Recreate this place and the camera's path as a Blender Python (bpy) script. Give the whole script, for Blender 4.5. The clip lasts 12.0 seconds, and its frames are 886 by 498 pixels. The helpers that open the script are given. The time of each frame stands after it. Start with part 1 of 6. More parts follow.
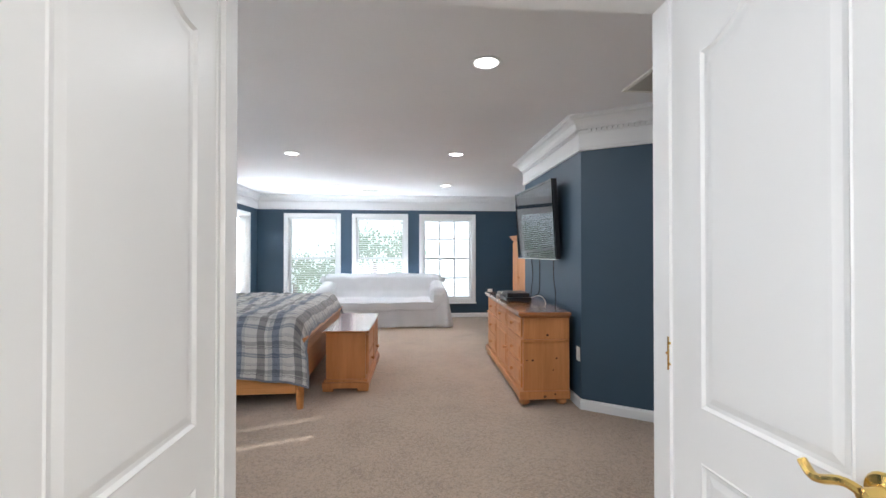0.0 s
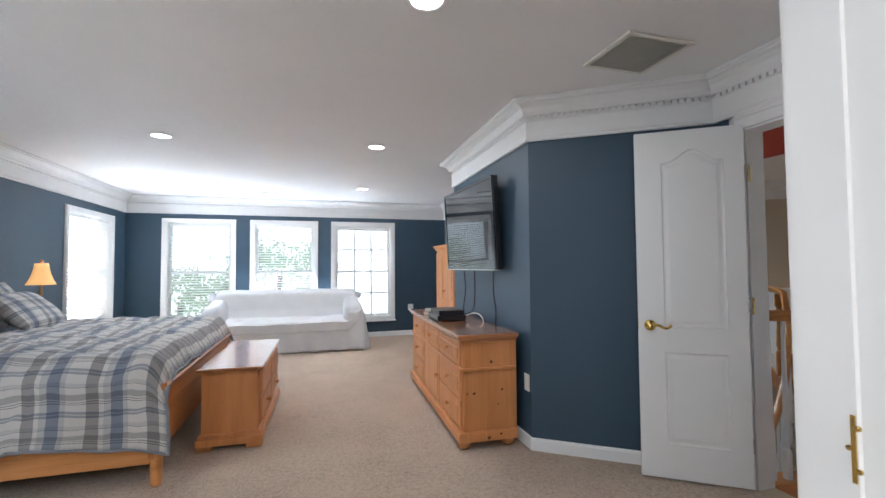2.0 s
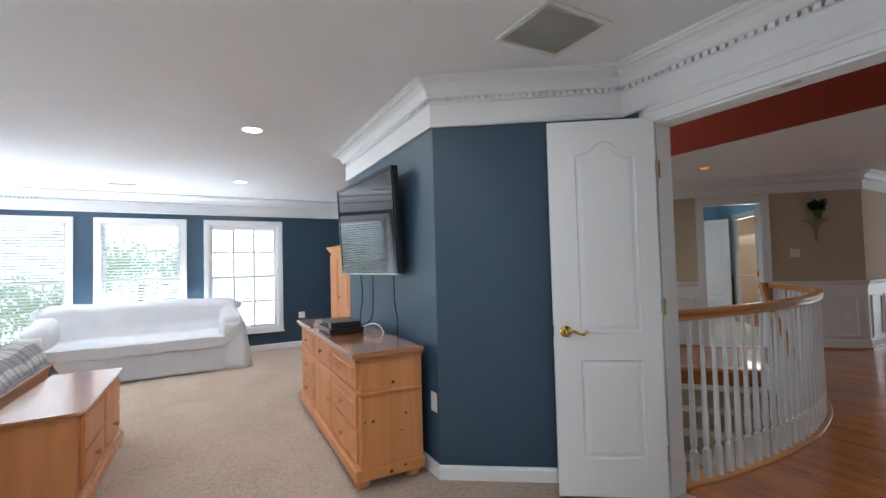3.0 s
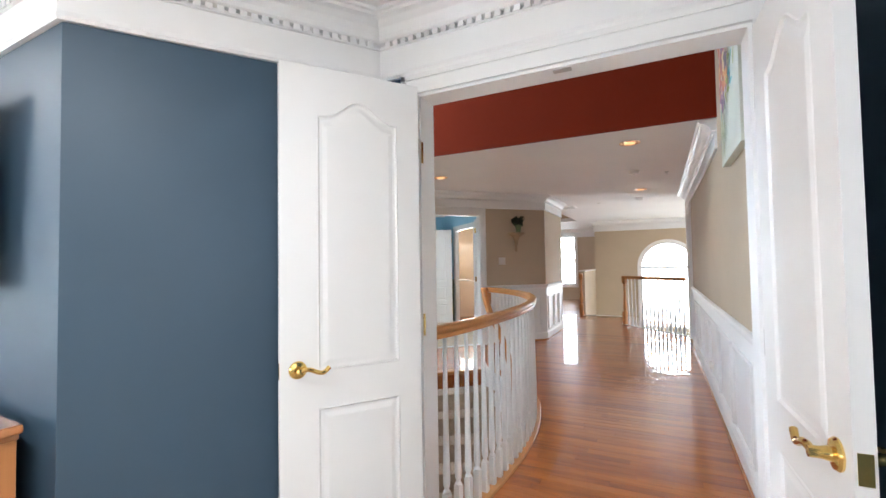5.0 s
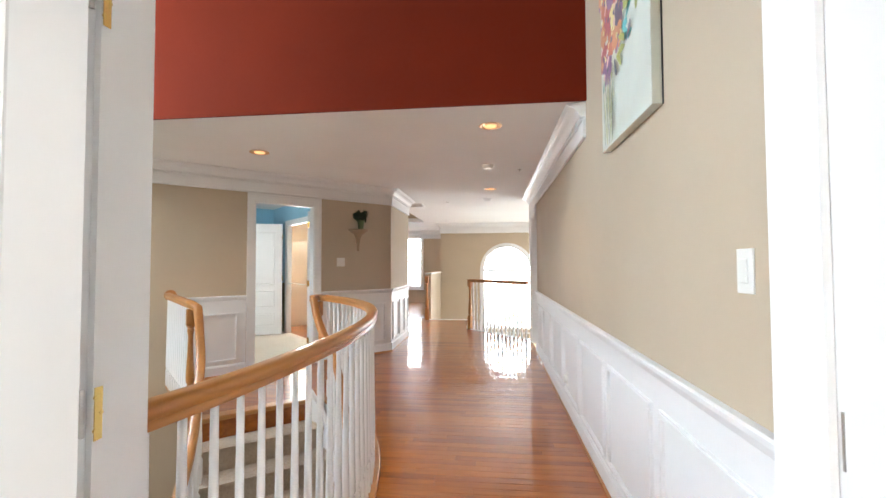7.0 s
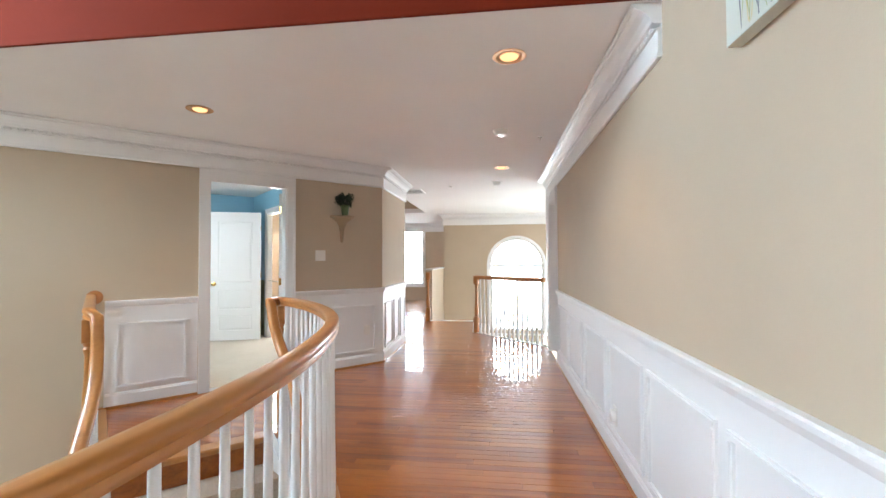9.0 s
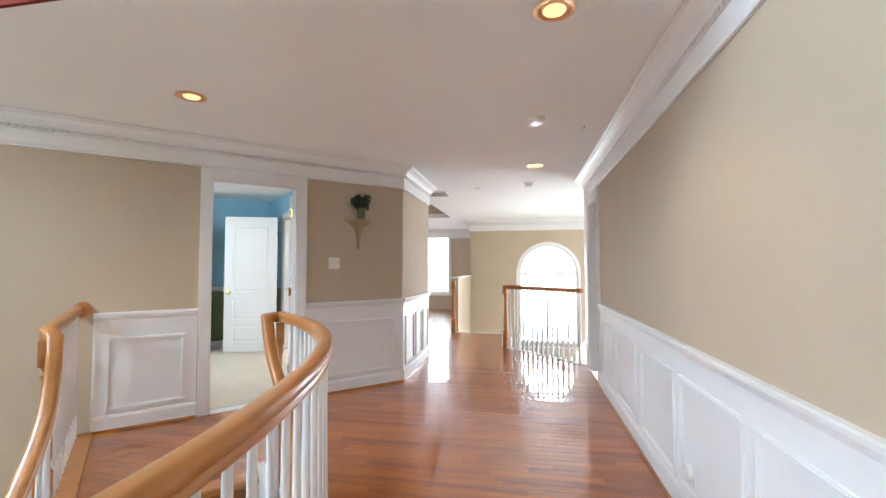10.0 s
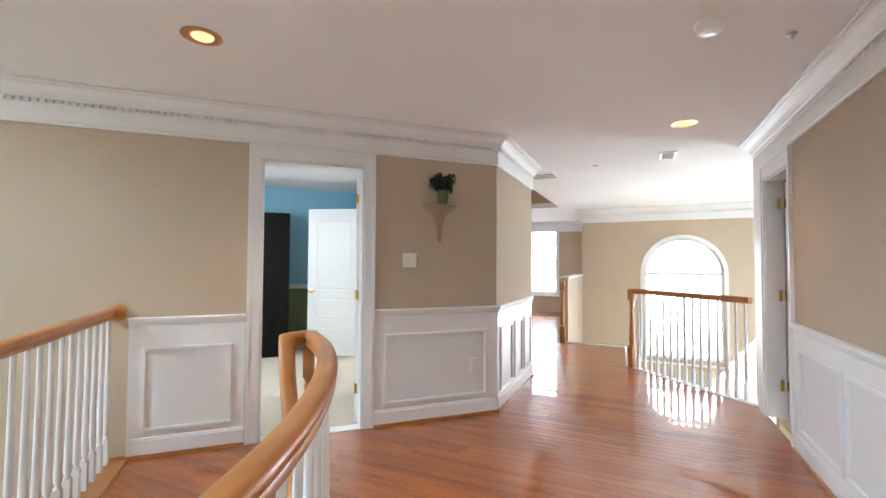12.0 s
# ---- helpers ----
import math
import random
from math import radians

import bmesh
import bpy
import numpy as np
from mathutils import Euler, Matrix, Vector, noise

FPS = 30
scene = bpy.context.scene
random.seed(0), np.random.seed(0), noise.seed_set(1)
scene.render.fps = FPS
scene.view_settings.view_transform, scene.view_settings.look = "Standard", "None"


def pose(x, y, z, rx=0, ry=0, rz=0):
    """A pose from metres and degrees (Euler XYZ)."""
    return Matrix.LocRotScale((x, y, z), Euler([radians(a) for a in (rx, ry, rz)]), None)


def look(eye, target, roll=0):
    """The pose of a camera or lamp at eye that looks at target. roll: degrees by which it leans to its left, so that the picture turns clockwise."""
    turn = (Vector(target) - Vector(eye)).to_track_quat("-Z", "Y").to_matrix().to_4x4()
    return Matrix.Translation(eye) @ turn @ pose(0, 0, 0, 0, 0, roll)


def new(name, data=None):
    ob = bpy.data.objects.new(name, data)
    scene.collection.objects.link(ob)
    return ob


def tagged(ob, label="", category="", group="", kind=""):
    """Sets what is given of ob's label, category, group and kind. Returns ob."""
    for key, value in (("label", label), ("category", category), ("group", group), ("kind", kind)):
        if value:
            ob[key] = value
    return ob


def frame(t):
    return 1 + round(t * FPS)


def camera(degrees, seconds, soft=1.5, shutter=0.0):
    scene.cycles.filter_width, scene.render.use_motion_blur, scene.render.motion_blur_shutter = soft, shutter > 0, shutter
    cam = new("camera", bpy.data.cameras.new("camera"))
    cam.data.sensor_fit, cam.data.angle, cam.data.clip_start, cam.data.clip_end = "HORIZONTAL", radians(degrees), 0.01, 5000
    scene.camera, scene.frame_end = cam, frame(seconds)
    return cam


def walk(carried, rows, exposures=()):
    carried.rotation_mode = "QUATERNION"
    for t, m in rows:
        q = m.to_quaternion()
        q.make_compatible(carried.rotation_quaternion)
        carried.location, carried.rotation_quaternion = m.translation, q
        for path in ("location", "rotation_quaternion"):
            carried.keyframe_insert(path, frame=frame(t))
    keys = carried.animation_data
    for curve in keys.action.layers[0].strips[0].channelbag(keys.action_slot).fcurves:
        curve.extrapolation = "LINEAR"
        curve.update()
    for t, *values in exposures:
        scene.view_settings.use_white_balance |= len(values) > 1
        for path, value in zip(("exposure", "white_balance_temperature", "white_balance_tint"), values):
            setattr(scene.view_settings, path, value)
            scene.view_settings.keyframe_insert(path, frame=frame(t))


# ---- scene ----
cam = camera(91.2, 12.0)
PATH = [
    (0, (0.259, -0.736, 1.311), (0.439, 1.256, 1.328), 0.0),
    (0.5, (0.271, -0.561, 1.301), (0.489, 1.427, 1.325), -0.2),
    (1, (0.256, -0.381, 1.303), (0.541, 1.599, 1.337), -0.1),
    (1.5, (0.253, -0.177, 1.294), (0.656, 1.781, 1.35), -0.1),
    (2, (0.284, 0.022, 1.285), (0.852, 1.938, 1.362), -0.4),
    (2.5, (0.332, 0.209, 1.277), (1.108, 2.05, 1.37), -1.0),
    (3, (0.446, 0.431, 1.306), (1.44, 2.165, 1.378), -1.5),
    (3.2, (0.483, 0.5, 1.305), (1.562, 2.181, 1.374), -1.6),
    (4.8, (0.932, 0.939, 1.307), (2.665, 1.937, 1.370), -0.9),
    (5, (1.011, 0.975, 1.308), (2.799, 1.866, 1.377), -0.9),
    (5.5, (1.236, 1.059, 1.301), (3.127, 1.703, 1.379), -0.9),
    (6, (1.46, 1.095, 1.320), (3.407, 1.547, 1.398), -0.5),
    (6.5, (1.742, 1.138, 1.314), (3.715, 1.457, 1.391), -0.3),
    (7, (1.976, 1.196, 1.312), (3.962, 1.42, 1.380), -0.2),
    (9, (3.056, 1.281, 1.286), (5.04, 1.526, 1.335), -0.3),
    (9.5, (3.323, 1.297, 1.286), (5.3, 1.59, 1.354), -0.4),
    (10, (3.591, 1.343, 1.303), (5.555, 1.71, 1.384), -0.1),
    (10.5, (3.848, 1.366, 1.306), (5.794, 1.821, 1.399), -0.1),
    (11, (4.128, 1.4, 1.315), (6.042, 1.974, 1.4), -0.1),
    (11.5, (4.395, 1.475, 1.309), (6.266, 2.178, 1.382), 0.1),
    (12, (4.656, 1.545, 1.323), (6.477, 2.37, 1.385), 0.3),
]
walk(cam, [(t, look(eye, target, roll)) for t, eye, target, roll in PATH],
     exposures=[(0.0, 0.22, 5850, 9), (2.0, 0.30, 5800, 9), (3.2, 0.48, 5680, 8), (4.8, 1.62, 5850, 9), (5.5, 1.42, 6120, 9), (7.0, 1.88, 6150, 8), (9.0, 2.0, 5800, 6), (12.0, 2.07, 5700, 5)])

# ---- world and large lights ----
world = bpy.data.worlds.new("world")
scene.world = world
world.use_nodes = True
wn = world.node_tree
sky = wn.nodes.new("ShaderNodeTexSky")
sky.sky_type, sky.sun_disc = 'NISHITA', False
sky.sun_elevation, sky.sun_rotation = radians(39), radians(-110)
wn.nodes["Background"].inputs["Strength"].default_value = 0.12
wn.links.new(sky.outputs[0], wn.nodes["Background"].inputs["Color"])
sun = new("sun", bpy.data.lights.new("sun", 'SUN'))
sun.data.energy, sun.data.angle, sun.data.color = 5.0, radians(0.12), (1, 0.95, 0.88)
sun.matrix_world = look((-30, -8.2, 26.0), (0, 3, 0))


def can_light(x, y, z, watts, colour, size=0.12):
    li = bpy.data.lights.new("downlight", 'AREA')
    li.shape, li.size, li.energy, li.color = 'DISK', size, watts, colour
    ob = new("downlight", li)
    ob.matrix_world = look((x, y, z), (x, y, 0))
    return ob


def daylight_lamp(centre, target, w, h, watts, colour):
    li = bpy.data.lights.new("window_daylight", 'AREA')
    li.shape, li.size, li.size_y, li.energy, li.color = 'RECTANGLE', w, h, watts, colour
    ob = new("window_daylight", li)
    ob.matrix_world = look(centre, target)
    return ob


WHITE_LAMP, WARM_LAMP, DAY = (1.0, 0.97, 0.92), (1.0, 0.62, 0.34), (0.92, 0.96, 1.0)
BED_CANS = [(0.75, 1.82), (-1.02, 4.36), (0.86, 4.24), (0.97, 6.6), (-0.91, 6.85)]
WIN_WEST_X, WEST_FACE = -2.745, -2.575
HALL_CANS = [(5.54, 1.20), (6.1, 3.53), (8.59, 1.21)]
for cx, cy in BED_CANS:
    can_light(cx, cy, 2.435, 10, WHITE_LAMP)
for cx, cy in HALL_CANS:
    li = bpy.data.lights.new("hall_downlight", 'SPOT')
    li.energy, li.color, li.spot_size, li.spot_blend, li.shadow_soft_size = 6, WARM_LAMP, radians(110), 0.6, 0.0
    new("hall_downlight", li).matrix_world = look((cx, cy, 2.43), (cx, cy, 0))
# added unseen lamp over the bath lobby, lights the door leaves; no fitting built
can_light(0.7, -1.4, 2.42, 33, (1.0, 0.93, 0.84), 1.2)
# added daylight lamps, out of sight: high in the stairwell, in rooms behind open doors
daylight_lamp((3.55, 5.65, 2.9), (2.9, 1.0, 0.9), 1.2, 1.6, 88, (0.72, 0.87, 1.0))
daylight_lamp((7.5, 5.75, 1.6), (8.5, 5.6, 0.7), 1.2, 1.2, 10, (1.0, 0.98, 0.95))
# added lamp low in the stairwell to brighten the hall ceiling; no window there
daylight_lamp((5.12, 5.45, -0.9), (6.8, 2.2, 2.45), 1.0, 1.2, 5, (1.0, 0.86, 0.74))
daylight_lamp((11.0, 5.3, 1.6), (10.2, 4.4, 1.0), 0.9, 1.2, 30, DAY)
daylight_lamp((-0.9, -1.6, 1.6), (0.3, 0.2, 1.2), 1.0, 1.2, 15, DAY)
# added unseen foyer lamp that lifts the far hall ceiling
daylight_lamp((12.0, -2.85, 0.2), (11.0, 2.0, 2.4), 2.2, 2.4, 58, DAY)
daylight_lamp((WIN_WEST_X, 6.96, 1.28), (0.4, 5.2, 1.15), 1.1, 1.35, 85, DAY)
# added fill lamp on the room side of window_7's drawn blind
daylight_lamp((WEST_FACE, 1.8, 1.27), (0.3, 2.4, 1.75), 0.6, 1.5, 30, (1.0, 0.98, 0.95))
# added lamp hidden behind the sofa, brightens the bedroom ceiling
daylight_lamp((-0.21, 8.0, 0.60), (0.0, 5.4, 2.45), 0.95, 0.42, 60, DAY)
daylight_lamp((14.2, 6.1, 1.5), (14.0, 3.0, 0.2), 1.6, 1.5, 18, DAY)

# ---- materials ----


def nodes_of(name, rough=0.5, metal=0.0, spec=0.5):
    m = bpy.data.materials.new(name)
    m.use_nodes = True
    nt = m.node_tree
    b = nt.nodes["Principled BSDF"]
    b.inputs["Roughness"].default_value = rough
    b.inputs["Metallic"].default_value = metal
    b.inputs["Specular IOR Level"].default_value = spec
    return m, nt, b


def add(nt, kind, **inputs):
    n = nt.nodes.new(kind)
    for k, v in inputs.items():
        n.inputs[k.replace("_", " ")].default_value = v
    return n


def ramp(nt, fac, stops):
    r = nt.nodes.new("ShaderNodeValToRGB")
    while len(r.color_ramp.elements) < len(stops):
        r.color_ramp.elements.new(0.5)
    for e, (p, c) in zip(r.color_ramp.elements, stops):
        e.position, e.color = p, (*c, 1)
    nt.links.new(fac, r.inputs[0])
    return r.outputs[0]


def coords(nt, scale=(1, 1, 1), kind="Object"):
    tc, mp = nt.nodes.new("ShaderNodeTexCoord"), nt.nodes.new("ShaderNodeMapping")
    mp.inputs["Scale"].default_value = scale
    nt.links.new(tc.outputs[kind], mp.inputs[0])
    return mp.outputs[0]


def bump(nt, b, height, strength, dist=0.002):
    n = nt.nodes.new("ShaderNodeBump")
    n.inputs["Strength"].default_value, n.inputs["Distance"].default_value = strength, dist
    nt.links.new(height, n.inputs["Height"])
    nt.links.new(n.outputs[0], b.inputs["Normal"])


def scaled(c, k):
    return tuple(min(1.0, v * k) for v in c)


def paint(name, colour, rough=0.5, vary=0.06, grain=220, depth=0.15):
    """Rolled wall paint: faint large blotches and a fine roller texture."""
    m, nt, b = nodes_of(name, rough)
    co = coords(nt)
    big = add(nt, "ShaderNodeTexNoise", Scale=1.3, Detail=4.0)
    fine = add(nt, "ShaderNodeTexNoise", Scale=float(grain), Detail=2.0)
    for n in (big, fine):
        nt.links.new(co, n.inputs["Vector"])
    nt.links.new(ramp(nt, big.outputs[0], [(0.3, scaled(colour, 1 - vary)), (0.7, scaled(colour, 1 + vary))]), b.inputs["Base Color"])
    bump(nt, b, fine.outputs[0], depth, 0.0015)
    return m


def wood(name, dark, light, along="x", rough=0.35, scale=1.0, knots=False, coat=0.0, island=False):
    m, nt, b = nodes_of(name, rough)
    s = {"x": (1.2, 14, 14), "y": (14, 1.2, 14), "z": (14, 14, 1.2)}[along]
    co = coords(nt, tuple(v * scale for v in s))
    if island:
        info = nt.nodes.new("ShaderNodeObjectInfo")
        shift = nt.nodes.new("ShaderNodeVectorMath")
        shift.operation = 'MULTIPLY_ADD'
        comb = nt.nodes.new("ShaderNodeCombineXYZ")
        for k in range(3):
            nt.links.new(info.outputs["Random"], comb.inputs[k])
        nt.links.new(comb.outputs[0], shift.inputs[0])
        shift.inputs[1].default_value = (57, 91, 33)
        nt.links.new(co, shift.inputs[2])
        co = shift.outputs[0]
    g1 = add(nt, "ShaderNodeTexNoise", Scale=1.0, Detail=6.0, Roughness=0.6, Distortion=0.6)
    g2 = add(nt, "ShaderNodeTexNoise", Scale=6.0, Detail=3.0)
    for n in (g1, g2):
        nt.links.new(co, n.inputs["Vector"])
    mx = nt.nodes.new("ShaderNodeMath")
    mx.operation = 'MULTIPLY_ADD'
    nt.links.new(g2.outputs[0], mx.inputs[0])
    mx.inputs[1].default_value = 0.3
    nt.links.new(g1.outputs[0], mx.inputs[2])
    fac = mx.outputs[0]
    if island:
        m2 = nt.nodes.new("ShaderNodeMath")
        m2.operation = 'MULTIPLY_ADD'
        nt.links.new(info.outputs["Random"], m2.inputs[0])
        m2.inputs[1].default_value = 0.34
        nt.links.new(fac, m2.inputs[2])
        fac = m2.outputs[0]
        stops = [(0.36, dark), (1.0, light)]
    else:
        stops = [(0.35, dark), (0.85, light)]
    col = ramp(nt, fac, stops)
    if knots:
        vo = add(nt, "ShaderNodeTexVoronoi", Scale=3.1)
        nt.links.new(coords(nt, (1, 1, 1)), vo.inputs["Vector"])
        k = ramp(nt, vo.outputs["Distance"], [(0.035, (1, 1, 1)), (0.07, (0, 0, 0))])
        mixn = nt.nodes.new("ShaderNodeMix")
        mixn.data_type = 'RGBA'
        nt.links.new(k, mixn.inputs[0])
        nt.links.new(col, mixn.inputs[6])
        mixn.inputs[7].default_value = (0.10, 0.035, 0.012, 1)
        col = mixn.outputs[2]
    nt.links.new(col, b.inputs["Base Color"])
    b.inputs["Coat Weight"].default_value = coat
    b.inputs["Coat Roughness"].default_value = 0.025
    bump(nt, b, g1.outputs[0], 0.12, 0.001)
    return m


def carpet(name, dark, light, scale=130):
    m, nt, b = nodes_of(name, 0.95, spec=0.1)
    co = coords(nt)
    fine = add(nt, "ShaderNodeTexNoise", Scale=float(scale), Detail=4.0, Roughness=0.75)
    tuft = add(nt, "ShaderNodeTexNoise", Scale=34.0, Detail=3.0, Roughness=0.7)
    tread = add(nt, "ShaderNodeTexNoise", Scale=2.2, Detail=7.0, Roughness=0.65, Distortion=0.4)
    for n in (fine, tuft, tread):
        nt.links.new(co, n.inputs["Vector"])
    mx = nt.nodes.new("ShaderNodeMath")
    mx.operation = 'MULTIPLY_ADD'
    nt.links.new(tread.outputs[0], mx.inputs[0])
    mx.inputs[1].default_value = 0.34
    nt.links.new(fine.outputs[0], mx.inputs[2])
    m3 = nt.nodes.new("ShaderNodeMath")
    m3.operation = 'MULTIPLY_ADD'
    nt.links.new(tuft.outputs[0], m3.inputs[0])
    m3.inputs[1].default_value = 0.52
    nt.links.new(mx.outputs[0], m3.inputs[2])
    nt.links.new(ramp(nt, m3.outputs[0], [(0.68, dark), (1.0, light)]), b.inputs["Base Color"])
    b.inputs["Sheen Weight"].default_value = 0.25
    bump(nt, b, fine.outputs[0], 0.9, 0.012)
    return m


def metal(name, colour, rough=0.2):
    m, nt, b = nodes_of(name, rough, 1.0)
    n = add(nt, "ShaderNodeTexNoise", Scale=40.0, Detail=3.0)
    nt.links.new(ramp(nt, n.outputs[0], [(0.3, scaled(colour, 0.85)), (0.7, colour)]), b.inputs["Base Color"])
    return m


def cloth(name, colour, weave=400, rough=0.9):
    m, nt, b = nodes_of(name, rough, spec=0.2)
    co = coords(nt)
    f = add(nt, "ShaderNodeTexNoise", Scale=float(weave), Detail=2.0)
    g = add(nt, "ShaderNodeTexNoise", Scale=5.0, Detail=4.0)
    for n in (f, g):
        nt.links.new(co, n.inputs["Vector"])
    nt.links.new(ramp(nt, g.outputs[0], [(0.3, scaled(colour, 0.93)), (0.7, colour)]), b.inputs["Base Color"])
    b.inputs["Sheen Weight"].default_value = 0.2
    bump(nt, b, f.outputs[0], 0.25, 0.001)
    return m


def glow(name, colour, strength):
    m = bpy.data.materials.new(name)
    m.use_nodes = True
    b = m.node_tree.nodes["Principled BSDF"]
    b.inputs["Base Color"].default_value = (*colour, 1)
    b.inputs["Emission Color"].default_value = (*colour, 1)
    b.inputs["Emission Strength"].default_value = strength
    b.inputs["Specular IOR Level"].default_value = 0.0
    return m


def glass(name, tint=(1, 1, 1), rough=0.0):
    m, nt, b = nodes_of(name, rough)
    b.inputs["Base Color"].default_value = (*tint, 1)
    b.inputs["Transmission Weight"].default_value = 1.0
    b.inputs["IOR"].default_value = 1.45
    return m


M_BLUE = paint("blue_wall_paint", (0.036, 0.070, 0.107), 0.5, 0.07)
M_BEIGE = paint("tan_wall_paint", (0.515, 0.42, 0.305), 0.72, 0.04)
M_RED = paint("brick_red_wall_paint", (0.155, 0.0165, 0.004), 0.85, 0.08)
M_WHITE = paint("white_trim_paint", (0.80, 0.795, 0.785), 0.42, 0.02, 90, 0.05)
M_CEIL = paint("flat_ceiling_paint", (0.84, 0.83, 0.82), 0.85, 0.02)
M_SKYBLUE = paint("sky_blue_wall_paint", (0.32, 0.58, 0.73), 0.55)
M_GREEN = paint("sage_green_wall_paint", (0.20, 0.24, 0.12), 0.55)
M_CARPET = carpet("taupe_carpet", (0.25, 0.180, 0.128), (0.58, 0.445, 0.330), 110)
M_CARPET2 = carpet("cream_carpet", (0.52, 0.42, 0.30), (0.75, 0.66, 0.54))
M_STAIRCARPET = carpet("stair_runner_carpet", (0.36, 0.275, 0.195), (0.56, 0.45, 0.335))
M_OAK = wood("oak_strip", (0.135, 0.030, 0.0035), (0.44, 0.125, 0.015), "y", 0.34, 1.0, False, 1.0, True)
M_OAK.node_tree.nodes["Principled BSDF"].inputs["Specular IOR Level"].default_value = 0.2
M_OAK.node_tree.nodes["Principled BSDF"].inputs["Coat IOR"].default_value = 1.58
M_RAIL = wood("oak_handrail", (0.34, 0.128, 0.028), (0.52, 0.225, 0.058), "x", 0.36, 0.6, False, 0.25)
M_PINE = wood("honey_pine", (0.46, 0.175, 0.052), (0.64, 0.285, 0.105), "z", 0.38, 0.7)
M_PINETOP = wood("honey_pine_top", (0.30, 0.11, 0.035), (0.44, 0.185, 0.07), "y", 0.22, 0.7, False, 1.0)
M_PINETOP.node_tree.nodes["Principled BSDF"].inputs["Coat Roughness"].default_value = 0.16
M_BRASS = metal("polished_brass", (0.80, 0.56, 0.18), 0.16)
M_STEEL = metal("brushed_nickel", (0.55, 0.53, 0.50), 0.3)
M_RED.node_tree.nodes["Principled BSDF"].inputs["Specular IOR Level"].default_value = 0.15
M_BEIGE.node_tree.nodes["Principled BSDF"].inputs["Specular IOR Level"].default_value = 0.25
M_GLASS = glass("window_glass")
M_LAMPGLOW = glow("downlight_lens", (1.0, 0.95, 0.88), 14)
M_WARMGLOW = glow("warm_bulb", (1.0, 0.55, 0.24), 0.40)
M_SKYGLOW = glow("bright_sky", (0.90, 0.96, 1.0), 1.3)
M_SKYGLOW_E = glow("bright_sky_east", (0.93, 0.97, 1.0), 3.4)
M_BLACK, _nt, _b = nodes_of("black_plastic", 0.35)
_b.inputs["Base Color"].default_value = (0.012, 0.012, 0.014, 1)
M_PLATE = paint("ivory_plastic", (0.80, 0.78, 0.73), 0.35, 0.02)

# ---- mesh helpers ----


def part(name, bm, material, parent=None, label=""):
    me = bpy.data.meshes.new(name)
    bmesh.ops.recalc_face_normals(bm, faces=bm.faces[:]) if len(bm.faces) < 20000 else None
    bm.to_mesh(me)
    bm.free()
    for mt in (material if isinstance(material, (list, tuple)) else [material]):
        me.materials.append(mt)
    ob = new(name, me)
    if parent is not None:
        ob.parent = parent
    if label:
        ob["label"] = label
    return ob


def smooth(ob, angle=0.7):
    for p in ob.data.polygons:
        p.use_smooth = True
    ob.data.set_sharp_from_angle(angle=angle)
    return ob


def empty(name, x, y, z, turn=0.0):
    ob = new(name)
    ob.matrix_basis = pose(x, y, z, 0, 0, turn)
    return ob


def box(bm, x0, x1, y0, y1, z0, z1, mi=0, bev=0.0):
    vs = [bm.verts.new((x, y, z)) for z in (z0, z1) for x, y in ((x0, y0), (x1, y0), (x1, y1), (x0, y1))]
    fs = [bm.faces.new([vs[i] for i in f]) for f in ((3, 2, 1, 0), (4, 5, 6, 7), (0, 1, 5, 4), (1, 2, 6, 5), (2, 3, 7, 6), (3, 0, 4, 7))]
    for f in fs:
        f.material_index = mi
    if bev:
        es = list({e for f in fs for e in f.edges})
        bmesh.ops.bevel(bm, geom=es, offset=bev, segments=2, profile=0.5, affect='EDGES')
    return fs


def boxed(*args, bev=0.0):
    bm = bmesh.new()
    box(bm, *args, bev=bev)
    return bm


def prism(bm, poly, z0, z1, mi=0):
    lo = [bm.verts.new((x, y, z0)) for x, y in poly]
    hi = [bm.verts.new((x, y, z1)) for x, y in poly]
    fs = [bm.faces.new(lo[::-1]), bm.faces.new(hi)]
    n = len(poly)
    fs += [bm.faces.new((lo[i], lo[(i + 1) % n], hi[(i + 1) % n], hi[i])) for i in range(n)]
    for f in fs:
        f.material_index = mi
    return fs


def lathe(bm, profile, seg=20, centre=(0, 0, 0), axis="z"):
    """Turns (radius, height) pairs about an axis through centre."""
    rings = []
    for r, h in profile:
        ring = []
        for k in range(seg):
            a = 2 * math.pi * k / seg
            u, v = r * math.cos(a), r * math.sin(a)
            p = {"z": (u, v, h), "y": (u, h, v), "x": (h, u, v)}[axis]
            ring.append(bm.verts.new(tuple(c + q for c, q in zip(centre, p))))
        rings.append(ring)
    for a, b in zip(rings, rings[1:]):
        for k in range(seg):
            bm.faces.new((a[k], a[(k + 1) % seg], b[(k + 1) % seg], b[k]))
    bm.faces.new(rings[0][::-1])
    bm.faces.new(rings[-1])
    return bm


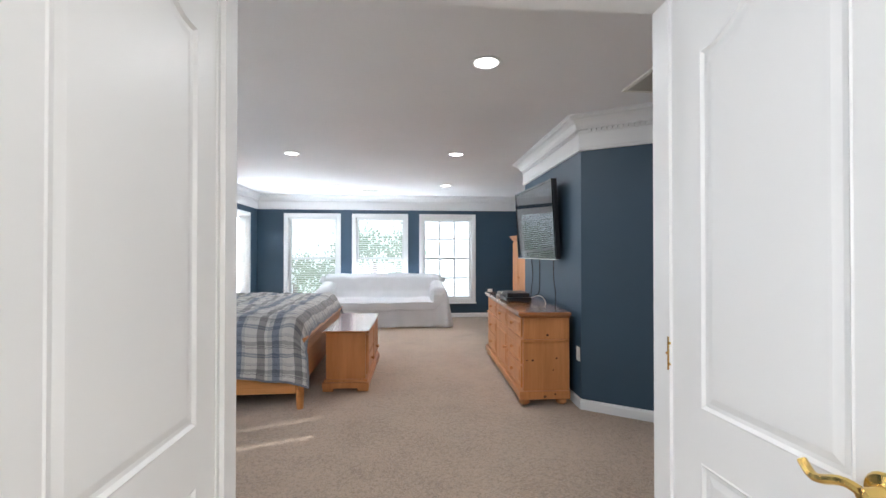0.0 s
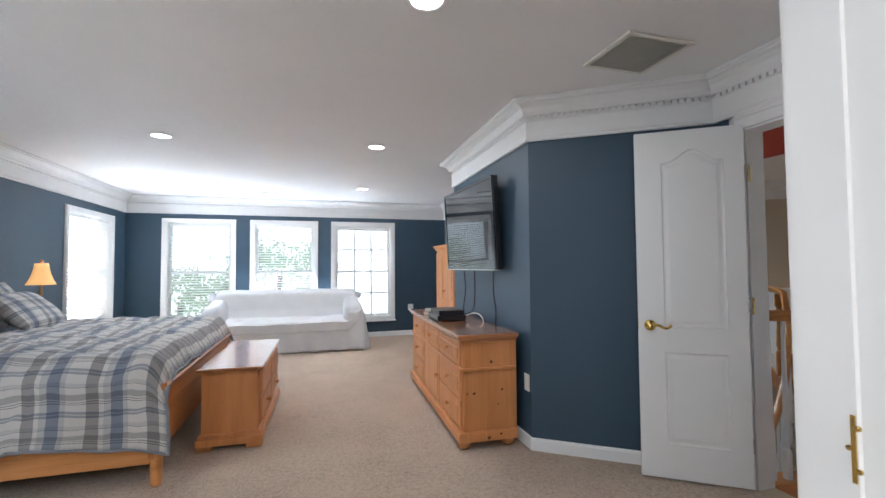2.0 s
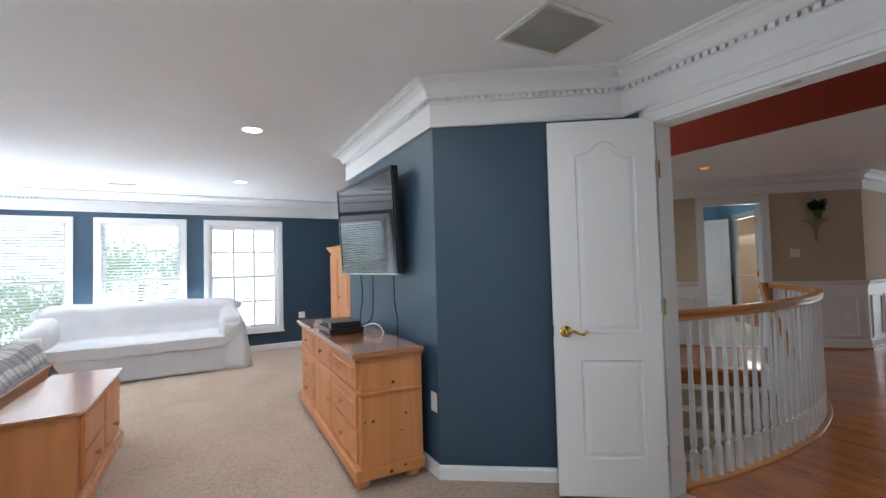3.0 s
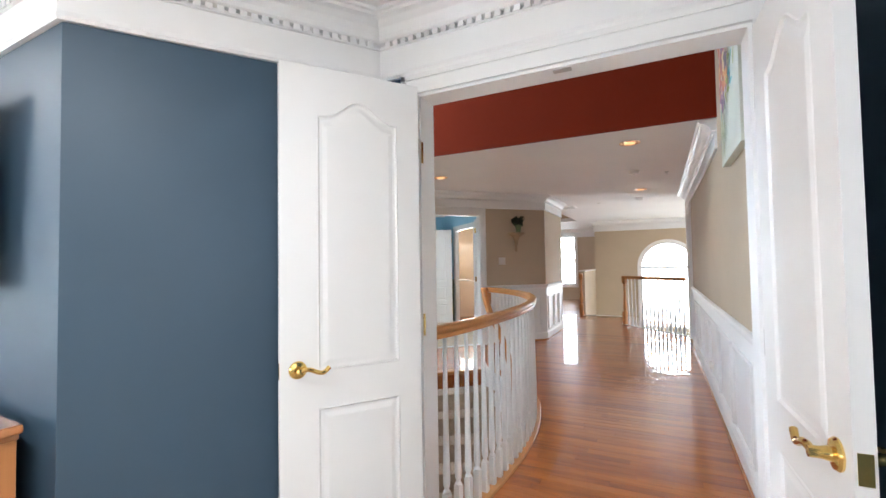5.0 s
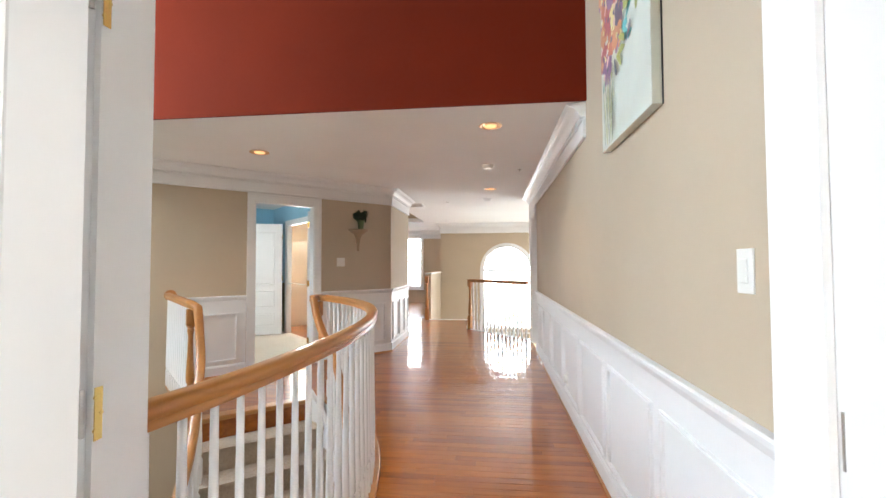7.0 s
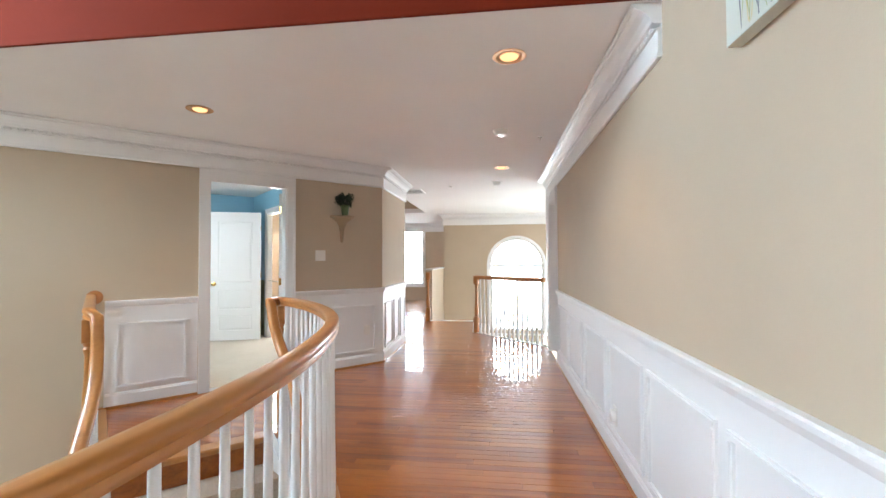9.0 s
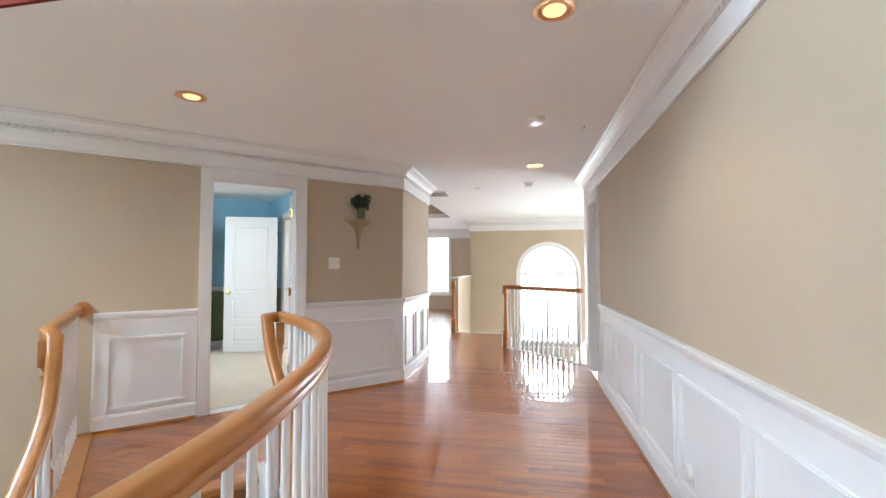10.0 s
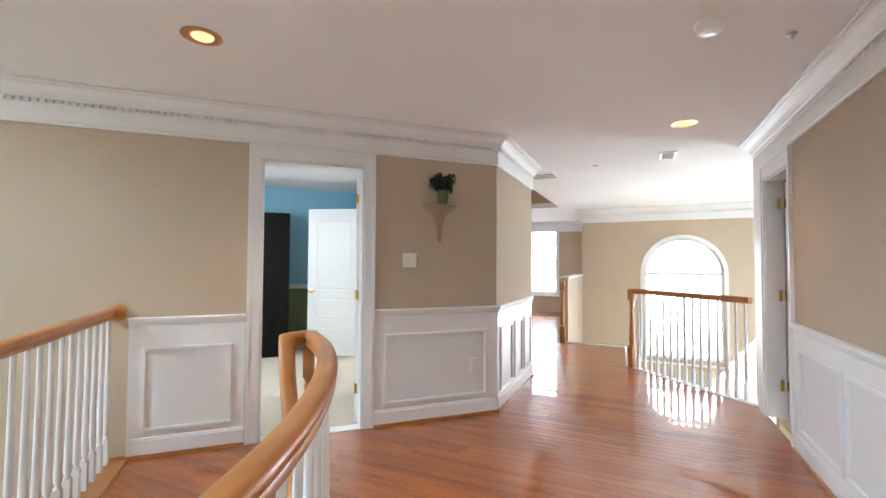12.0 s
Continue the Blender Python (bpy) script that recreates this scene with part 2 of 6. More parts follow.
def sweep_plan(bm, pts, profile, closed=False, mi=0):
    """Runs a profile of (offset to the left of the line, height) along a line in plan, with mitred corners."""
    pts = [Vector(p) for p in pts]
    n = len(pts)
    rows = []
    for i, p in enumerate(pts):
        a = (p - pts[i - 1]).normalized() if (i or closed) else None
        b = (pts[(i + 1) % n] - p).normalized() if (i < n - 1 or closed) else None
        a, b = a or b, b or a
        na, nb = Vector((-a.y, a.x)), Vector((-b.y, b.x))
        m = (na + nb).normalized()
        m = m / max(0.3, m.dot(na))
        rows.append([bm.verts.new((p.x + m.x * o, p.y + m.y * o, z)) for o, z in profile])
    k = len(profile)
    for i in range(n if closed else n - 1):
        r, s = rows[i], rows[(i + 1) % n]
        for j in range(k):
            f = bm.faces.new((r[j], s[j], s[(j + 1) % k], r[(j + 1) % k]))
            f.material_index = mi
    if not closed:
        bm.faces.new(rows[0])
        bm.faces.new(rows[-1][::-1])


def sweep3(bm, pts, profile, flat=True):
    """Runs a closed profile of (side, up) along a line in space; the section stays upright."""
    pts = [Vector(p) for p in pts]
    rows = []
    for i, p in enumerate(pts):
        d = (pts[min(i + 1, len(pts) - 1)] - pts[max(i - 1, 0)])
        h = Vector((d.x, d.y, 0))
        if h.length < 1e-6:
            h = Vector((1, 0, 0))
        h.normalize()
        side = Vector((-h.y, h.x, 0))
        up = side.cross(d.normalized()) * -1 if not flat else Vector((0, 0, 1))
        if not flat:
            up = d.normalized().cross(side)
        rows.append([bm.verts.new(p + side * u + up * v) for u, v in profile])
    k = len(profile)
    for r, s in zip(rows, rows[1:]):
        for j in range(k):
            bm.faces.new((r[j], s[j], s[(j + 1) % k], r[(j + 1) % k]))
    bm.faces.new(rows[0])
    bm.faces.new(rows[-1][::-1])


def tube(bm, pts, r, seg=8):
    sweep3(bm, pts, [(r * math.cos(2 * math.pi * k / seg), r * math.sin(2 * math.pi * k / seg)) for k in range(seg)], flat=False)


def wall(name, a, b, z0, z1, mats, openings=(), thick=0.12, label="", ext=(0, 0)):
    """A wall from a to b with the room on its left; openings are (from, to, bottom, top) along it. mats: room side, the rest."""
    a, b = Vector(a), Vector(b)
    d = (b - a).normalized()
    n = Vector((-d.y, d.x))
    length = (b - a).length
    bm = bmesh.new()
    ss = sorted({-ext[0], length + ext[1], *[v for o in openings for v in o[:2]]})

    def block(s0, s1, u0, u1):
        if u1 - u0 < 1e-4:
            return
        c = [a + d * s0, a + d * s1, a + d * s1 - n * thick, a + d * s0 - n * thick]
        prism(bm, [(v.x, v.y) for v in c], u0, u1, 1)
    for s0, s1 in zip(ss, ss[1:]):
        mid = (s0 + s1) / 2
        cut = sorted([o[2:] for o in openings if o[0] < mid < o[1]])
        low = z0
        for c0, c1 in cut:
            block(s0, s1, low, c0)
            low = c1
        block(s0, s1, low, z1)
    bm.normal_update()
    bmesh.ops.recalc_face_normals(bm, faces=bm.faces[:])
    for f in bm.faces:
        if f.normal.xy.length > 0.5 and f.normal.xy.dot(n) > 0.9:
            f.material_index = 0
    return tagged(part(name, bm, mats, None), label, "wall", "", "structure")


def at_wall(a, b, s, off=0.0):
    a, b = Vector(a), Vector(b)
    d = (b - a).normalized()
    return a + d * s + Vector((-d.y, d.x)) * off


def wall_turn(a, b):
    return math.degrees(math.atan2(b[1] - a[1], b[0] - a[0]))


# ---- the plan ----
CEIL, HIGH, LOW = 2.45, 4.3, -2.75
BW, HX = 0.53, 2.70                      # bath and hall side wall, bedroom's door wall
TV0, TV1 = (1.745, 2.795), (1.79, 4.65)
EAST, WEST, NORTH = 2.70, -2.60, 8.05
PIER = (8.42, 2.72)
STAIRWALL = (5.35, 5.79)                 # where the slanting hall wall ends over the stairs
R2 = math.sqrt(0.5)

WIN_N = [(-2.09, -0.99), (-0.77, 0.345), (0.57, 1.72)]   # casings' outer edges along the far wall
WZ0, WZ1 = 0.29, 2.09
WEST_WIN = (6.3, 7.62)


def hole(x0, x1, z0, z1, case=0.07):
    return (x0 + case, x1 - case, z0 + case, z1 - case)


# bedroom walls
OP_BATH = (-0.222, 1.035)
OP_HALL = (0.685, 1.93)
wall("wall_south", (WEST, BW), (HX, BW), 0, CEIL, [M_BLUE, M_WHITE], [(OP_BATH[0] - WEST, OP_BATH[1] - WEST, 0, 2.06)], thick=0.065, label="dark blue painted bedroom wall with white double doorway")
wall("wall_door", (HX, BW), (HX, 2.13), 0, HIGH, [M_BLUE, M_BEIGE], [(OP_HALL[0] - BW, OP_HALL[1] - BW, 0, 2.075)], label="dark blue wall with open doorway to hall", ext=(0.12, 0))
wall("wall_slanted", (HX, 2.13), TV0, 0, CEIL, [M_BLUE, M_BEIGE], thick=0.1, label="dark blue angled wall beside the doorway")
wall("wall_television", TV0, TV1, 0, CEIL, [M_BLUE, M_BEIGE], thick=0.1, label="slate blue wall behind the television")
wall("wall_alcove", TV1, (EAST, 4.65), 0, CEIL, [M_BLUE, M_BEIGE], thick=0.1, label="dark blue return wall")
wall("wall_east", (EAST, 4.65), (EAST, NORTH), 0, CEIL, [M_BLUE, M_BEIGE], label="dark blue bedroom side wall", ext=(0.1, 0))
n_ops = [(EAST - x1, EAST - x0, z0, z1) for x0, x1, z0, z1 in [hole(x0, x1, WZ0, WZ1) for x0, x1 in WIN_N]]
wall("wall_north", (EAST, NORTH), (WEST, NORTH), 0, CEIL, [M_BLUE, M_BEIGE], n_ops, thick=0.16, label="dark blue bedroom wall with three white windows", ext=(0.16, 0.16))
w0, w1, w2, w3 = hole(*WEST_WIN, 0.5, 2.06)
wall("wall_west", (WEST, NORTH), (WEST, BW), 0, CEIL, [M_BLUE, M_BEIGE], [(NORTH - w1, NORTH - w0, w2, w3), (NORTH - 2.12, NORTH - 1.48, 0.5, 2.05)], thick=0.16, label="dark blue bedroom wall behind the bed")
bm = bmesh.new()
prism(bm, [(WEST - 0.16, BW - 0.065), (HX + 0.12, BW - 0.065), (HX + 0.12, 8.21), (WEST - 0.16, 8.21)], -0.12, -0.002)
tagged(part("floor_bedroom", bm, M_CARPET), "taupe cut pile carpet with faint tread marks", "carpet", "", "structure")
bm = bmesh.new()
prism(bm, [(WEST, BW), (HX, BW), (HX, 2.13), TV0, TV1, (EAST, 4.65), (EAST, NORTH), (WEST, NORTH)], CEIL, CEIL + 0.1)
tagged(part("ceiling_bedroom", bm, M_CEIL), "smooth white bedroom ceiling", "ceiling", "", "structure")

# bathroom lobby behind the first doors
for nm, a, b in (("wall_bath_north", (2.2, 0.458), (-1.6, 0.458)), ("wall_bath_west", (-1.6, 0.458), (-1.6, -2.4)), ("wall_bath_south", (-1.6, -2.4), (2.2, -2.4)), ("wall_bath_east", (2.2, -2.4), (2.2, 0.458))):
    ops = [(2.2 - OP_BATH[1], 2.2 - OP_BATH[0], 0, 2.06)] if nm.endswith("north") else ()
    wall(nm, a, b, 0, CEIL, [M_WHITE, M_WHITE], ops, thick=0.004 if ops else 0.1, label="plain white painted wall")
bm = boxed(-1.7, 2.3, -2.5, 0.464, CEIL, CEIL + 0.1)
tagged(part("ceiling_bath", bm, M_CEIL), "plain white ceiling", "ceiling", "", "structure")
bm = boxed(-1.7, 2.3, -2.5, 0.4645, -0.12, -0.002)
tagged(part("floor_bath", bm, M_CARPET2), "pale carpet outside the bedroom doors", "floor", "", "structure")

# hall walls
RD = (8.63, 9.30)                         # doorway in the hall's long wall
wall("wall_hall_long", (2.82, BW), (9.62, BW), 0, CEIL, [M_BEIGE, M_WHITE], [(RD[0] - 2.82, RD[1] - 2.82, 0, 2.06)], label="tan painted hall wall over white wainscot")
wall("wall_hall_upper", (2.82, BW), (5.2, BW), CEIL, HIGH, [M_BEIGE, M_BEIGE], label="tan upper stairwell wall")
bm = boxed(5.06, 5.079, BW + 0.001, 5.9, CEIL, HIGH)
tagged(part("wall_red", bm, M_RED), "deep brick red upper wall above the hall ceiling edge", "wall", "", "structure")
DOOR45 = (1.20, 1.96)
wall("wall_hall_slanted", PIER, STAIRWALL, LOW, CEIL, [M_BEIGE, M_WHITE], [(DOOR45[0], DOOR45[1], 0, 2.09)], label="tan angled hall wall with white wainscot and doorway")
wall("wall_hall_slanted_upper", (6.06, 5.08), STAIRWALL, CEIL, HIGH, [M_BEIGE, M_BEIGE], label="tan upper wall over the stairs")
wall("wall_pier", (9.8, 2.72), PIER, 0, CEIL, [M_BEIGE, M_WHITE], label="tan hall wall end with white wainscot", ext=(0, 0))
wall("wall_stair_north", STAIRWALL, (2.82, 5.79), LOW, HIGH, [M_BEIGE, M_BEIGE], label="tan stairwell wall", ext=(0.0, 0.1))
wall("wall_stair_west", (2.82, 5.79), (2.82, BW), LOW, 0.0, [M_BEIGE, M_BEIGE], label="tan stairwell wall below the bedroom floor")
wall("wall_stair_west_upper", (2.824, 5.79), (2.824, 2.13), 0, HIGH, [M_BEIGE, M_BEIGE], thick=0.02, label="tan stairwell wall backing the bedroom")
wall("wall_stair_south", (2.82, 1.80), (9.6, 1.80), LOW, -0.25, [M_BEIGE, M_BEIGE], label="tan wall under the hall floor")
bm = boxed(2.7, 9.6, BW, 6.0, LOW - 0.1, LOW)
tagged(part("floor_lower", bm, M_CARPET2), "pale floor at the foot of the stairs", "floor", "", "structure")
bm = boxed(2.7, 5.2, BW - 0.1, 5.95, HIGH, HIGH + 0.1)
tagged(part("ceiling_stairwell", bm, M_CEIL), "high white stairwell ceiling", "ceiling", "", "structure")

# gallery end: open foyer, arched window wall, passage
FARX, FAR2 = 14.2, 16.7
GAL = [(9.62, BW), (10.78, 1.66), (12.15, 1.72), (12.15, 2.72)]
bm = bmesh.new()
HOLE = [(11.3, 3.02), (13.6, 3.02), (13.6, 4.4), (11.3, 4.4)]
prism(bm, [(5.08, BW - 0.1), (FAR2, -3.0), (FAR2, 3.02), (5.08, 3.02)], CEIL, CEIL + 0.1)
prism(bm, [(5.08, 3.02), (11.3, 3.02), (11.3, 8.0), (5.08, 8.0)], CEIL, CEIL + 0.1)
prism(bm, [(13.6, 3.02), (FAR2, 3.02), (FAR2, 6.2), (13.6, 6.2)], CEIL, CEIL + 0.1)
prism(bm, [(11.3, 4.4), (13.6, 4.4), (13.6, 6.2), (11.3, 6.2)], CEIL, CEIL + 0.1)
tagged(part("ceiling_hall", bm, M_CEIL), "flat white hall ceiling", "ceiling", "", "structure")
bm = bmesh.new()
for x0, x1, y0, y1 in ((11.2, 11.3, 3.02, 4.4), (13.6, 13.7, 3.02, 4.4), (11.2, 13.7, 2.92, 3.02), (11.2, 13.7, 4.4, 4.5)):
    box(bm, x0, x1, y0, y1, CEIL + 0.1, CEIL + 0.7)
box(bm, 11.2, 13.7, 2.92, 4.5, CEIL + 0.7, CEIL + 0.8)
tagged(part("ceiling_well", bm, M_BEIGE), "tan sided recess in the passage ceiling", "ceiling", "", "structure")
AY0, AY1, AZ0, AZS = 0.11, 1.46, -0.52, 1.14      # arched window opening
AR = (AY1 - AY0) / 2
bm = bmesh.new()
arc = [((AY0 + AY1) / 2 + AR * math.cos(math.pi * k / 24), AZS + AR * math.sin(math.pi * k / 24)) for k in range(25)]
ring = [(AY1, AZ0), *arc, (AY0, AZ0)]
lowz, topz, ya, yb = LOW, CEIL + 0.1, -3.0, 2.64


def far_face(xx):
    v = lambda y, z: bm.verts.new((xx, y, z))
    bm.faces.new([v(ya, lowz), v(yb, lowz), v(yb, AZ0), v(ya, AZ0)])
    bm.faces.new([v(yb, AZ0), v(yb, AZS), v(AY1, AZS), v(AY1, AZ0)])
    bm.faces.new([v(AY0, AZ0), v(AY0, AZS), v(ya, AZS), v(ya, AZ0)])
    right, left = arc[:13], arc[12:]
    bm.faces.new([v(yb, AZS), v(yb, topz), v(arc[12][0], topz), *[v(*p) for p in right[::-1]]])
    bm.faces.new([v(ya, topz), v(ya, AZS), *[v(*p) for p in left[::-1]], v(arc[12][0], topz)])


far_face(FARX)
far_face(FARX + 0.16)
for p, q in zip(ring, ring[1:] + ring[:1]):
    bm.faces.new([bm.verts.new((x, *r)) for x, r in ((FARX, p), (FARX, q), (FARX + 0.16, q), (FARX + 0.16, p))])
bmesh.ops.remove_doubles(bm, verts=bm.verts[:], dist=0.0005)
tagged(part("wall_far", bm, M_BEIGE), "tan foyer wall round a tall arched window", "wall", "", "structure")
wall("wall_passage_south", (FARX + 0.1, 2.64), (FAR2, 2.64), LOW, CEIL, [M_BEIGE, M_BEIGE], thick=0.1, label="tan passage wall")
wall("wall_passage_end", (FAR2, 2.64), (FAR2, 6.2), -0.3, CEIL, [M_BEIGE, M_BEIGE], [(0.96, 1.72, 0.5, 2.28)], thick=0.16, label="tan passage end wall with bright window")
wall("wall_passage_north", (FAR2, 6.2), (13.28, 6.2), -0.3, CEIL, [M_BEIGE, M_BEIGE], label="tan passage wall")
wall("wall_pier_back", (13.28, 6.2), (9.8, 2.72), -0.3, CEIL, [M_BEIGE, M_WHITE], thick=0.06, label="tan wall behind the hall wall end")
wall("wall_foyer_south", (9.62, BW - 0.121), (9.62, -3.0), LOW, CEIL, [M_BEIGE, M_BEIGE], thick=0.1, label="tan foyer side wall")
wall("wall_foyer_side", (9.62, -3.0), (FARX, -3.0), LOW, CEIL, [M_BEIGE, M_BEIGE], thick=0.1, label="tan foyer side wall")
bm = boxed(9.5, 17, -3.1, 6.3, LOW - 0.1, LOW)
tagged(part("floor_foyer", bm, M_CARPET2), "pale foyer floor far below the gallery", "floor", "", "structure")
bm = bmesh.new()
HALFWALL = ((12.15, 2.72), (FARX, 2.66))
box(bm, 12.15, FARX, 2.64, 2.76, LOW, 1.06)
tagged(part("wall_half", bm, M_BEIGE), "tan half wall beside the descending stairs", "wall", "", "structure")

# ---- hall floor ----
RAIL = [(2.82, 1.985), (3.2, 1.915), (3.8, 1.875), (4.3, 1.895), (4.75, 1.975), (5.1, 2.08), (5.42, 2.225), (5.74, 2.43), (6.03, 2.68), (6.225, 2.91)]
STAIR_A, STAIR_B = (6.09, 2.95), (5.40, 3.69)
LEFT_END = (6.412, 4.728)


def spline(pts, n):
    """Points along a Catmull-Rom curve."""
    P = [Vector(p) for p in pts]
    P = [P[0] * 2 - P[1], *P, P[-1] * 2 - P[-2]]
    out = []
    for i in range(1, len(P) - 2):
        for k in range(n):
            t = k / n
            a, b, c, d = P[i - 1:i + 3]
            out.append(0.5 * (2 * b + (c - a) * t + (2 * a - 5 * b + 4 * c - d) * t * t + (3 * b - a - 3 * c + d) * t ** 3))
    out.append(P[-2])
    return out


CURVE = spline(RAIL, 8)


def rail_y(x):
    for p, q in zip(CURVE, CURVE[1:]):
        if p.x <= x <= q.x:
            return p.y + (q.y - p.y) * (x - p.x) / max(1e-6, q.x - p.x)
    return CURVE[0].y if x < CURVE[0].x else CURVE[-1].y


def crossings(poly, x):
    """Stretches in y that a closed outline covers at x."""
    ys = []
    for (x0, y0), (x1, y1) in zip(poly, poly[1:] + poly[:1]):
        if (x0 <= x) != (x1 <= x):
            ys.append(y0 + (y1 - y0) * (x - x0) / (x1 - x0))
    ys.sort()
    return list(zip(ys[::2], ys[1::2]))


bm = bmesh.new()
fl = [(2.82, BW), *GAL, (FAR2, 2.72), (FAR2, 6.2), (13.28, 6.2), (9.8, 2.72), PIER, LEFT_END, STAIR_B, STAIR_A]
fl += [(p.x, p.y + 0.06) for p in CURVE[::-1]]
prism(bm, fl, -0.25, -0.006)
tagged(part("floor_hall", bm, [M_OAK]), "glossy reddish oak strip floor", "floor", "", "structure")

# ---- trim: crowns, baseboards, casings, wainscot ----


def local(a, b):
    return pose(a[0], a[1], 0, 0, 0, wall_turn(a, b))


def crown(name, pts, z0, z1, label, closed=False, dentils=True):
    """Built-up crown: flat frieze, a pierced dentil band and a cove under the ceiling."""
    h = z1 - z0
    prof = [(0.0, z0), (0.018, z0), (0.024, z0 + 0.012), (0.020, z0 + 0.03), (0.020, z0 + 0.5 * h), (0.030, z0 + 0.51 * h), (0.030, z0 + 0.525 * h), (0.004, z0 + 0.526 * h), (0.004, z0 + 0.610 * h), (0.034, z0 + 0.611 * h), (0.044, z0 + 0.635 * h),
            (0.050, z0 + 0.70 * h), (0.066, z0 + 0.79 * h), (0.094, z0 + 0.865 * h), (0.115, z0 + 0.89 * h), (0.118, z0 + 0.93 * h), (0.130, z0 + 0.945 * h), (0.130, z1 - 0.001), (0.0, z1 - 0.001)]
    bm = bmesh.new()
    sweep_plan(bm, pts, prof, closed)
    if dentils:
        loop = list(zip(pts, pts[1:] + (pts[:1] if closed else [])))[:len(pts) if closed else len(pts) - 1]
        for a, b in loop:
            L = (Vector(b) - Vector(a)).length
            m = local(a, b)
            s = 0.05
            while s < L - 0.05:
                vs = box(bm, s, s + 0.026, 0.004, 0.034, z0 + 0.5262 * h, z0 + 0.6098 * h)
                bmesh.ops.transform(bm, matrix=m, verts=list({v for f in vs for v in f.verts}))
                s += 0.041
    return tagged(part(name, bm, M_WHITE), label, "crown moulding", "", "structure")


def base(name, pts, h=0.085, label="white painted baseboard"):
    bm = bmesh.new()
    sweep_plan(bm, pts, [(0.0, 0.0), (0.014, 0.0), (0.014, h - 0.018), (0.008, h - 0.004), (0.0, h)])
    return tagged(part(name, bm, M_WHITE), label, "baseboard", "", "structure")


crown("crown_bedroom", [(WEST, BW), (HX, BW), (HX, 2.13), TV0, TV1, (EAST, 4.65), (EAST, NORTH), (WEST, NORTH)], 2.165, CEIL, "deep white crown moulding with dentil band", True)
base("baseboard_slanted", [(HX, 2.10), TV0, TV1, (EAST, 4.65), (EAST, NORTH), (WEST, NORTH), (WEST, BW), (-0.29, BW)])
base("baseboard_bath", [(1.1, BW), (HX, BW), (HX, 0.61)])
crown("crown_hall_long", [(5.10, BW), (9.62, BW)], 2.20, CEIL, "deep white crown moulding along the hall")
crown("crown_hall_slanted", [(9.8, 2.72), PIER, (5.35, 5.79)], 2.20, CEIL, "deep white crown moulding with dentil band")
crown("crown_far", [(FARX, -3.0), (FARX, 2.64), (FAR2, 2.64), (FAR2, 6.2)][::1], 2.17, CEIL, "white crown moulding on the far walls", dentils=False)


def lining(name, a, b, s0, s1, top, thick, sides=(1, 1), case=0.075, label="white painted door frame and casing", head=0.085):
    """Jambs, head and casings of a doorway as one trim piece, in the wall's own line."""
    bm = bmesh.new()
    j = 0.012
    box(bm, s0 - 0.001, s0 + j, -thick - 0.004, 0.004, 0, top)
    box(bm, s1 - j, s1 + 0.001, -thick - 0.004, 0.004, 0, top)
    box(bm, s0 + j, s1 - j, -thick - 0.004, 0.004, top - j, top + 0.001)
    for use, y0, y1 in ((sides[0], 0.0, 0.018), (sides[1], -thick - 0.018, -thick)):
        if use:
            for u0, u1, z0, z1 in ((s0 - case, s0 - 0.002, 0, top + head), (s1 + 0.002, s1 + case, 0, top + head), (s0 - 0.002, s1 + 0.002, top + 0.002, top + head)):
                box(bm, u0, u1, y0, y1, z0, z1)
            for u0, u1, z0, z1 in ((s0 - case, s0 - case + 0.022, 0, top + head), (s1 + case - 0.022, s1 + case, 0, top + head), (s0 - case, s1 + case, top + head - 0.022, top + head)):
                d = 0.008 if y0 >= 0 else -0.008
                box(bm, u0 - 0.001, u1 + 0.001, min(y0, y0 + d) if d < 0 else y1, y1 + d if d > 0 else y0, z0, z1 + 0.001)
    bm.transform(local(a, b))
    return tagged(part(name, bm, M_WHITE), label, "door frame", "", "structure")


lining("door_frame_bath", (WEST, BW), (HX, BW), OP_BATH[0] - WEST, OP_BATH[1] - WEST, 2.06, 0.072)
lining("door_frame_bedroom", (HX, BW), (HX, 2.13), OP_HALL[0] - BW, OP_HALL[1] - BW, 2.075, 0.12, head=0.085)
lining("door_frame_hall", PIER, STAIRWALL, *DOOR45, 2.09, 0.12, case=0.09, head=0.105)
lining("door_frame_closet", (2.82, BW), (9.62, BW), RD[0] - 2.82, RD[1] - 2.82, 2.06, 0.12, head=0.135)


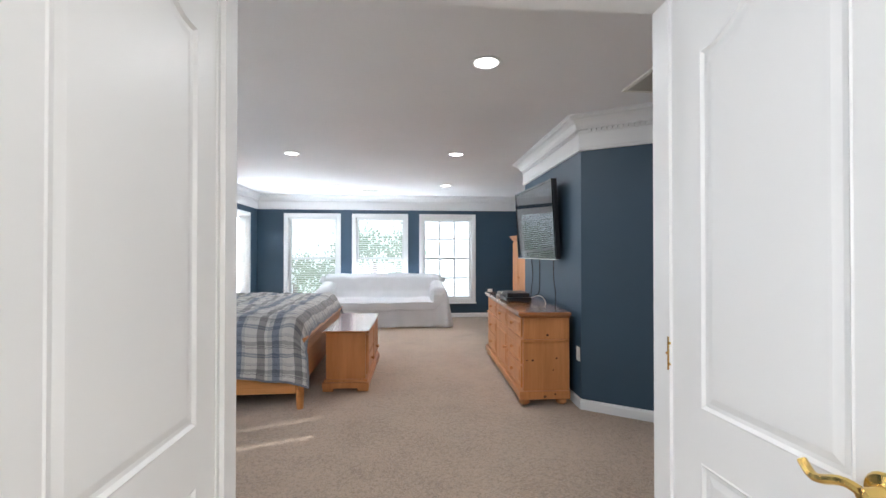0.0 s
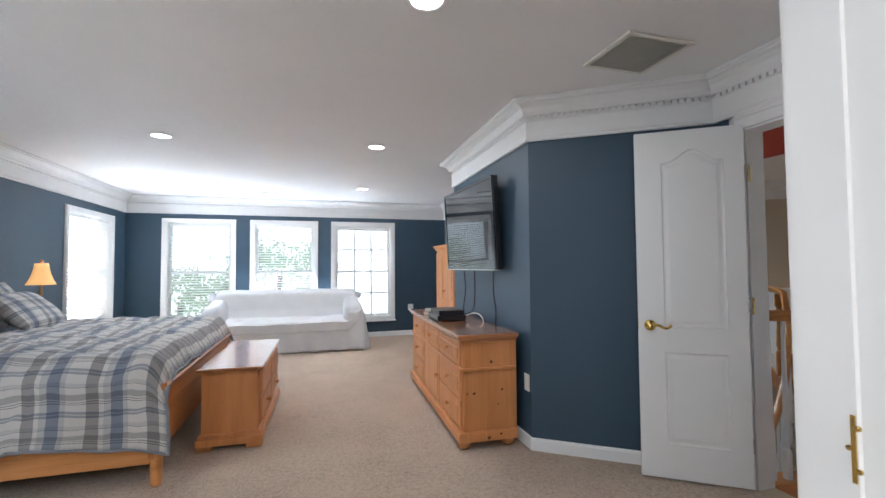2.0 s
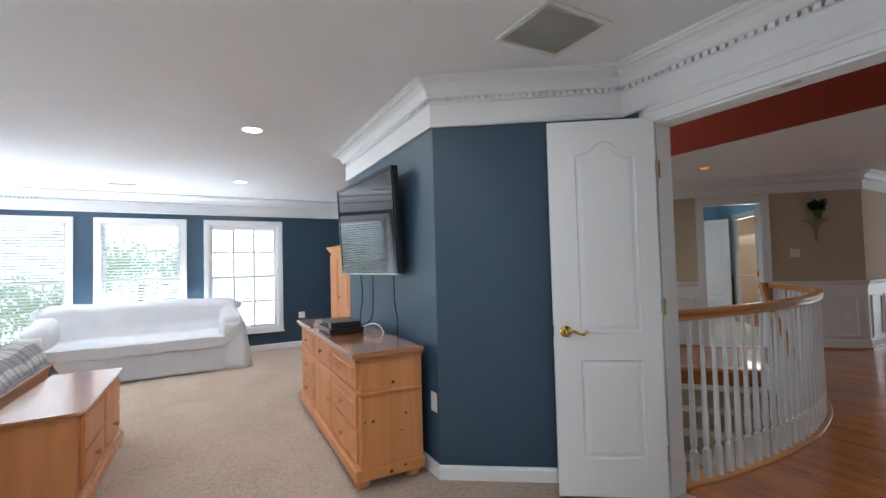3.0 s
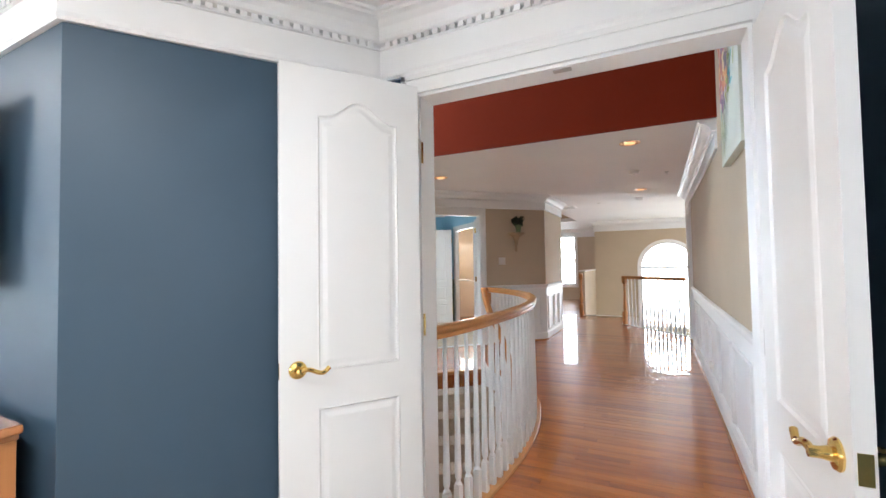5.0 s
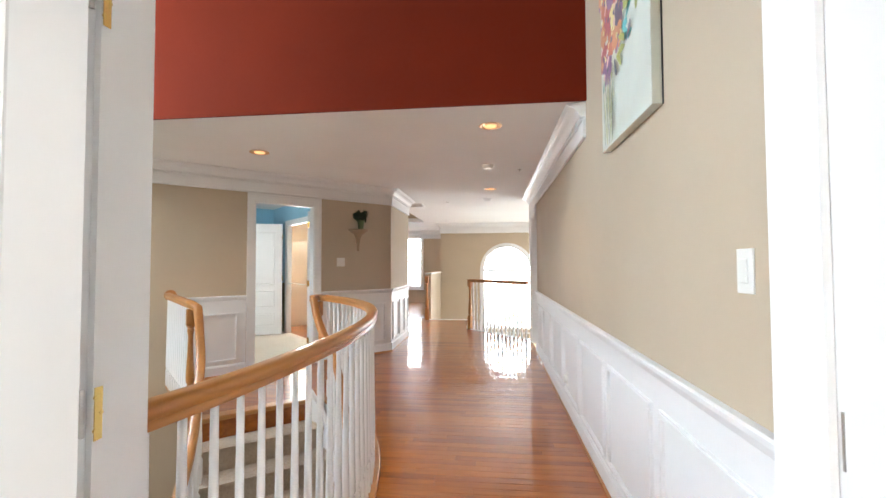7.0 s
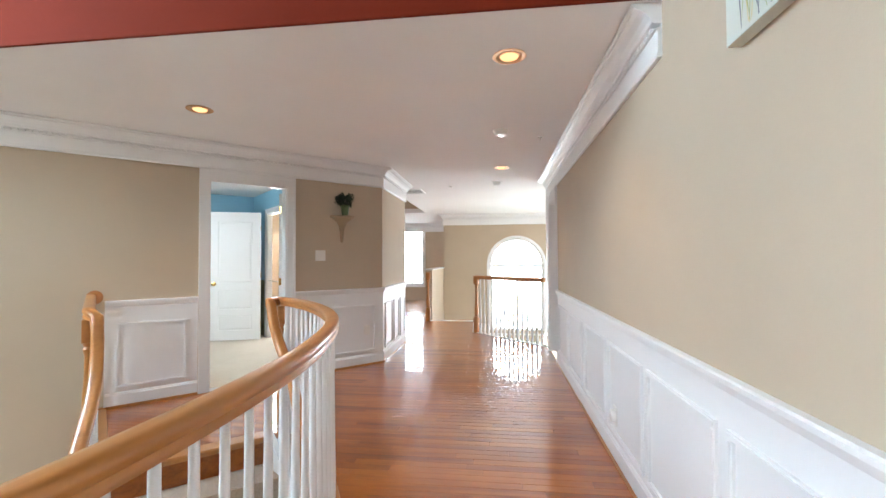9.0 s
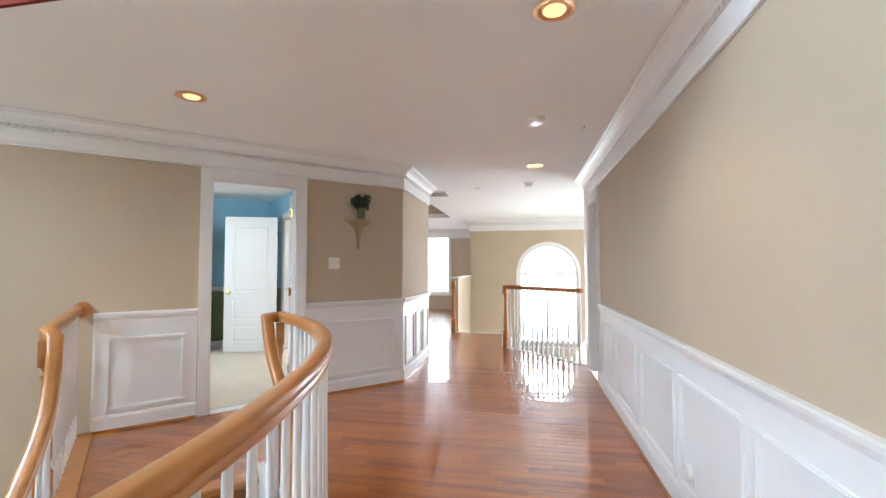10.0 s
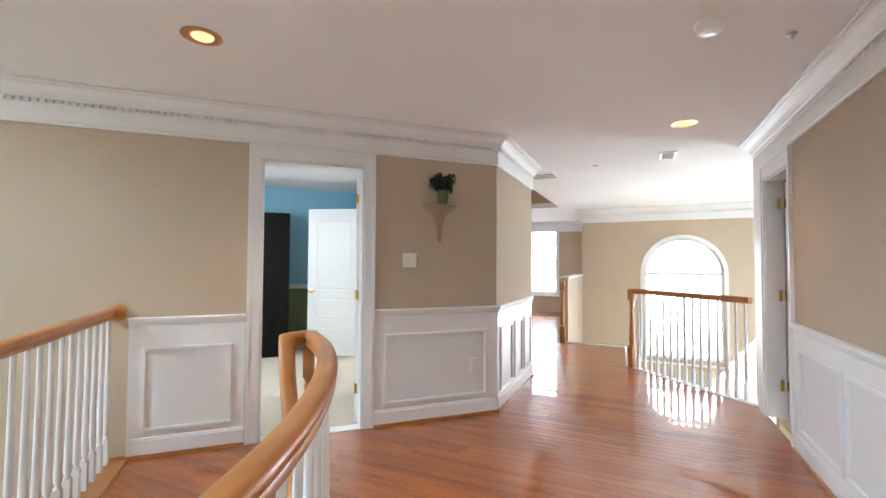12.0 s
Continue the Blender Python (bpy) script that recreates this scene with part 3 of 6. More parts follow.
def wainscot(name, a, b, s0, s1, panels, label, ztop=0.94):
    bm = bmesh.new()
    box(bm, s0, s1, 0.0, 0.008, 0.02, ztop - 0.03)
    bm.transform(local(a, b))
    whole = tagged(part(name, bm, M_WHITE), label, "wainscot", "", "structure")
    bm = bmesh.new()
    sweep_plan(bm, [(s0, 0), (s1, 0)], [(0.0081, 0.02), (0.022, 0.02), (0.022, 0.112), (0.018, 0.116), (0.015, 0.128), (0.0081, 0.132)])
    bm.transform(local(a, b))
    part("baseboard", bm, M_WHITE, whole)
    bm = bmesh.new()
    zs = [(0.0081, ztop - 0.10), (0.012, ztop - 0.10), (0.014, ztop - 0.055), (0.022, ztop - 0.05), (0.034, ztop - 0.022), (0.036, ztop - 0.006), (0.028, ztop), (0.0005, ztop), (0.0005, ztop - 0.029), (0.0081, ztop - 0.0305)]
    sweep_plan(bm, [(s0, 0), (s1, 0)], zs)
    bm.transform(local(a, b))
    part("chair_rail", bm, M_WHITE, whole)
    for p0, p1 in panels:
        bm = bmesh.new()
        z0, z1 = 0.165, 0.735
        for u0, u1, v0, v1 in ((p0, p1, z0, z0 + 0.028), (p0, p1, z1 - 0.028, z1), (p0, p0 + 0.028, z0 + 0.028, z1 - 0.028), (p1 - 0.028, p1, z0 + 0.028, z1 - 0.028)):
            box(bm, u0, u1, 0.008, 0.020, v0, v1)
            c = 0.007
            box(bm, u0 + c, u1 - c, 0.020, 0.025, v0 + c, v1 - c)
        bm.transform(local(a, b))
        part("panel_moulding", bm, M_WHITE, whole)
    return whole


bm = bmesh.new()
box(bm, RD[1] + 0.079, 9.634, BW + 0.0005, BW + 0.02, 0.0, 2.199)
box(bm, 9.622, 9.634, BW - 0.12, BW + 0.0004, 0.0, 2.199)
tagged(part("trim_wall_end", bm, M_WHITE), "white painted casing round the hall wall end", "trim", "", "structure")


def shoe(name, a, b, s0, s1):
    bm = boxed(s0, s1, 0.0, 0.03, -0.002, 0.022)
    bm.transform(local(a, b))
    return tagged(part(name, bm, M_RAIL), "stained oak shoe moulding at the floor", "shoe moulding", "", "structure")


HL = ((2.82, BW), (9.62, BW))
long_panels = [(x - 2.82 + 0.05, x - 2.82 + 0.74) for x in (3.05, 3.83, 4.6, 5.36, 6.12, 6.95, 7.68)]
wainscot("wainscot_long", *HL, 0.01, RD[0] - 2.82 - 0.08, long_panels, "white panelled wainscot with chair rail along the hall", 0.905)
shoe("shoe_long", *HL, 0.0, RD[0] - 2.82 - 0.08)
SL = (PIER, STAIRWALL)
wainscot("wainscot_pier", *SL, -0.0, 1.105, [(0.10, 1.02)], "white panelled wainscot with chair rail")
wainscot("wainscot_stair", *SL, 2.055, 2.77, [(2.14, 2.69)], "white panelled wainscot ending at the stair rail")
shoe("shoe_pier", *SL, 0.0, 1.105)
shoe("shoe_stair", *SL, 2.055, 2.86)
PL = ((9.8, 2.72), PIER)
wainscot("wainscot_end", *PL, 0.02, 1.38, [(0.1, 0.42), (0.5, 0.82), (0.9, 1.30)], "white panelled wainscot on the wall end")
shoe("shoe_end", *PL, 0.0, 1.38)

# ---- windows ----


def hung_window(name, a, b, s0, s1, z0, z1, label, muntins=(3, 2), blind=None, case=0.07, depth=0.16, tilt=35):
    """A double-hung window in the opening s0..s1 of a wall: casing, sill, two sashes, panes and a slatted blind."""
    top = empty(name, 0, 0, 0)
    top.matrix_basis = local(a, b)
    tagged(top, label, "window", "", "structure")
    bm = bmesh.new()
    for u0, u1, v0, v1 in ((s0 - case, s0, z0 - case, z1 + case), (s1, s1 + case, z0 - case, z1 + case), (s0, s1, z1, z1 + case), (s0, s1, z0 - case, z0)):
        box(bm, u0, u1, 0.0, 0.02, v0, v1)
        box(bm, u0 + 0.012, u1 - 0.012, 0.02, 0.026, v0 + 0.012, v1 - 0.012)
    for u0, u1, v0, v1 in ((s0, s0 + 0.012, z0, z1), (s1 - 0.012, s1, z0, z1), (s0 + 0.012, s1 - 0.012, z1 - 0.012, z1), (s0 + 0.012, s1 - 0.012, z0, z0 + 0.012)):
        box(bm, u0, u1, -depth, 0.0, v0, v1)
    part("window_frame", bm, M_WHITE, top)
    part("window_sill", boxed(s0 - case - 0.015, s1 + case + 0.015, 0.021, 0.055, z0 - case - 0.012, z0 - case + 0.012, bev=0.004), M_WHITE, top)
    zm = (z0 + z1) / 2
    for k, (v0, v1, yy) in enumerate(((z0 + 0.012, zm + 0.02, -0.08), (zm - 0.02, z1 - 0.012, -0.112))):
        bm = bmesh.new()
        u0, u1, f = s0 + 0.012, s1 - 0.012, 0.042
        box(bm, u0, u0 + f, yy - 0.03, yy, v0, v1)
        box(bm, u1 - f, u1, yy - 0.03, yy, v0, v1)
        box(bm, u0 + f, u1 - f, yy - 0.03, yy, v0, v0 + f)
        box(bm, u0 + f, u1 - f, yy - 0.03, yy, v1 - f, v1)
        nx, nz = muntins
        for i in range(1, nx):
            c = u0 + f + (u1 - u0 - 2 * f) * i / nx
            box(bm, c - 0.016, c + 0.016, yy - 0.028, yy - 0.004, v0 + f, v1 - f)
        for i in range(1, nz):
            c = v0 + f + (v1 - v0 - 2 * f) * i / nz
            box(bm, u0 + f, u1 - f, yy - 0.0285, yy - 0.0035, c - 0.016, c + 0.016)
        part("sash", bm, M_WHITE, top)
        g = part("pane", boxed(u0 + f, u1 - f, yy - 0.017, yy - 0.013, v0 + f, v1 - f), M_GLASS, top)
        g.visible_shadow = False
    if blind:
        w = s1 - s0 - 0.05
        head = part("blind_headrail", boxed(s0 + 0.02, s1 - 0.02, -0.06, -0.012, z1 - 0.06, z1 - 0.014, bev=0.004), M_WHITE, top)
        bm = bmesh.new()
        box(bm, -w / 2, w / 2, -0.022, 0.022, -0.0012, 0.0012)
        slat = part("slat", bm, M_SLAT, head)
        me = slat.data
        z, first = z1 - 0.085, True
        while z > z0 + (1 - blind) * (z1 - z0) + 0.03:
            ob = slat if first else new("slat", me)
            ob.parent = head
            ob.matrix_basis = pose((s0 + s1) / 2, -0.036, z, tilt, 0, 0)
            first = False
            z -= 0.042
        bm = bmesh.new()
        box(bm, s0 + 0.03, s1 - 0.03, -0.05, -0.022, z, z + 0.02)
        part("bottom_rail", bm, M_WHITE, head)
        bm = bmesh.new()
        for u in (s0 + 0.15, s1 - 0.15):
            box(bm, u - 0.001, u + 0.001, -0.012, -0.010, z, z1 - 0.05)
        part("lift_cord", bm, M_WHITE, head)
    return top


M_SLAT_SOLID = paint("white_blind", (0.8, 0.8, 0.78), 0.6, 0.02)
M_SLAT, _nt, _b = nodes_of("white_blind_slat", 0.5)
_b.inputs["Base Color"].default_value = (0.82, 0.82, 0.80, 1)
_b.inputs["Transmission Weight"].default_value = 0.0
NL = ((EAST, NORTH), (WEST, NORTH))
for k, (x0, x1) in enumerate(WIN_N):
    h0, h1, hz0, hz1 = hole(x0, x1, WZ0, WZ1)
    hung_window("window_%d" % (k + 1), *NL, EAST - h1, EAST - h0, hz0, hz1, ("white double-hung window with open blind slats and shrubs outside", "white double-hung window with slatted blind and leaves outside", "white double-hung window with small panes and raised blind")[k],
                (1, 1) if k < 2 else (3, 2), 1.0 if k < 2 else 0.06, tilt=(26, 20, 20)[k])
hung_window("window_4", (WEST, NORTH), (WEST, BW), NORTH - w1, NORTH - w0, w2, w3, "white bedroom window with nearly closed blind", (1, 1), 1.0, tilt=50)
hung_window("window_5", (FAR2, 2.64), (FAR2, 6.2), 0.96, 1.72, 0.5, 2.28, "tall bright window at the passage end", (2, 2))
# narrow unseen window by the bed head, its blind drawn but for a slit at each side
nw = tagged(empty("window_7", WEST, 0, 0), "narrow bedroom window with its white blind drawn", "window", "", "structure")
for y0, y1 in ((1.46, 1.602), (1.644, 1.956), (1.998, 2.14)):
    part("blind", boxed(0.002, 0.012, y0, y1, 0.46, 2.09), M_SLAT_SOLID, nw)
# added blocks across the slits, break the sun streaks on the carpet into dashes
for y in (1.623, 1.977):
    for k in range(16):
        z = 0.52 + 0.10 * k
        part("slit_block", boxed(0.0125, 0.016, y - 0.024, y + 0.024, z, z + 0.036), M_SLAT_SOLID, nw)
# arched foyer window
arch = tagged(empty("window_6", FARX, 0, 0), "tall white arched window filled with daylight", "window", "", "structure")
yc = (AY0 + AY1) / 2


def arch_ring(r0, r1, x0, x1, z_low):
    bm = bmesh.new()
    out = [(yc + r1, z_low), *[(yc + r1 * math.cos(math.pi * k / 28), AZS + r1 * math.sin(math.pi * k / 28)) for k in range(29)], (yc - r1, z_low)]
    inn = [(yc + r0, z_low), *[(yc + r0 * math.cos(math.pi * k / 28), AZS + r0 * math.sin(math.pi * k / 28)) for k in range(29)], (yc - r0, z_low)]
    rows = []
    for o, i in zip(out, inn):
        rows.append([bm.verts.new((x, *p)) for x, p in ((x0, o), (x1, o), (x1, i), (x0, i))])
    for a, b in zip(rows, rows[1:]):
        for j in range(4):
            bm.faces.new((a[j], b[j], b[(j + 1) % 4], a[(j + 1) % 4]))
    bm.faces.new(rows[0])
    bm.faces.new(rows[-1][::-1])
    return bm


part("casing", arch_ring(AR, AR + 0.07, -0.022, -0.001, AZ0 - 0.07), M_WHITE, arch)
part("window_frame", arch_ring(AR - 0.045, AR - 0.001, 0.04, 0.10, AZ0), M_WHITE, arch)
bm = bmesh.new()
box(bm, 0.041, 0.099, AY0 + 0.045, AY1 - 0.045, AZ0, AZ0 + 0.05)
box(bm, 0.041, 0.099, AY0 + 0.045, AY1 - 0.045, AZS - 0.05, AZS + 0.02)
box(bm, 0.055, 0.085, yc - 0.012, yc + 0.012, AZ0 + 0.05, AZS - 0.05)
for k in (1, 2, 3):
    z = AZ0 + (AZS - AZ0) * k / 4
    box(bm, 0.055, 0.085, AY0 + 0.045, AY1 - 0.045, z - 0.009, z + 0.009)
part("sash", bm, M_WHITE, arch)
part("window_sill", boxed(-0.06, 0.035, AY0 - 0.1, AY1 + 0.1, AZ0 - 0.10, AZ0 - 0.071, bev=0.004), M_WHITE, arch)
gl = part("pane", boxed(0.068, 0.072, AY0 + 0.03, AY1 - 0.03, AZ0 + 0.03, AZS), M_GLASS, arch)
gl.visible_shadow = False

# bright outdoors beyond the panes
for nm, args in (("backdrop_north", (-9, 9, 15.0, 15.1, -4, 9)), ("backdrop_west", (-9.1, -9.0, -3, 18, -4, 4.2)), ("backdrop_east", (21.0, 21.1, -9, 10, -5, 9))):
    tagged(part(nm, boxed(*args), M_SKYGLOW_E if nm.endswith("east") else M_SKYGLOW), "overexposed bright sky beyond the windows", "sky", "", "structure")
bm = boxed(-60, 80, -60, 60, -3.3, -3.2)
tagged(part("ground", bm, M_GREEN), "green lawn around the house", "lawn", "", "structure")

# ---- door leaves ----


def arch_outline(x0, x1, z0, z1, rise):
    """Panel outline; rise > 0 gives the eyebrow arch of a cathedral-top panel."""
    pts = [(x0, z0), (x1, z0)]
    if not rise:
        return pts + [(x1, z1), (x0, z1)]
    n = 14
    for k in range(n + 1):
        u = k / n
        x = x1 + (x0 - x1) * u
        s = abs(2 * u - 1)
        e = 0.5 + 0.5 * math.cos(math.pi * min(1, s / 0.82))
        pts.append((x, z1 - rise + rise * e))
    return pts


def inset(poly, d):
    out = []
    n = len(poly)
    for i in range(n):
        a, p, b = Vector(poly[i - 1]), Vector(poly[i]), Vector(poly[(i + 1) % n])
        u, v = (p - a), (b - p)
        u = u.normalized() if u.length > 1e-6 else v.normalized()
        v = v.normalized() if v.length > 1e-6 else u
        m = (Vector((-u.y, u.x)) + Vector((-v.y, v.x)))
        m = m.normalized()
        m = m / max(0.4, m.dot(Vector((-u.y, u.x))))
        out.append((p.x + m.x * d, p.y + m.y * d))
    return out


def lever(parent, x, z, side, towards=-1):
    """Brass lever with a round rose; side +1 or -1 picks the face of the leaf."""
    y = 0.0175 * side
    bm = bmesh.new()
    lathe(bm, [(0.001, 0), (0.033, 0.0), (0.034, 0.004), (0.030, 0.010), (0.016, 0.014), (0.012, 0.03), (0.012, 0.05), (0.001, 0.052)] if side > 0 else
          [(0.001, 0), (0.033, 0.0), (0.034, -0.004), (0.030, -0.010), (0.016, -0.014), (0.012, -0.03), (0.012, -0.05), (0.001, -0.052)], 20, (x, y, z), "y")
    h = part("door_handle", bm, M_BRASS, parent, "polished brass lever handle")
    smooth(h)
    bm = bmesh.new()
    pts = []
    for k in range(13):
        u = k / 12
        pts.append((x + towards * 0.11 * u, y + side * (0.043 + 0.004 * math.sin(3 * u)), z + 0.008 * math.sin(u * 2 * math.pi) - 0.004 * u + (0.012 * max(0, u - 0.8) / 0.2)))
    tube(bm, pts, 0.0085, 8)
    smooth(part("lever", bm, M_BRASS, h))


def door_leaf(name, w, h, m, label, panels, kind="structure", handle=True, hinges=(0.25, 1.05, 1.82), hz=0.915, knob=False, group="", hinge_metal=None):
    """A moulded panel door hinged at its own origin and reaching along +x. panels: (x0, x1, z0, z1, rise)."""
    top = new(name)
    top.matrix_basis = m
    tagged(top, label, "door", group, kind)
    bm = bmesh.new()
    box(bm, 0.0, w, -0.0115, 0.0115, 0.012, h)
    for side in (1, -1):
        y0, y1 = (0.0115, 0.0175) if side > 0 else (-0.0175, -0.0115)
        xs0, xs1 = panels[0][0], panels[0][1]
        zl = sorted(panels, key=lambda p: p[2])
        box(bm, 0.0, xs0, y0, y1, 0.012, h)
        box(bm, xs1, w, y0, y1, 0.012, h)
        box(bm, xs0, xs1, y0, y1, 0.012, zl[0][2])
        for p, q in zip(zl, zl[1:]):
            box(bm, xs0, xs1, y0, y1, p[3], q[2])
        p = zl[-1]
        o = arch_outline(*p)
        poly = o[2:] + [(p[0], h), (p[1], h)] if p[4] else [(p[1], p[3]), (p[0], p[3]), (p[0], h), (p[1], h)]
        a = [bm.verts.new((x, y0, z)) for x, z in poly]
        b = [bm.verts.new((x, y1, z)) for x, z in poly]
        bm.faces.new(a)
        bm.faces.new(b[::-1])
        for i in range(len(poly)):
            bm.faces.new((a[i], a[(i + 1) % len(poly)], b[(i + 1) % len(poly)], b[i]))
    part("slab", bm, M_WHITE, top)
    for side in (1, -1):
        for p in panels:
            bm = bmesh.new()
            o = arch_outline(*p)
            rows = []
            for d, dep in ((0.0, 0.0175), (0.004, 0.0195), (0.012, 0.0125), (0.022, 0.0122), (0.040, 0.0165), (0.046, 0.0168)):
                rows.append([bm.verts.new((x, side * dep, z)) for x, z in inset(o, d)])
            for a, b in zip(rows, rows[1:]):
                for i in range(len(o)):
                    bm.faces.new((a[i], a[(i + 1) % len(o)], b[(i + 1) % len(o)], b[i]))
            bm.faces.new(rows[-1])
            part("panel", bm, M_WHITE, top)
    if handle:
        for side in (1, -1):
            if knob:
                bm = bmesh.new()
                lathe(bm, [(0.001, 0), (0.03, 0), (0.03, 0.006 * side), (0.011, 0.012 * side), (0.011, 0.03 * side), (0.027, 0.042 * side), (0.027, 0.056 * side), (0.001, 0.064 * side)], 16, (w - 0.065, side * 0.0175, hz), "y")
                smooth(part("door_knob", bm, M_BRASS, top, "brass door knob"))
            else:
                lever(top, w - 0.065, hz, side)
        part("latch_plate", boxed(w - 0.0005, w + 0.0015, -0.012, 0.012, hz - 0.03, hz + 0.03), M_BRASS, top, "brass latch plate")
    for z in hinges:
        bm = bmesh.new()
        box(bm, -0.0012, 0.001, -0.010, 0.0145, z - 0.04, z + 0.04)
        lathe(bm, [(0.0045, z - 0.042), (0.0045, z + 0.042)], 10, (-0.005, 0.013, 0))
        part("hinge", bm, hinge_metal or M_BRASS, top, "small butt hinge")
    return top


def two_panels(w, h, a=0.115, b=0.115):
    return [(a, w - b, 0.21, 0.76, 0.0), (a, w - b, 0.90, h - 0.115, 0.075)]


LW, LW1 = 0.61, 0.66
door_leaf("door_1", LW1, 2.035, pose(-0.245, 0.456, 0, 0, 0, -91), "white moulded door leaf standing open with brass lever", two_panels(LW1, 2.035))
door_leaf("door_2", LW, 2.035, pose(1.05, 0.456, 0, 0, 0, -88) @ Matrix.Diagonal((1, -1, 1, 1)), "white moulded door leaf standing open with brass lever", two_panels(LW, 2.035))
door_leaf("door_3", 0.58, 2.095, pose(2.675, 1.928, 0, 0, 0, 144.5), "white two-panel door leaf opened against the angled wall", two_panels(0.58, 2.095, 0.10, 0.14), hinge_metal=M_STEEL)
door_leaf("door_4", 0.59, 2.045, pose(2.675, 0.672, 0, 0, 0, 182.6) @ Matrix.Diagonal((1, -1, 1, 1)), "white two-panel door leaf opened along the bedroom wall", two_panels(0.59, 2.045), hinge_metal=M_STEEL)


def jamb_hinges(door, x, y0, y1, along, zs=(0.25, 0.95, 1.82)):
    """Hinge leaves let into the jamb, with screw heads."""
    inv = door.matrix_basis.inverted()
    for z in zs:
        bm = bmesh.new()
        if along == "y":
            box(bm, x - 0.001, x + 0.001, y0, y1, z - 0.048, z + 0.048)
        else:
            box(bm, y0, y1, x - 0.001, x + 0.001, z - 0.048, z + 0.048)
        for dz in (-0.03, 0, 0.03):
            c = (y0 + y1) / 2 + (0.006 if dz == 0 else -0.006)
            if along == "y":
                lathe(bm, [(0.001, -0.0018), (0.004, -0.0016), (0.004, 0.0016), (0.001, 0.0018)], 8, (x, c, z + dz), "x")
            else:
                lathe(bm, [(0.001, -0.0018), (0.004, -0.0016), (0.004, 0.0016), (0.001, 0.0018)], 8, (c, x, z + dz), "y")
        bm.transform(inv)
        part("jamb_hinge", bm, M_BRASS, door, "brass hinge leaf on the jamb")


D = bpy.data.objects
jamb_hinges(D["door_2"], OP_BATH[1] - 0.0135, 0.4555, 0.4615, "y", (1.02,))
jamb_hinges(D["door_3"], OP_HALL[1] - 0.0135, 2.698, 2.714, "x", (1.04, 1.81))
bm = boxed(2.715, 2.745, 1.26, 1.33, 2.0595, 2.0625)
tagged(part("roller_catch", bm, M_STEEL), "small dark metal catch under the door head", "door catch")

# ---- room behind the angled hall wall ----
LM = local(PIER, STAIRWALL)


def lwall(name, p, q, mats, ops=(), z1=CEIL, label="", z0=0.0, thick=0.06):
    a, b = LM @ Vector((*p, 0)), LM @ Vector((*q, 0))
    return wall(name, a.xy, b.xy, z0, z1, mats, ops, thick, label)


for nm, p, q, ops in (("wall_den_left", (3.1, -3.6), (3.1, -0.125), ()), ("wall_den_back", (0.62, -3.6), (3.1, -3.6), ()), ("wall_den_right", (0.62, -0.125), (0.62, -3.6), ((1.53, 2.61, 0, 2.06),))):
    o_up = [(a, b, 0.955, d) for a, b, c, d in ops]
    o_lo = [(a, b, c, 0.95) for a, b, c, d in ops]
    lwall(nm + "_upper", p, q, [M_SKYBLUE, M_BEIGE], o_up, label="sky blue upper wall of the side room", z0=0.95)
    lwall(nm + "_lower", p, q, [M_GREEN, M_BEIGE], o_lo, z1=0.95, label="sage green lower wall of the side room")
for nm, p, q in (("chair_rail_den", (0.62, -3.6), (3.1, -3.6)), ("chair_rail_den_left", (3.1, -3.6), (3.1, -0.125))):
    bm = bmesh.new()
    a, b = LM @ Vector((*p, 0)), LM @ Vector((*q, 0))
    sweep_plan(bm, [a.xy, b.xy], [(0, 0.91), (0.012, 0.91), (0.028, 0.95), (0.028, 0.965), (0, 0.97)])
    sweep_plan(bm, [a.xy, b.xy], [(0, 0.0), (0.014, 0.0), (0.014, 0.08), (0, 0.095)])
    tagged(part(nm, bm, M_WHITE), "white chair rail and baseboard", "chair rail", "", "structure")
bm = boxed(0.56, 3.16, -3.66, -0.122, -0.1, 0.003)
bm.transform(LM)
tagged(part("floor_den", bm, M_CARPET2), "cream carpet in the side room", "carpet", "", "structure")
a, b = LM @ Vector((0.62, -0.125, 0)), LM @ Vector((0.62, -3.6, 0))
lining("door_frame_den", a.xy, b.xy, 1.53, 2.61, 2.06, 0.06)
# added unseen lamp for the room beyond; no window is built there
c, d = LM @ Vector((-0.1, -3.4, 1.5)), LM @ Vector((-0.2, -1.6, 0.9))
daylight_lamp(c, d, 1.0, 1.3, 13, (1.0, 0.93, 0.82))
lwall("wall_landing", (-0.82, -1.0), (-0.82, -3.6), [M_BEIGE, M_BEIGE], label="tan wall of the room beyond", thick=0.03)
lwall("wall_landing_end", (-0.82, -3.55), (0.6, -3.55), [M_BEIGE, M_BEIGE], label="tan wall of the room beyond")
a, b = LM @ Vector((-0.82, -1.0, 0)), LM @ Vector((-0.82, -3.55, 0))
wainscot("wainscot_landing", a.xy, b.xy, 0.0, 2.5, [(0.1, 0.9), (1.0, 1.8)], "white panelled wainscot in the room beyond")
bm = bmesh.new()
prism(bm, [(0.56, -0.3), (-0.8, -1.05), (-0.8, -3.55), (0.56, -3.55)], -0.05, 0.006)
bm.transform(LM)
tagged(part("floor_landing", bm, M_OAK), "oak floor in the room beyond", "floor", "", "structure")
door_leaf("door_5", 0.76, 2.07, LM @ pose(0.76, -2.62, 0, 0, 0, -26), "white panelled door standing open in the side room", [(0.12, 0.64, 0.16, 0.42, 0.0), (0.12, 0.64, 0.5, 0.82, 0.0), (0.12, 0.64, 0.92, 1.92, 0.0)], knob=True)
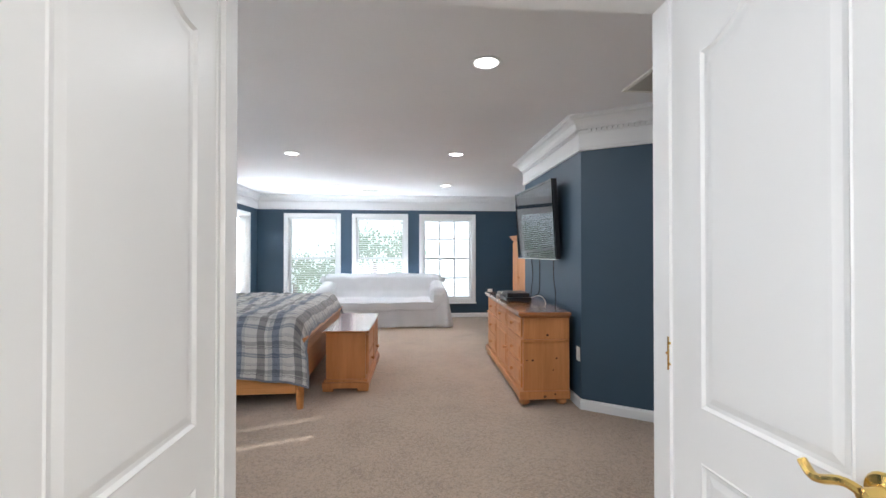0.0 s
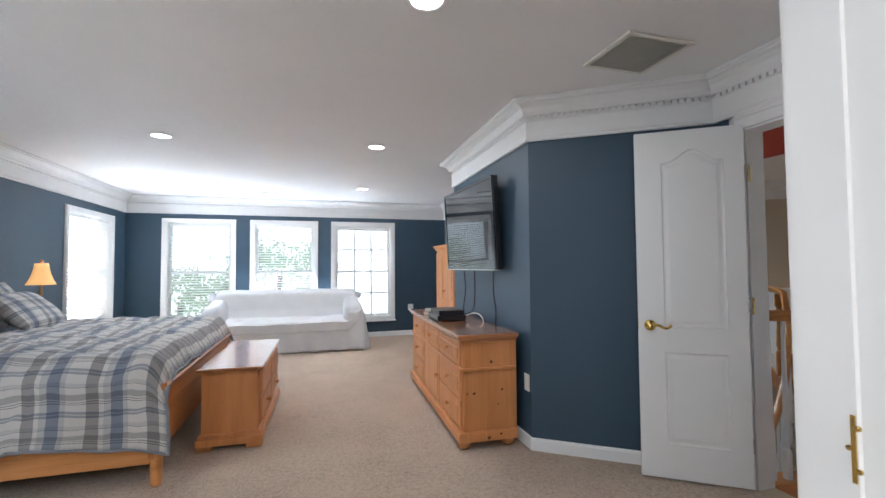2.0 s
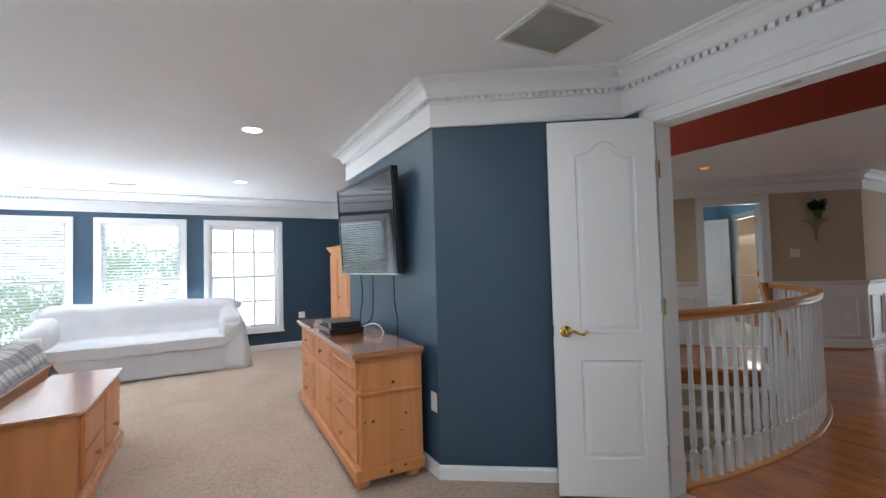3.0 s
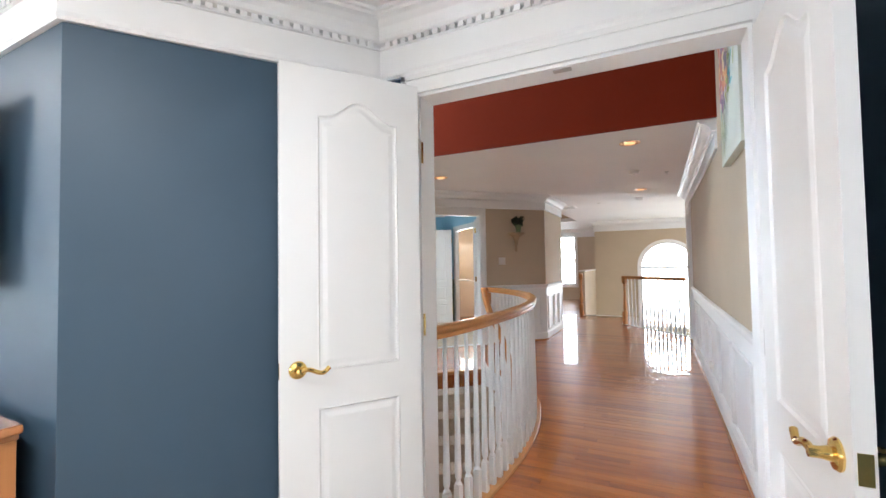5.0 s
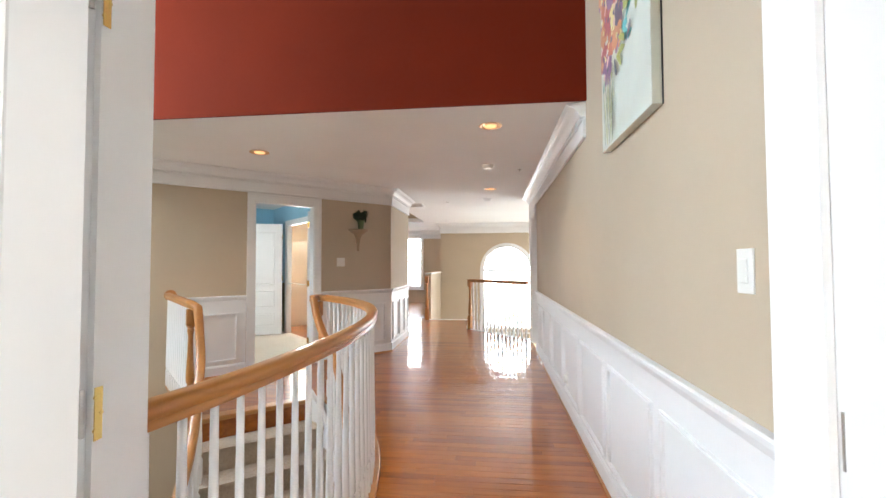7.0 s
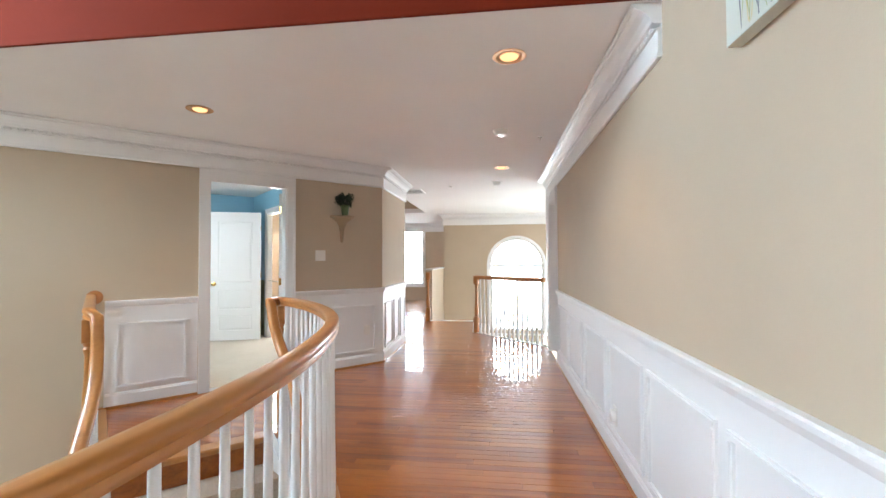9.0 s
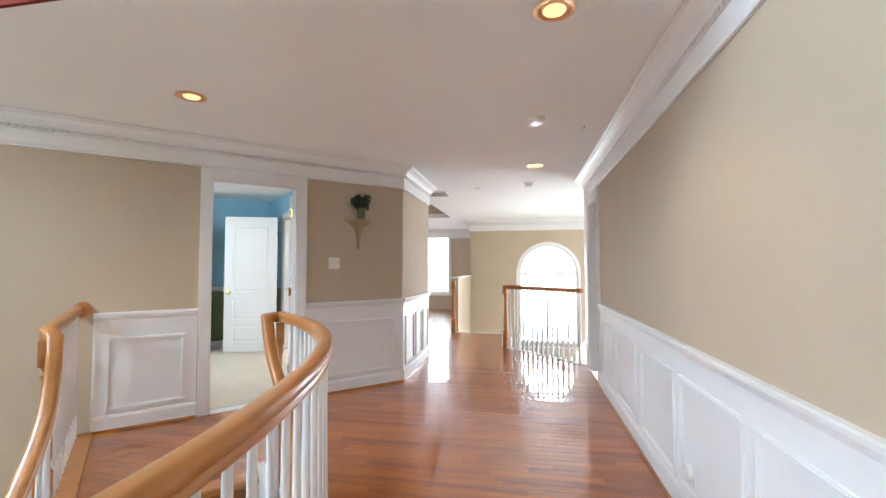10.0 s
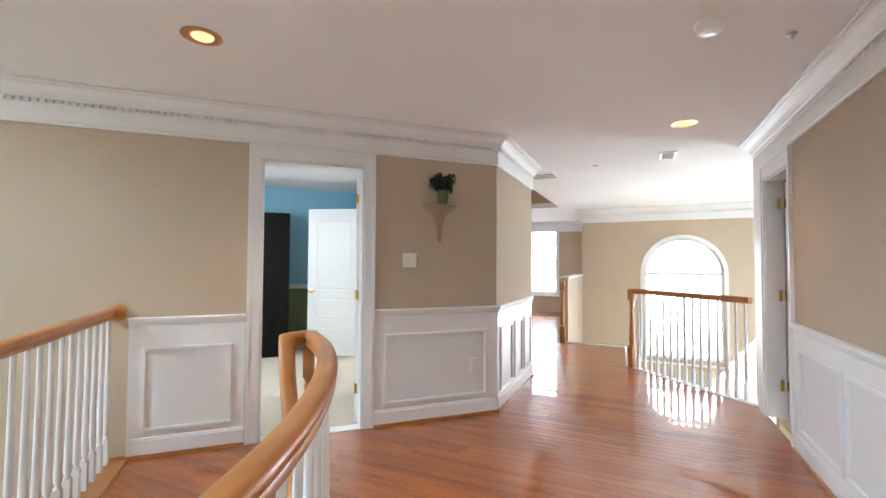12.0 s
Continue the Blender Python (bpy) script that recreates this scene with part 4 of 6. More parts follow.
door_leaf("door_6", 0.74, 2.035, LM @ pose(1.222, -0.14, 0, 0, 0, -136), "white hall door folded back into the side room", two_panels(0.74, 2.035), handle=False, hinges=(0.28, 1.05, 1.85))
dc = door_leaf("door_7", 0.62, 2.035, pose(RD[1] - 0.036, BW - 0.135, 0, 0, 0, -93), "white door opened inward off the hall", two_panels(0.62, 2.035), handle=False, hinges=(0.28, 1.05, 1.85))
wall("wall_closet", (8.52, BW - 1.3), (9.6, BW - 1.3), 0, CEIL, [M_WHITE, M_WHITE], thick=0.05, label="plain white closet wall")
wall("wall_closet_side", (8.52, BW - 0.125), (8.52, BW - 1.35), 0, CEIL, [M_WHITE, M_WHITE], thick=0.05, label="plain white closet side wall")
bm = boxed(8.47, 9.6, BW - 1.35, BW - 0.125, -0.1, 0.003)
tagged(part("floor_closet", bm, M_CARPET2), "pale carpet inside the closet", "carpet", "", "structure")
jamb_hinges(dc, RD[1] - 0.0135, 0.420, 0.448, "y", (0.28, 1.05, 1.85))


def bookcase():
    top = tagged(empty("bookcase", 0, 0, 0), "tall black bookcase against the blue wall", "bookcase")
    top.matrix_basis = LM @ pose(1.70, -2.97, 0.003, 0, 0, -90)
    w, d, h = 0.6, 0.4, 2.0
    for x0, x1 in ((0, 0.03), (w - 0.03, w)):
        part("side_panel", boxed(x0, x1, 0, d, 0, h - 0.03, bev=0.002), M_BLACKWOOD, top)
    part("back_panel", boxed(0.03, w - 0.03, 0, 0.012, 0.08, h - 0.03), M_BLACKWOOD, top)
    part("top", boxed(-0.01, w + 0.01, 0, d + 0.01, h - 0.03, h, bev=0.003), M_BLACKWOOD, top)
    part("plinth", boxed(0.03, w - 0.03, 0.02, d - 0.02, 0, 0.08), M_BLACKWOOD, top)
    for k in range(5):
        z = 0.08 + 0.37 * k
        part("shelf", boxed(0.03, w - 0.03, 0.012, d - 0.01, z, z + 0.022), M_BLACKWOOD, top)


M_BLACKWOOD = wood("black_stained_wood", (0.006, 0.005, 0.0045), (0.012, 0.010, 0.009), "z", 0.6)
M_BLACKWOOD.node_tree.nodes["Principled BSDF"].inputs["Specular IOR Level"].default_value = 0.08
bookcase()

# ---- stairs and balustrades ----
STEPS, RISE = 13, 0.19
STAIR_R = spline([(6.09, 2.96), (5.88, 2.70), (5.6, 2.49), (5.3, 2.335), (4.95, 2.195), (4.6, 2.10), (4.2, 2.035), (3.8, 2.01), (3.3, 2.04), (2.95, 2.10)], 6)
STAIR_L = spline([(5.40, 3.69), (5.23, 3.54), (5.05, 3.43), (4.86, 3.32), (4.64, 3.23), (4.38, 3.16), (4.08, 3.11), (3.7, 3.09), (3.3, 3.11), (2.95, 3.15)], 6)


def along(curve, t):
    d = [0.0]
    for p, q in zip(curve, curve[1:]):
        d.append(d[-1] + (q - p).length)
    want = t * d[-1]
    for i in range(len(curve) - 1):
        if d[i + 1] >= want:
            return curve[i].lerp(curve[i + 1], (want - d[i]) / max(1e-9, d[i + 1] - d[i]))
    return curve[-1].copy()


stairs = tagged(empty("staircase", 5.9, 3.5, 0), "curved staircase with taupe carpeted treads and white stringers", "stairs")
inv = stairs.matrix_basis.inverted()


def spart(name, bm, mat, parent, label=""):
    bm.transform(parent.matrix_basis.inverted())
    return part(name, bm, mat, parent, label)


for i in range(STEPS):
    t0, t1 = i / STEPS, (i + 1) / STEPS
    r0, r1, l0, l1 = along(STAIR_R, t0), along(STAIR_R, t1), along(STAIR_L, t0), along(STAIR_L, t1)
    z = -RISE * (i + 1)
    bm = bmesh.new()
    prism(bm, [r0[:], l0[:], l1[:], r1[:]], z - 0.19, z - 0.028)
    nose = (l1 - l0).normalized() * 0.03
    prism(bm, [r0[:], l0[:], (l1 + nose)[:], (r1 + nose)[:]], z - 0.028, z)
    spart("tread", bm, M_STAIRCARPET, stairs)
    out = (l0 - r0).normalized()
    bm = bmesh.new()
    a0, a1 = l0 + out * 0.002, l1 + out * 0.002
    prism(bm, [a0[:], (a0 + out * 0.03)[:], (a1 + out * 0.03)[:], a1[:]], z - 0.34, z - 0.03)
    prism(bm, [(a0 - nose)[:], (a0 + out * 0.05 - nose)[:], (a1 + out * 0.05 + nose)[:], (a1 + nose)[:]], z - 0.03, z + 0.004)
    spart("stringer", bm, M_WHITE, stairs, "white stepped stringer end")
    bm = bmesh.new()
    m0 = a0.lerp(a1, 0.1) + out * 0.03
    m1 = a0.lerp(a1, 0.85) + out * 0.03
    for k in range(5):
        f = k / 4
        p = m0.lerp(m1, f * 0.6)
        prism(bm, [p[:], (p + out * 0.012)[:], (p.lerp(m1, 0.3) + out * 0.012)[:], p.lerp(m1, 0.3)[:]], z - 0.06 - 0.028 * k, z - 0.034 - 0.028 * k + 0.002)
    spart("bracket", bm, M_WHITE, stairs, "white scrolled bracket")
bm = bmesh.new()
N = 60
rows = []
for k in range(N + 1):
    t = k / N
    p, q = along(STAIR_R, t), along(STAIR_R, min(1, t + 0.01))
    if t >= 0.99:
        p, q = along(STAIR_R, 0.99), along(STAIR_R, 1)
        p = q
        q = q + Vector((-0.02, 0))
    d = (q - p).normalized()
    n = Vector((-d.y, d.x)) * -1
    zt = -RISE * STEPS * t + 0.09
    rows.append([bm.verts.new((*(p + n * o), z)) for o, z in ((-0.014, zt), (0.03, zt), (0.03, zt - 0.5), (-0.014, zt - 0.5))])
for a, b in zip(rows, rows[1:]):
    for j in range(4):
        bm.faces.new((a[j], b[j], b[(j + 1) % 4], a[(j + 1) % 4]))
spart("skirt_board", bm, M_WHITE, stairs, "white curved skirt board")

# faces below the hall floor along the curved edge
bm = bmesh.new()
sweep_plan(bm, [(p.x, p.y + 0.055) for p in CURVE], [(0.0, -0.26), (0.022, -0.26), (0.022, -0.012), (0.0, -0.012)])
tagged(part("fascia", bm, M_WHITE), "white fascia under the curved landing edge", "trim", "", "structure")
bm = bmesh.new()
sweep_plan(bm, [(p.x, p.y + 0.03) for p in CURVE], [(-0.02, LOW), (0.0, LOW), (0.0, -0.25), (-0.02, -0.25)])
tagged(part("wall_stair_curved", bm, M_BEIGE), "tan curved wall below the landing", "wall", "", "structure")
bm = bmesh.new()
sweep_plan(bm, [(p.x, p.y) for p in CURVE] + [(6.24, 2.93)], [(-0.05, -0.02), (0.085, -0.02), (0.09, -0.004), (0.085, 0.012), (-0.045, 0.012), (-0.05, 0.006)])
tagged(part("nosing", bm, M_RAIL), "oak nosing along the curved landing edge", "trim", "", "structure")
bm = bmesh.new()
sweep_plan(bm, [STAIR_A, STAIR_B, LEFT_END], [(-0.09, -0.03), (0.03, -0.03), (0.035, 0.0), (0.03, 0.012), (-0.085, 0.012), (-0.09, 0.006)])
tagged(part("nosing_landing", bm, M_RAIL), "oak nosing at the head of the stairs", "trim", "", "structure")

RAILPROF = [(-0.026, -0.062), (0.026, -0.062), (0.030, -0.052), (0.024, -0.040), (0.033, -0.026), (0.033, -0.012), (0.024, -0.002), (0.008, 0.0), (-0.008, 0.0), (-0.024, -0.002), (-0.033, -0.012), (-0.033, -0.026), (-0.024, -0.040), (-0.030, -0.052)]
RAILZ = 1.005
bm = bmesh.new()
box(bm, -0.017, 0.017, -0.017, 0.017, 0, 0.17)
lathe(bm, [(0.017, 0.17), (0.020, 0.178), (0.013, 0.188), (0.011, 0.196), (0.018, 0.215), (0.0185, 0.26), (0.016, 0.40), (0.0125, 0.7), (0.0105, 1.0)], 10)
BAL = part("baluster", bm, M_WHITE)
smooth(BAL, 0.9)
BALME = BAL.data
bpy.data.objects.remove(BAL)


def baluster(parent, x, y, z0, z1, turn=0.0):
    ob = new("baluster", BALME)
    ob.parent = parent
    ob.matrix_parent_inverse = parent.matrix_basis.inverted()
    ob.matrix_basis = pose(x, y, z0, 0, 0, turn) @ Matrix.Diagonal((1, 1, z1 - z0, 1))
    return ob


def post(parent, x, y, z0, z1, r=0.045, label="turned oak newel post", turn=0):
    h = z1 - z0
    bm = bmesh.new()
    box(bm, -r, r, -r, r, 0, 0.26, bev=0.004)
    box(bm, -r * 0.95, r * 0.95, -r * 0.95, r * 0.95, h - 0.16, h - 0.02, bev=0.004)
    lathe(bm, [(r, 0.26), (r * 1.05, 0.27), (r * 0.7, 0.285), (r * 0.62, 0.30), (r * 0.9, 0.33), (r * 0.92, 0.36), (r * 0.6, 0.6), (r * 0.55, h - 0.24), (r * 0.8, h - 0.20), (r * 0.6, h - 0.185), (r * 0.95, h - 0.16)], 16)
    bm.transform(pose(x, y, z0, 0, 0, turn))
    return smooth(spart("newel_post", bm, M_RAIL, parent, label), 0.6)


# near curved balustrade
rail1 = tagged(empty("balustrade", 4.5, 1.95, 0), "curved oak handrail on white turned balusters around stairwell", "balustrade", "stair balustrades")
pts = [Vector((p.x, p.y, RAILZ)) for p in CURVE]
pts += [Vector((6.25, 2.935, RAILZ)), Vector((6.235, 2.962, RAILZ)), Vector((6.20, 2.966, RAILZ))]
bm = bmesh.new()
sweep3(bm, pts, RAILPROF)
smooth(spart("handrail", bm, M_RAIL, rail1), 0.9)
L = 0.06
total = sum((q - p).length for p, q in zip(CURVE, CURVE[1:]))
k = 0
while L < total - 0.06:
    p = along(CURVE, L / total)
    q = along(CURVE, min(1, L / total + 0.004))
    baluster(rail1, p.x, p.y, 0.012, RAILZ - 0.058, math.degrees(math.atan2(q.y - p.y, q.x - p.x)))
    L += 0.098
post(rail1, 6.235, 2.935, 0.0, RAILZ - 0.05, 0.026, "slim turned oak newel", 35)


def stair_rail(name, curve, head, side, label, lead):
    """A handrail that runs level to the newel, drops in a gooseneck and follows the stairs down."""
    top = tagged(empty(name, head[0], head[1], 0), label, "balustrade", "stair balustrades")
    pts = [Vector((*p, RAILZ)) for p in lead]
    down = []
    for k in range(1, 60):
        t = k / 60 * 0.95
        p = along(curve, t)
        drop = -RISE * STEPS * t
        z = RAILZ - 0.20 * (1 - math.exp(-(k - 1) / 1.6)) + drop
        down.append(Vector((p.x, p.y, z)))
    bm = bmesh.new()
    sweep3(bm, pts + down, RAILPROF, flat=False)
    smooth(spart("handrail", bm, M_RAIL, top), 0.9)
    for i in range(STEPS - 1):
        for f in (0.25, 0.75):
            t = (i + f) / STEPS
            if t < 0.05:
                continue
            p = along(curve, t)
            z0 = -RISE * (i + 1)
            z1 = RAILZ - 0.20 - RISE * STEPS * t - 0.05
            baluster(top, p.x, p.y, z0 + 0.002, z1)
    return top


sr = stair_rail("stair_railing", [p + Vector((0.03, 0.008)) for p in STAIR_R], (6.15, 3.0), 1, "oak stair handrail descending inside the curve", [(6.20, 2.966), (6.17, 2.970), (6.14, 2.970), (6.125, 2.966)])
sl = stair_rail("stair_railing", [p + Vector((0.01, -0.02)) for p in STAIR_L], (5.40, 3.74), -1, "oak stair handrail with level guard to the wall", [(6.385, 4.735), (6.1, 4.443), (5.7, 4.032), (5.45, 3.776), (5.405, 3.73)])
post(sl, 5.42, 3.745, 0.0, RAILZ - 0.05, 0.036, turn=45)
for k in range(12):
    f = (k + 0.55) / 12.4
    p = Vector((6.385, 4.735)).lerp(Vector((5.42, 3.745)), f)
    baluster(sl, p.x, p.y, 0.012, RAILZ - 0.058, 45)
bm = bmesh.new()
lathe(bm, [(0.001, 0.0), (0.058, 0.0), (0.060, 0.008), (0.052, 0.018), (0.045, 0.022), (0.001, 0.024)], 24, axis="y")
bm.transform(pose(LEFT_END[0] - 0.002, LEFT_END[1] - 0.002, RAILZ - 0.03, 0, 0, 135))
smooth(spart("rosette", bm, M_RAIL, sl, "round oak wall rosette"))

# gallery rail over the foyer
gal = tagged(empty("balustrade", 10.78, 1.66, 0), "straight oak rail with white balusters over the foyer", "balustrade", "gallery balustrades")
ga, gb = Vector((9.68, BW + 0.05)), Vector((10.74, 1.64))
bm = bmesh.new()
sweep3(bm, [Vector((*ga, RAILZ)), Vector((*gb, RAILZ))], RAILPROF)
spart("handrail", bm, M_RAIL, gal)
post(gal, gb.x, gb.y, 0, RAILZ + 0.01, 0.04, turn=45)
for k in range(15):
    p = ga.lerp(gb, (k + 0.5) / 15.6)
    baluster(gal, p.x, p.y, 0.01, RAILZ - 0.058, 45)
bm = bmesh.new()
sweep_plan(bm, [(9.60, BW + 0.01), (10.78, 1.66), (12.15, 1.72), (12.15, 2.68)], [(-0.03, -0.25), (0.0, -0.25), (0.0, -0.02), (0.05, -0.02), (0.05, 0.01), (-0.035, 0.01), (-0.035, -0.02), (-0.03, -0.02)])
tagged(part("nosing_gallery", bm, M_WHITE), "white edge board along the gallery floor", "trim", "", "structure")
hp = tagged(empty("balustrade", 12.15, 2.70, 0), "oak post and white capped half wall end", "balustrade", "gallery balustrades")
post(hp, 12.1, 2.72, 0, 1.04, 0.045)
bm = boxed(12.16, FARX - 0.001, 2.62, 2.78, 1.06, 1.095, bev=0.006)
spart("cap", bm, M_WHITE, hp, "white painted cap")

# ---- furniture ----


def puff(x0, x1, y0, y1, z0, z1, r, n=10, wob=0.008, seed=0.0, freq=3.0, sag=0.0):
    """A soft rounded block with an uneven cloth surface."""
    bm = bmesh.new()
    bmesh.ops.create_cube(bm, size=2.0)
    bmesh.ops.subdivide_edges(bm, edges=bm.edges[:], cuts=n, use_grid_fill=True)
    cx, cy, cz = (x0 + x1) / 2, (y0 + y1) / 2, (z0 + z1) / 2
    hx, hy, hz = (x1 - x0) / 2, (y1 - y0) / 2, (z1 - z0) / 2
    for v in bm.verts:
        p = Vector((v.co.x * hx, v.co.y * hy, v.co.z * hz))
        q = Vector((max(-hx + r, min(hx - r, p.x)), max(-hy + r, min(hy - r, p.y)), max(-hz + r, min(hz - r, p.z))))
        d = p - q
        if d.length > 1e-6:
            p = q + d.normalized() * min(r, d.length) if d.length > r else p
        w = Vector((cx, cy, cz)) + p
        nv = noise.noise_vector(w * freq + Vector((seed, seed * 1.7, 0)))
        w += nv * wob
        if sag and p.z > 0:
            w.z -= sag * (1 - (p.x / hx) ** 2) * (1 - (p.y / hy) ** 2)
        v.co = w
    return bm


def knob(parent, x, y, z, axis="y", r=0.017, mat=None):
    bm = bmesh.new()
    s = 1
    lathe(bm, [(0.001, 0), (r * 0.6, 0), (r * 0.5, 0.012), (r, 0.02), (r, 0.028), (r * 0.6, 0.034), (0.001, 0.036)], 14, (x, y, z), axis)
    return smooth(part("knob", bm, mat or M_PINE, parent, "round pine knob"))


def front(name, parent, x0, x1, z0, z1, y, raised=True):
    """A drawer or door front with a raised field, facing +y."""
    bm = bmesh.new()
    box(bm, x0, x1, y, y + 0.016, z0, z1, bev=0.003)
    if raised:
        o = [(x0 + 0.03, z0 + 0.03), (x1 - 0.03, z0 + 0.03), (x1 - 0.03, z1 - 0.03), (x0 + 0.03, z1 - 0.03)]
        rows = [[bm.verts.new((px, y + dep, pz)) for px, pz in inset(o, d)] for d, dep in ((0, 0.0162), (0.004, 0.012), (0.02, 0.021))]
        for a, b in zip(rows, rows[1:]):
            for i in range(4):
                bm.faces.new((a[i], a[(i + 1) % 4], b[(i + 1) % 4], b[i]))
        bm.faces.new(rows[-1])
    return part(name, bm, M_PINE, parent)


def bun_foot(parent, x, y, h=0.06, r=0.045):
    bm = bmesh.new()
    lathe(bm, [(r * 0.6, 0), (r, h * 0.25), (r * 1.05, h * 0.5), (r * 0.85, h * 0.85), (r * 0.7, h)], 16, (x, y, 0))
    return smooth(part("foot", bm, M_PINE, parent))


def dresser():
    top = tagged(empty("dresser", 0, 0, 0), "honey pine dresser with knots, drawers and a centre door", "dresser")
    top.matrix_basis = pose(1.702, 2.885, 0, 0, 0, 87.7)
    L, D, H = 1.94, 0.43, 0.80
    y0 = 0.018
    part("carcass", boxed(0.02, L - 0.02, y0, y0 + D - 0.03, 0.12, H - 0.035, bev=0.003), M_PINE, top)
    bm = bmesh.new()
    box(bm, -0.015, L + 0.015, y0 - 0.008, y0 + D + 0.02, H - 0.03, H, bev=0.008)
    box(bm, 0.0, L, y0, y0 + D + 0.002, H - 0.05, H - 0.03, bev=0.004)
    part("top", bm, M_PINETOP, top, "warm stained pine top")
    bm = bmesh.new()
    box(bm, -0.005, L + 0.005, y0, y0 + D + 0.01, 0.055, 0.125, bev=0.006)
    part("plinth", bm, M_PINE, top)
    bm = bmesh.new()
    box(bm, 0.004, L - 0.004, y0 + 0.01, y0 + D - 0.004, 0.545, 0.565, bev=0.004)
    part("waist_moulding", bm, M_PINE, top)
    for x in (0.06, L - 0.06):
        for y in (y0 + 0.06, y0 + D - 0.045):
            bun_foot(top, x, y)
    yf = y0 + D - 0.03
    w3 = (L - 0.1) / 3
    for k in range(3):
        d = front("drawer", top, 0.05 + k * w3 + 0.008, 0.05 + (k + 1) * w3 - 0.008, 0.575, 0.74, yf)
        knob(d, 0.05 + (k + 0.5) * w3, yf + 0.016, 0.66)
    for k in (0, 2):
        for z0, z1 in ((0.14, 0.33), (0.345, 0.535)):
            d = front("drawer", top, 0.05 + k * w3 + 0.008, 0.05 + (k + 1) * w3 - 0.008, z0, z1, yf)
            knob(d, 0.05 + (k + 0.5) * w3, yf + 0.016, (z0 + z1) / 2)
    d = front("door", top, 0.05 + w3 + 0.008, 0.05 + 2 * w3 - 0.008, 0.14, 0.535, yf)
    knob(d, 0.05 + w3 + 0.04, yf + 0.016, 0.36)
    return top


def chest():
    top = tagged(empty("blanket_chest", 0, 0, 0), "honey pine blanket chest at the foot of the bed", "chest")
    top.matrix_basis = pose(-0.49, 3.45, 0, 0, 0, -1.5)
    W, L, H = 0.40, 1.20, 0.57
    part("body", boxed(0.015, W - 0.015, 0.015, L - 0.015, 0.10, H - 0.022, bev=0.003), M_PINE, top)
    bm = bmesh.new()
    box(bm, -0.012, W + 0.02, -0.015, L + 0.015, H - 0.02, H, bev=0.006)
    part("lid", bm, M_PINETOP, top, "glossy stained pine lid")
    part("plinth", boxed(-0.016, W + 0.02, -0.018, L + 0.018, 0.03, 0.085, bev=0.006), M_PINE, top)
    part("base_moulding", boxed(-0.002, W + 0.008, -0.004, L + 0.004, 0.085, 0.112, bev=0.009), M_PINE, top)
    bm = bmesh.new()
    for z0, z1 in ((0.14, 0.53),):
        box(bm, W - 0.014, W - 0.001, 0.06, L - 0.06, z0, z1, bev=0.003)
    for y0, y1 in ((0.08, L / 2 - 0.02), (L / 2 + 0.02, L - 0.08)):
        box(bm, W - 0.002, W + 0.008, y0, y1, 0.16, 0.32, bev=0.003)
        box(bm, W - 0.002, W + 0.008, y0, y1, 0.34, 0.51, bev=0.003)
    part("drawer_front", bm, M_PINE, top)
    for y in (L * 0.27, L * 0.73):
        knob(top, W + 0.008, y, 0.24, "x")
    for x0, x1 in ((-0.014, 0.09), (W - 0.09, W + 0.018)):
        for y0, y1 in ((-0.016, 0.1), (L - 0.1, L + 0.016)):
            part("foot", boxed(x0 + 0.002, x1 - 0.002, y0 + 0.002, y1 - 0.002, 0, 0.034, bev=0.006), M_PINE, top)


def armoire():
    top = tagged(empty("armoire", 2.17, 5.85, 0), "tall honey pine armoire in the corner alcove", "armoire")
    W, L, H = 0.50, 0.95, 1.60
    part("carcass", boxed(0.02, W, 0.0, L, 0.08, H - 0.06, bev=0.003), M_PINE, top)
    part("plinth", boxed(0.005, W, -0.01, L + 0.01, 0.0, 0.09, bev=0.004), M_PINE, top)
    bm = bmesh.new()
    sweep_plan(bm, [(W, L + 0.001), (0.02, L + 0.001), (0.02, -0.001), (W, -0.001)], [(0.0, H - 0.08), (-0.02, H - 0.07), (-0.03, H - 0.04), (-0.05, H - 0.02), (-0.055, H), (0.0, H)][::-1])
    box(bm, 0.02, W, 0.0, L, H - 0.07, H - 0.01)
    part("cornice", bm, M_PINE, top)
    for k in range(2):
        y0, y1 = 0.03 + k * 0.45, 0.03 + (k + 1) * 0.45 - 0.008
        bm = bmesh.new()
        box(bm, 0.0, 0.0195, y0, y1, 0.12, H - 0.12, bev=0.003)
        for z0, z1 in ((0.18, 0.7), (0.78, H - 0.18)):
            box(bm, -0.008, 0.001, y0 + 0.07, y1 - 0.07, z0, z1, bev=0.003)
        d = part("door", bm, M_PINE, top)
        bm = bmesh.new()
        lathe(bm, [(0.001, 0), (0.01, 0), (0.009, -0.012), (0.017, -0.02), (0.014, -0.03), (0.001, -0.032)], 12, (0.0, y1 - 0.03 if k == 0 else y0 + 0.03, 0.9), "x")
        smooth(part("knob", bm, M_PINE, d))


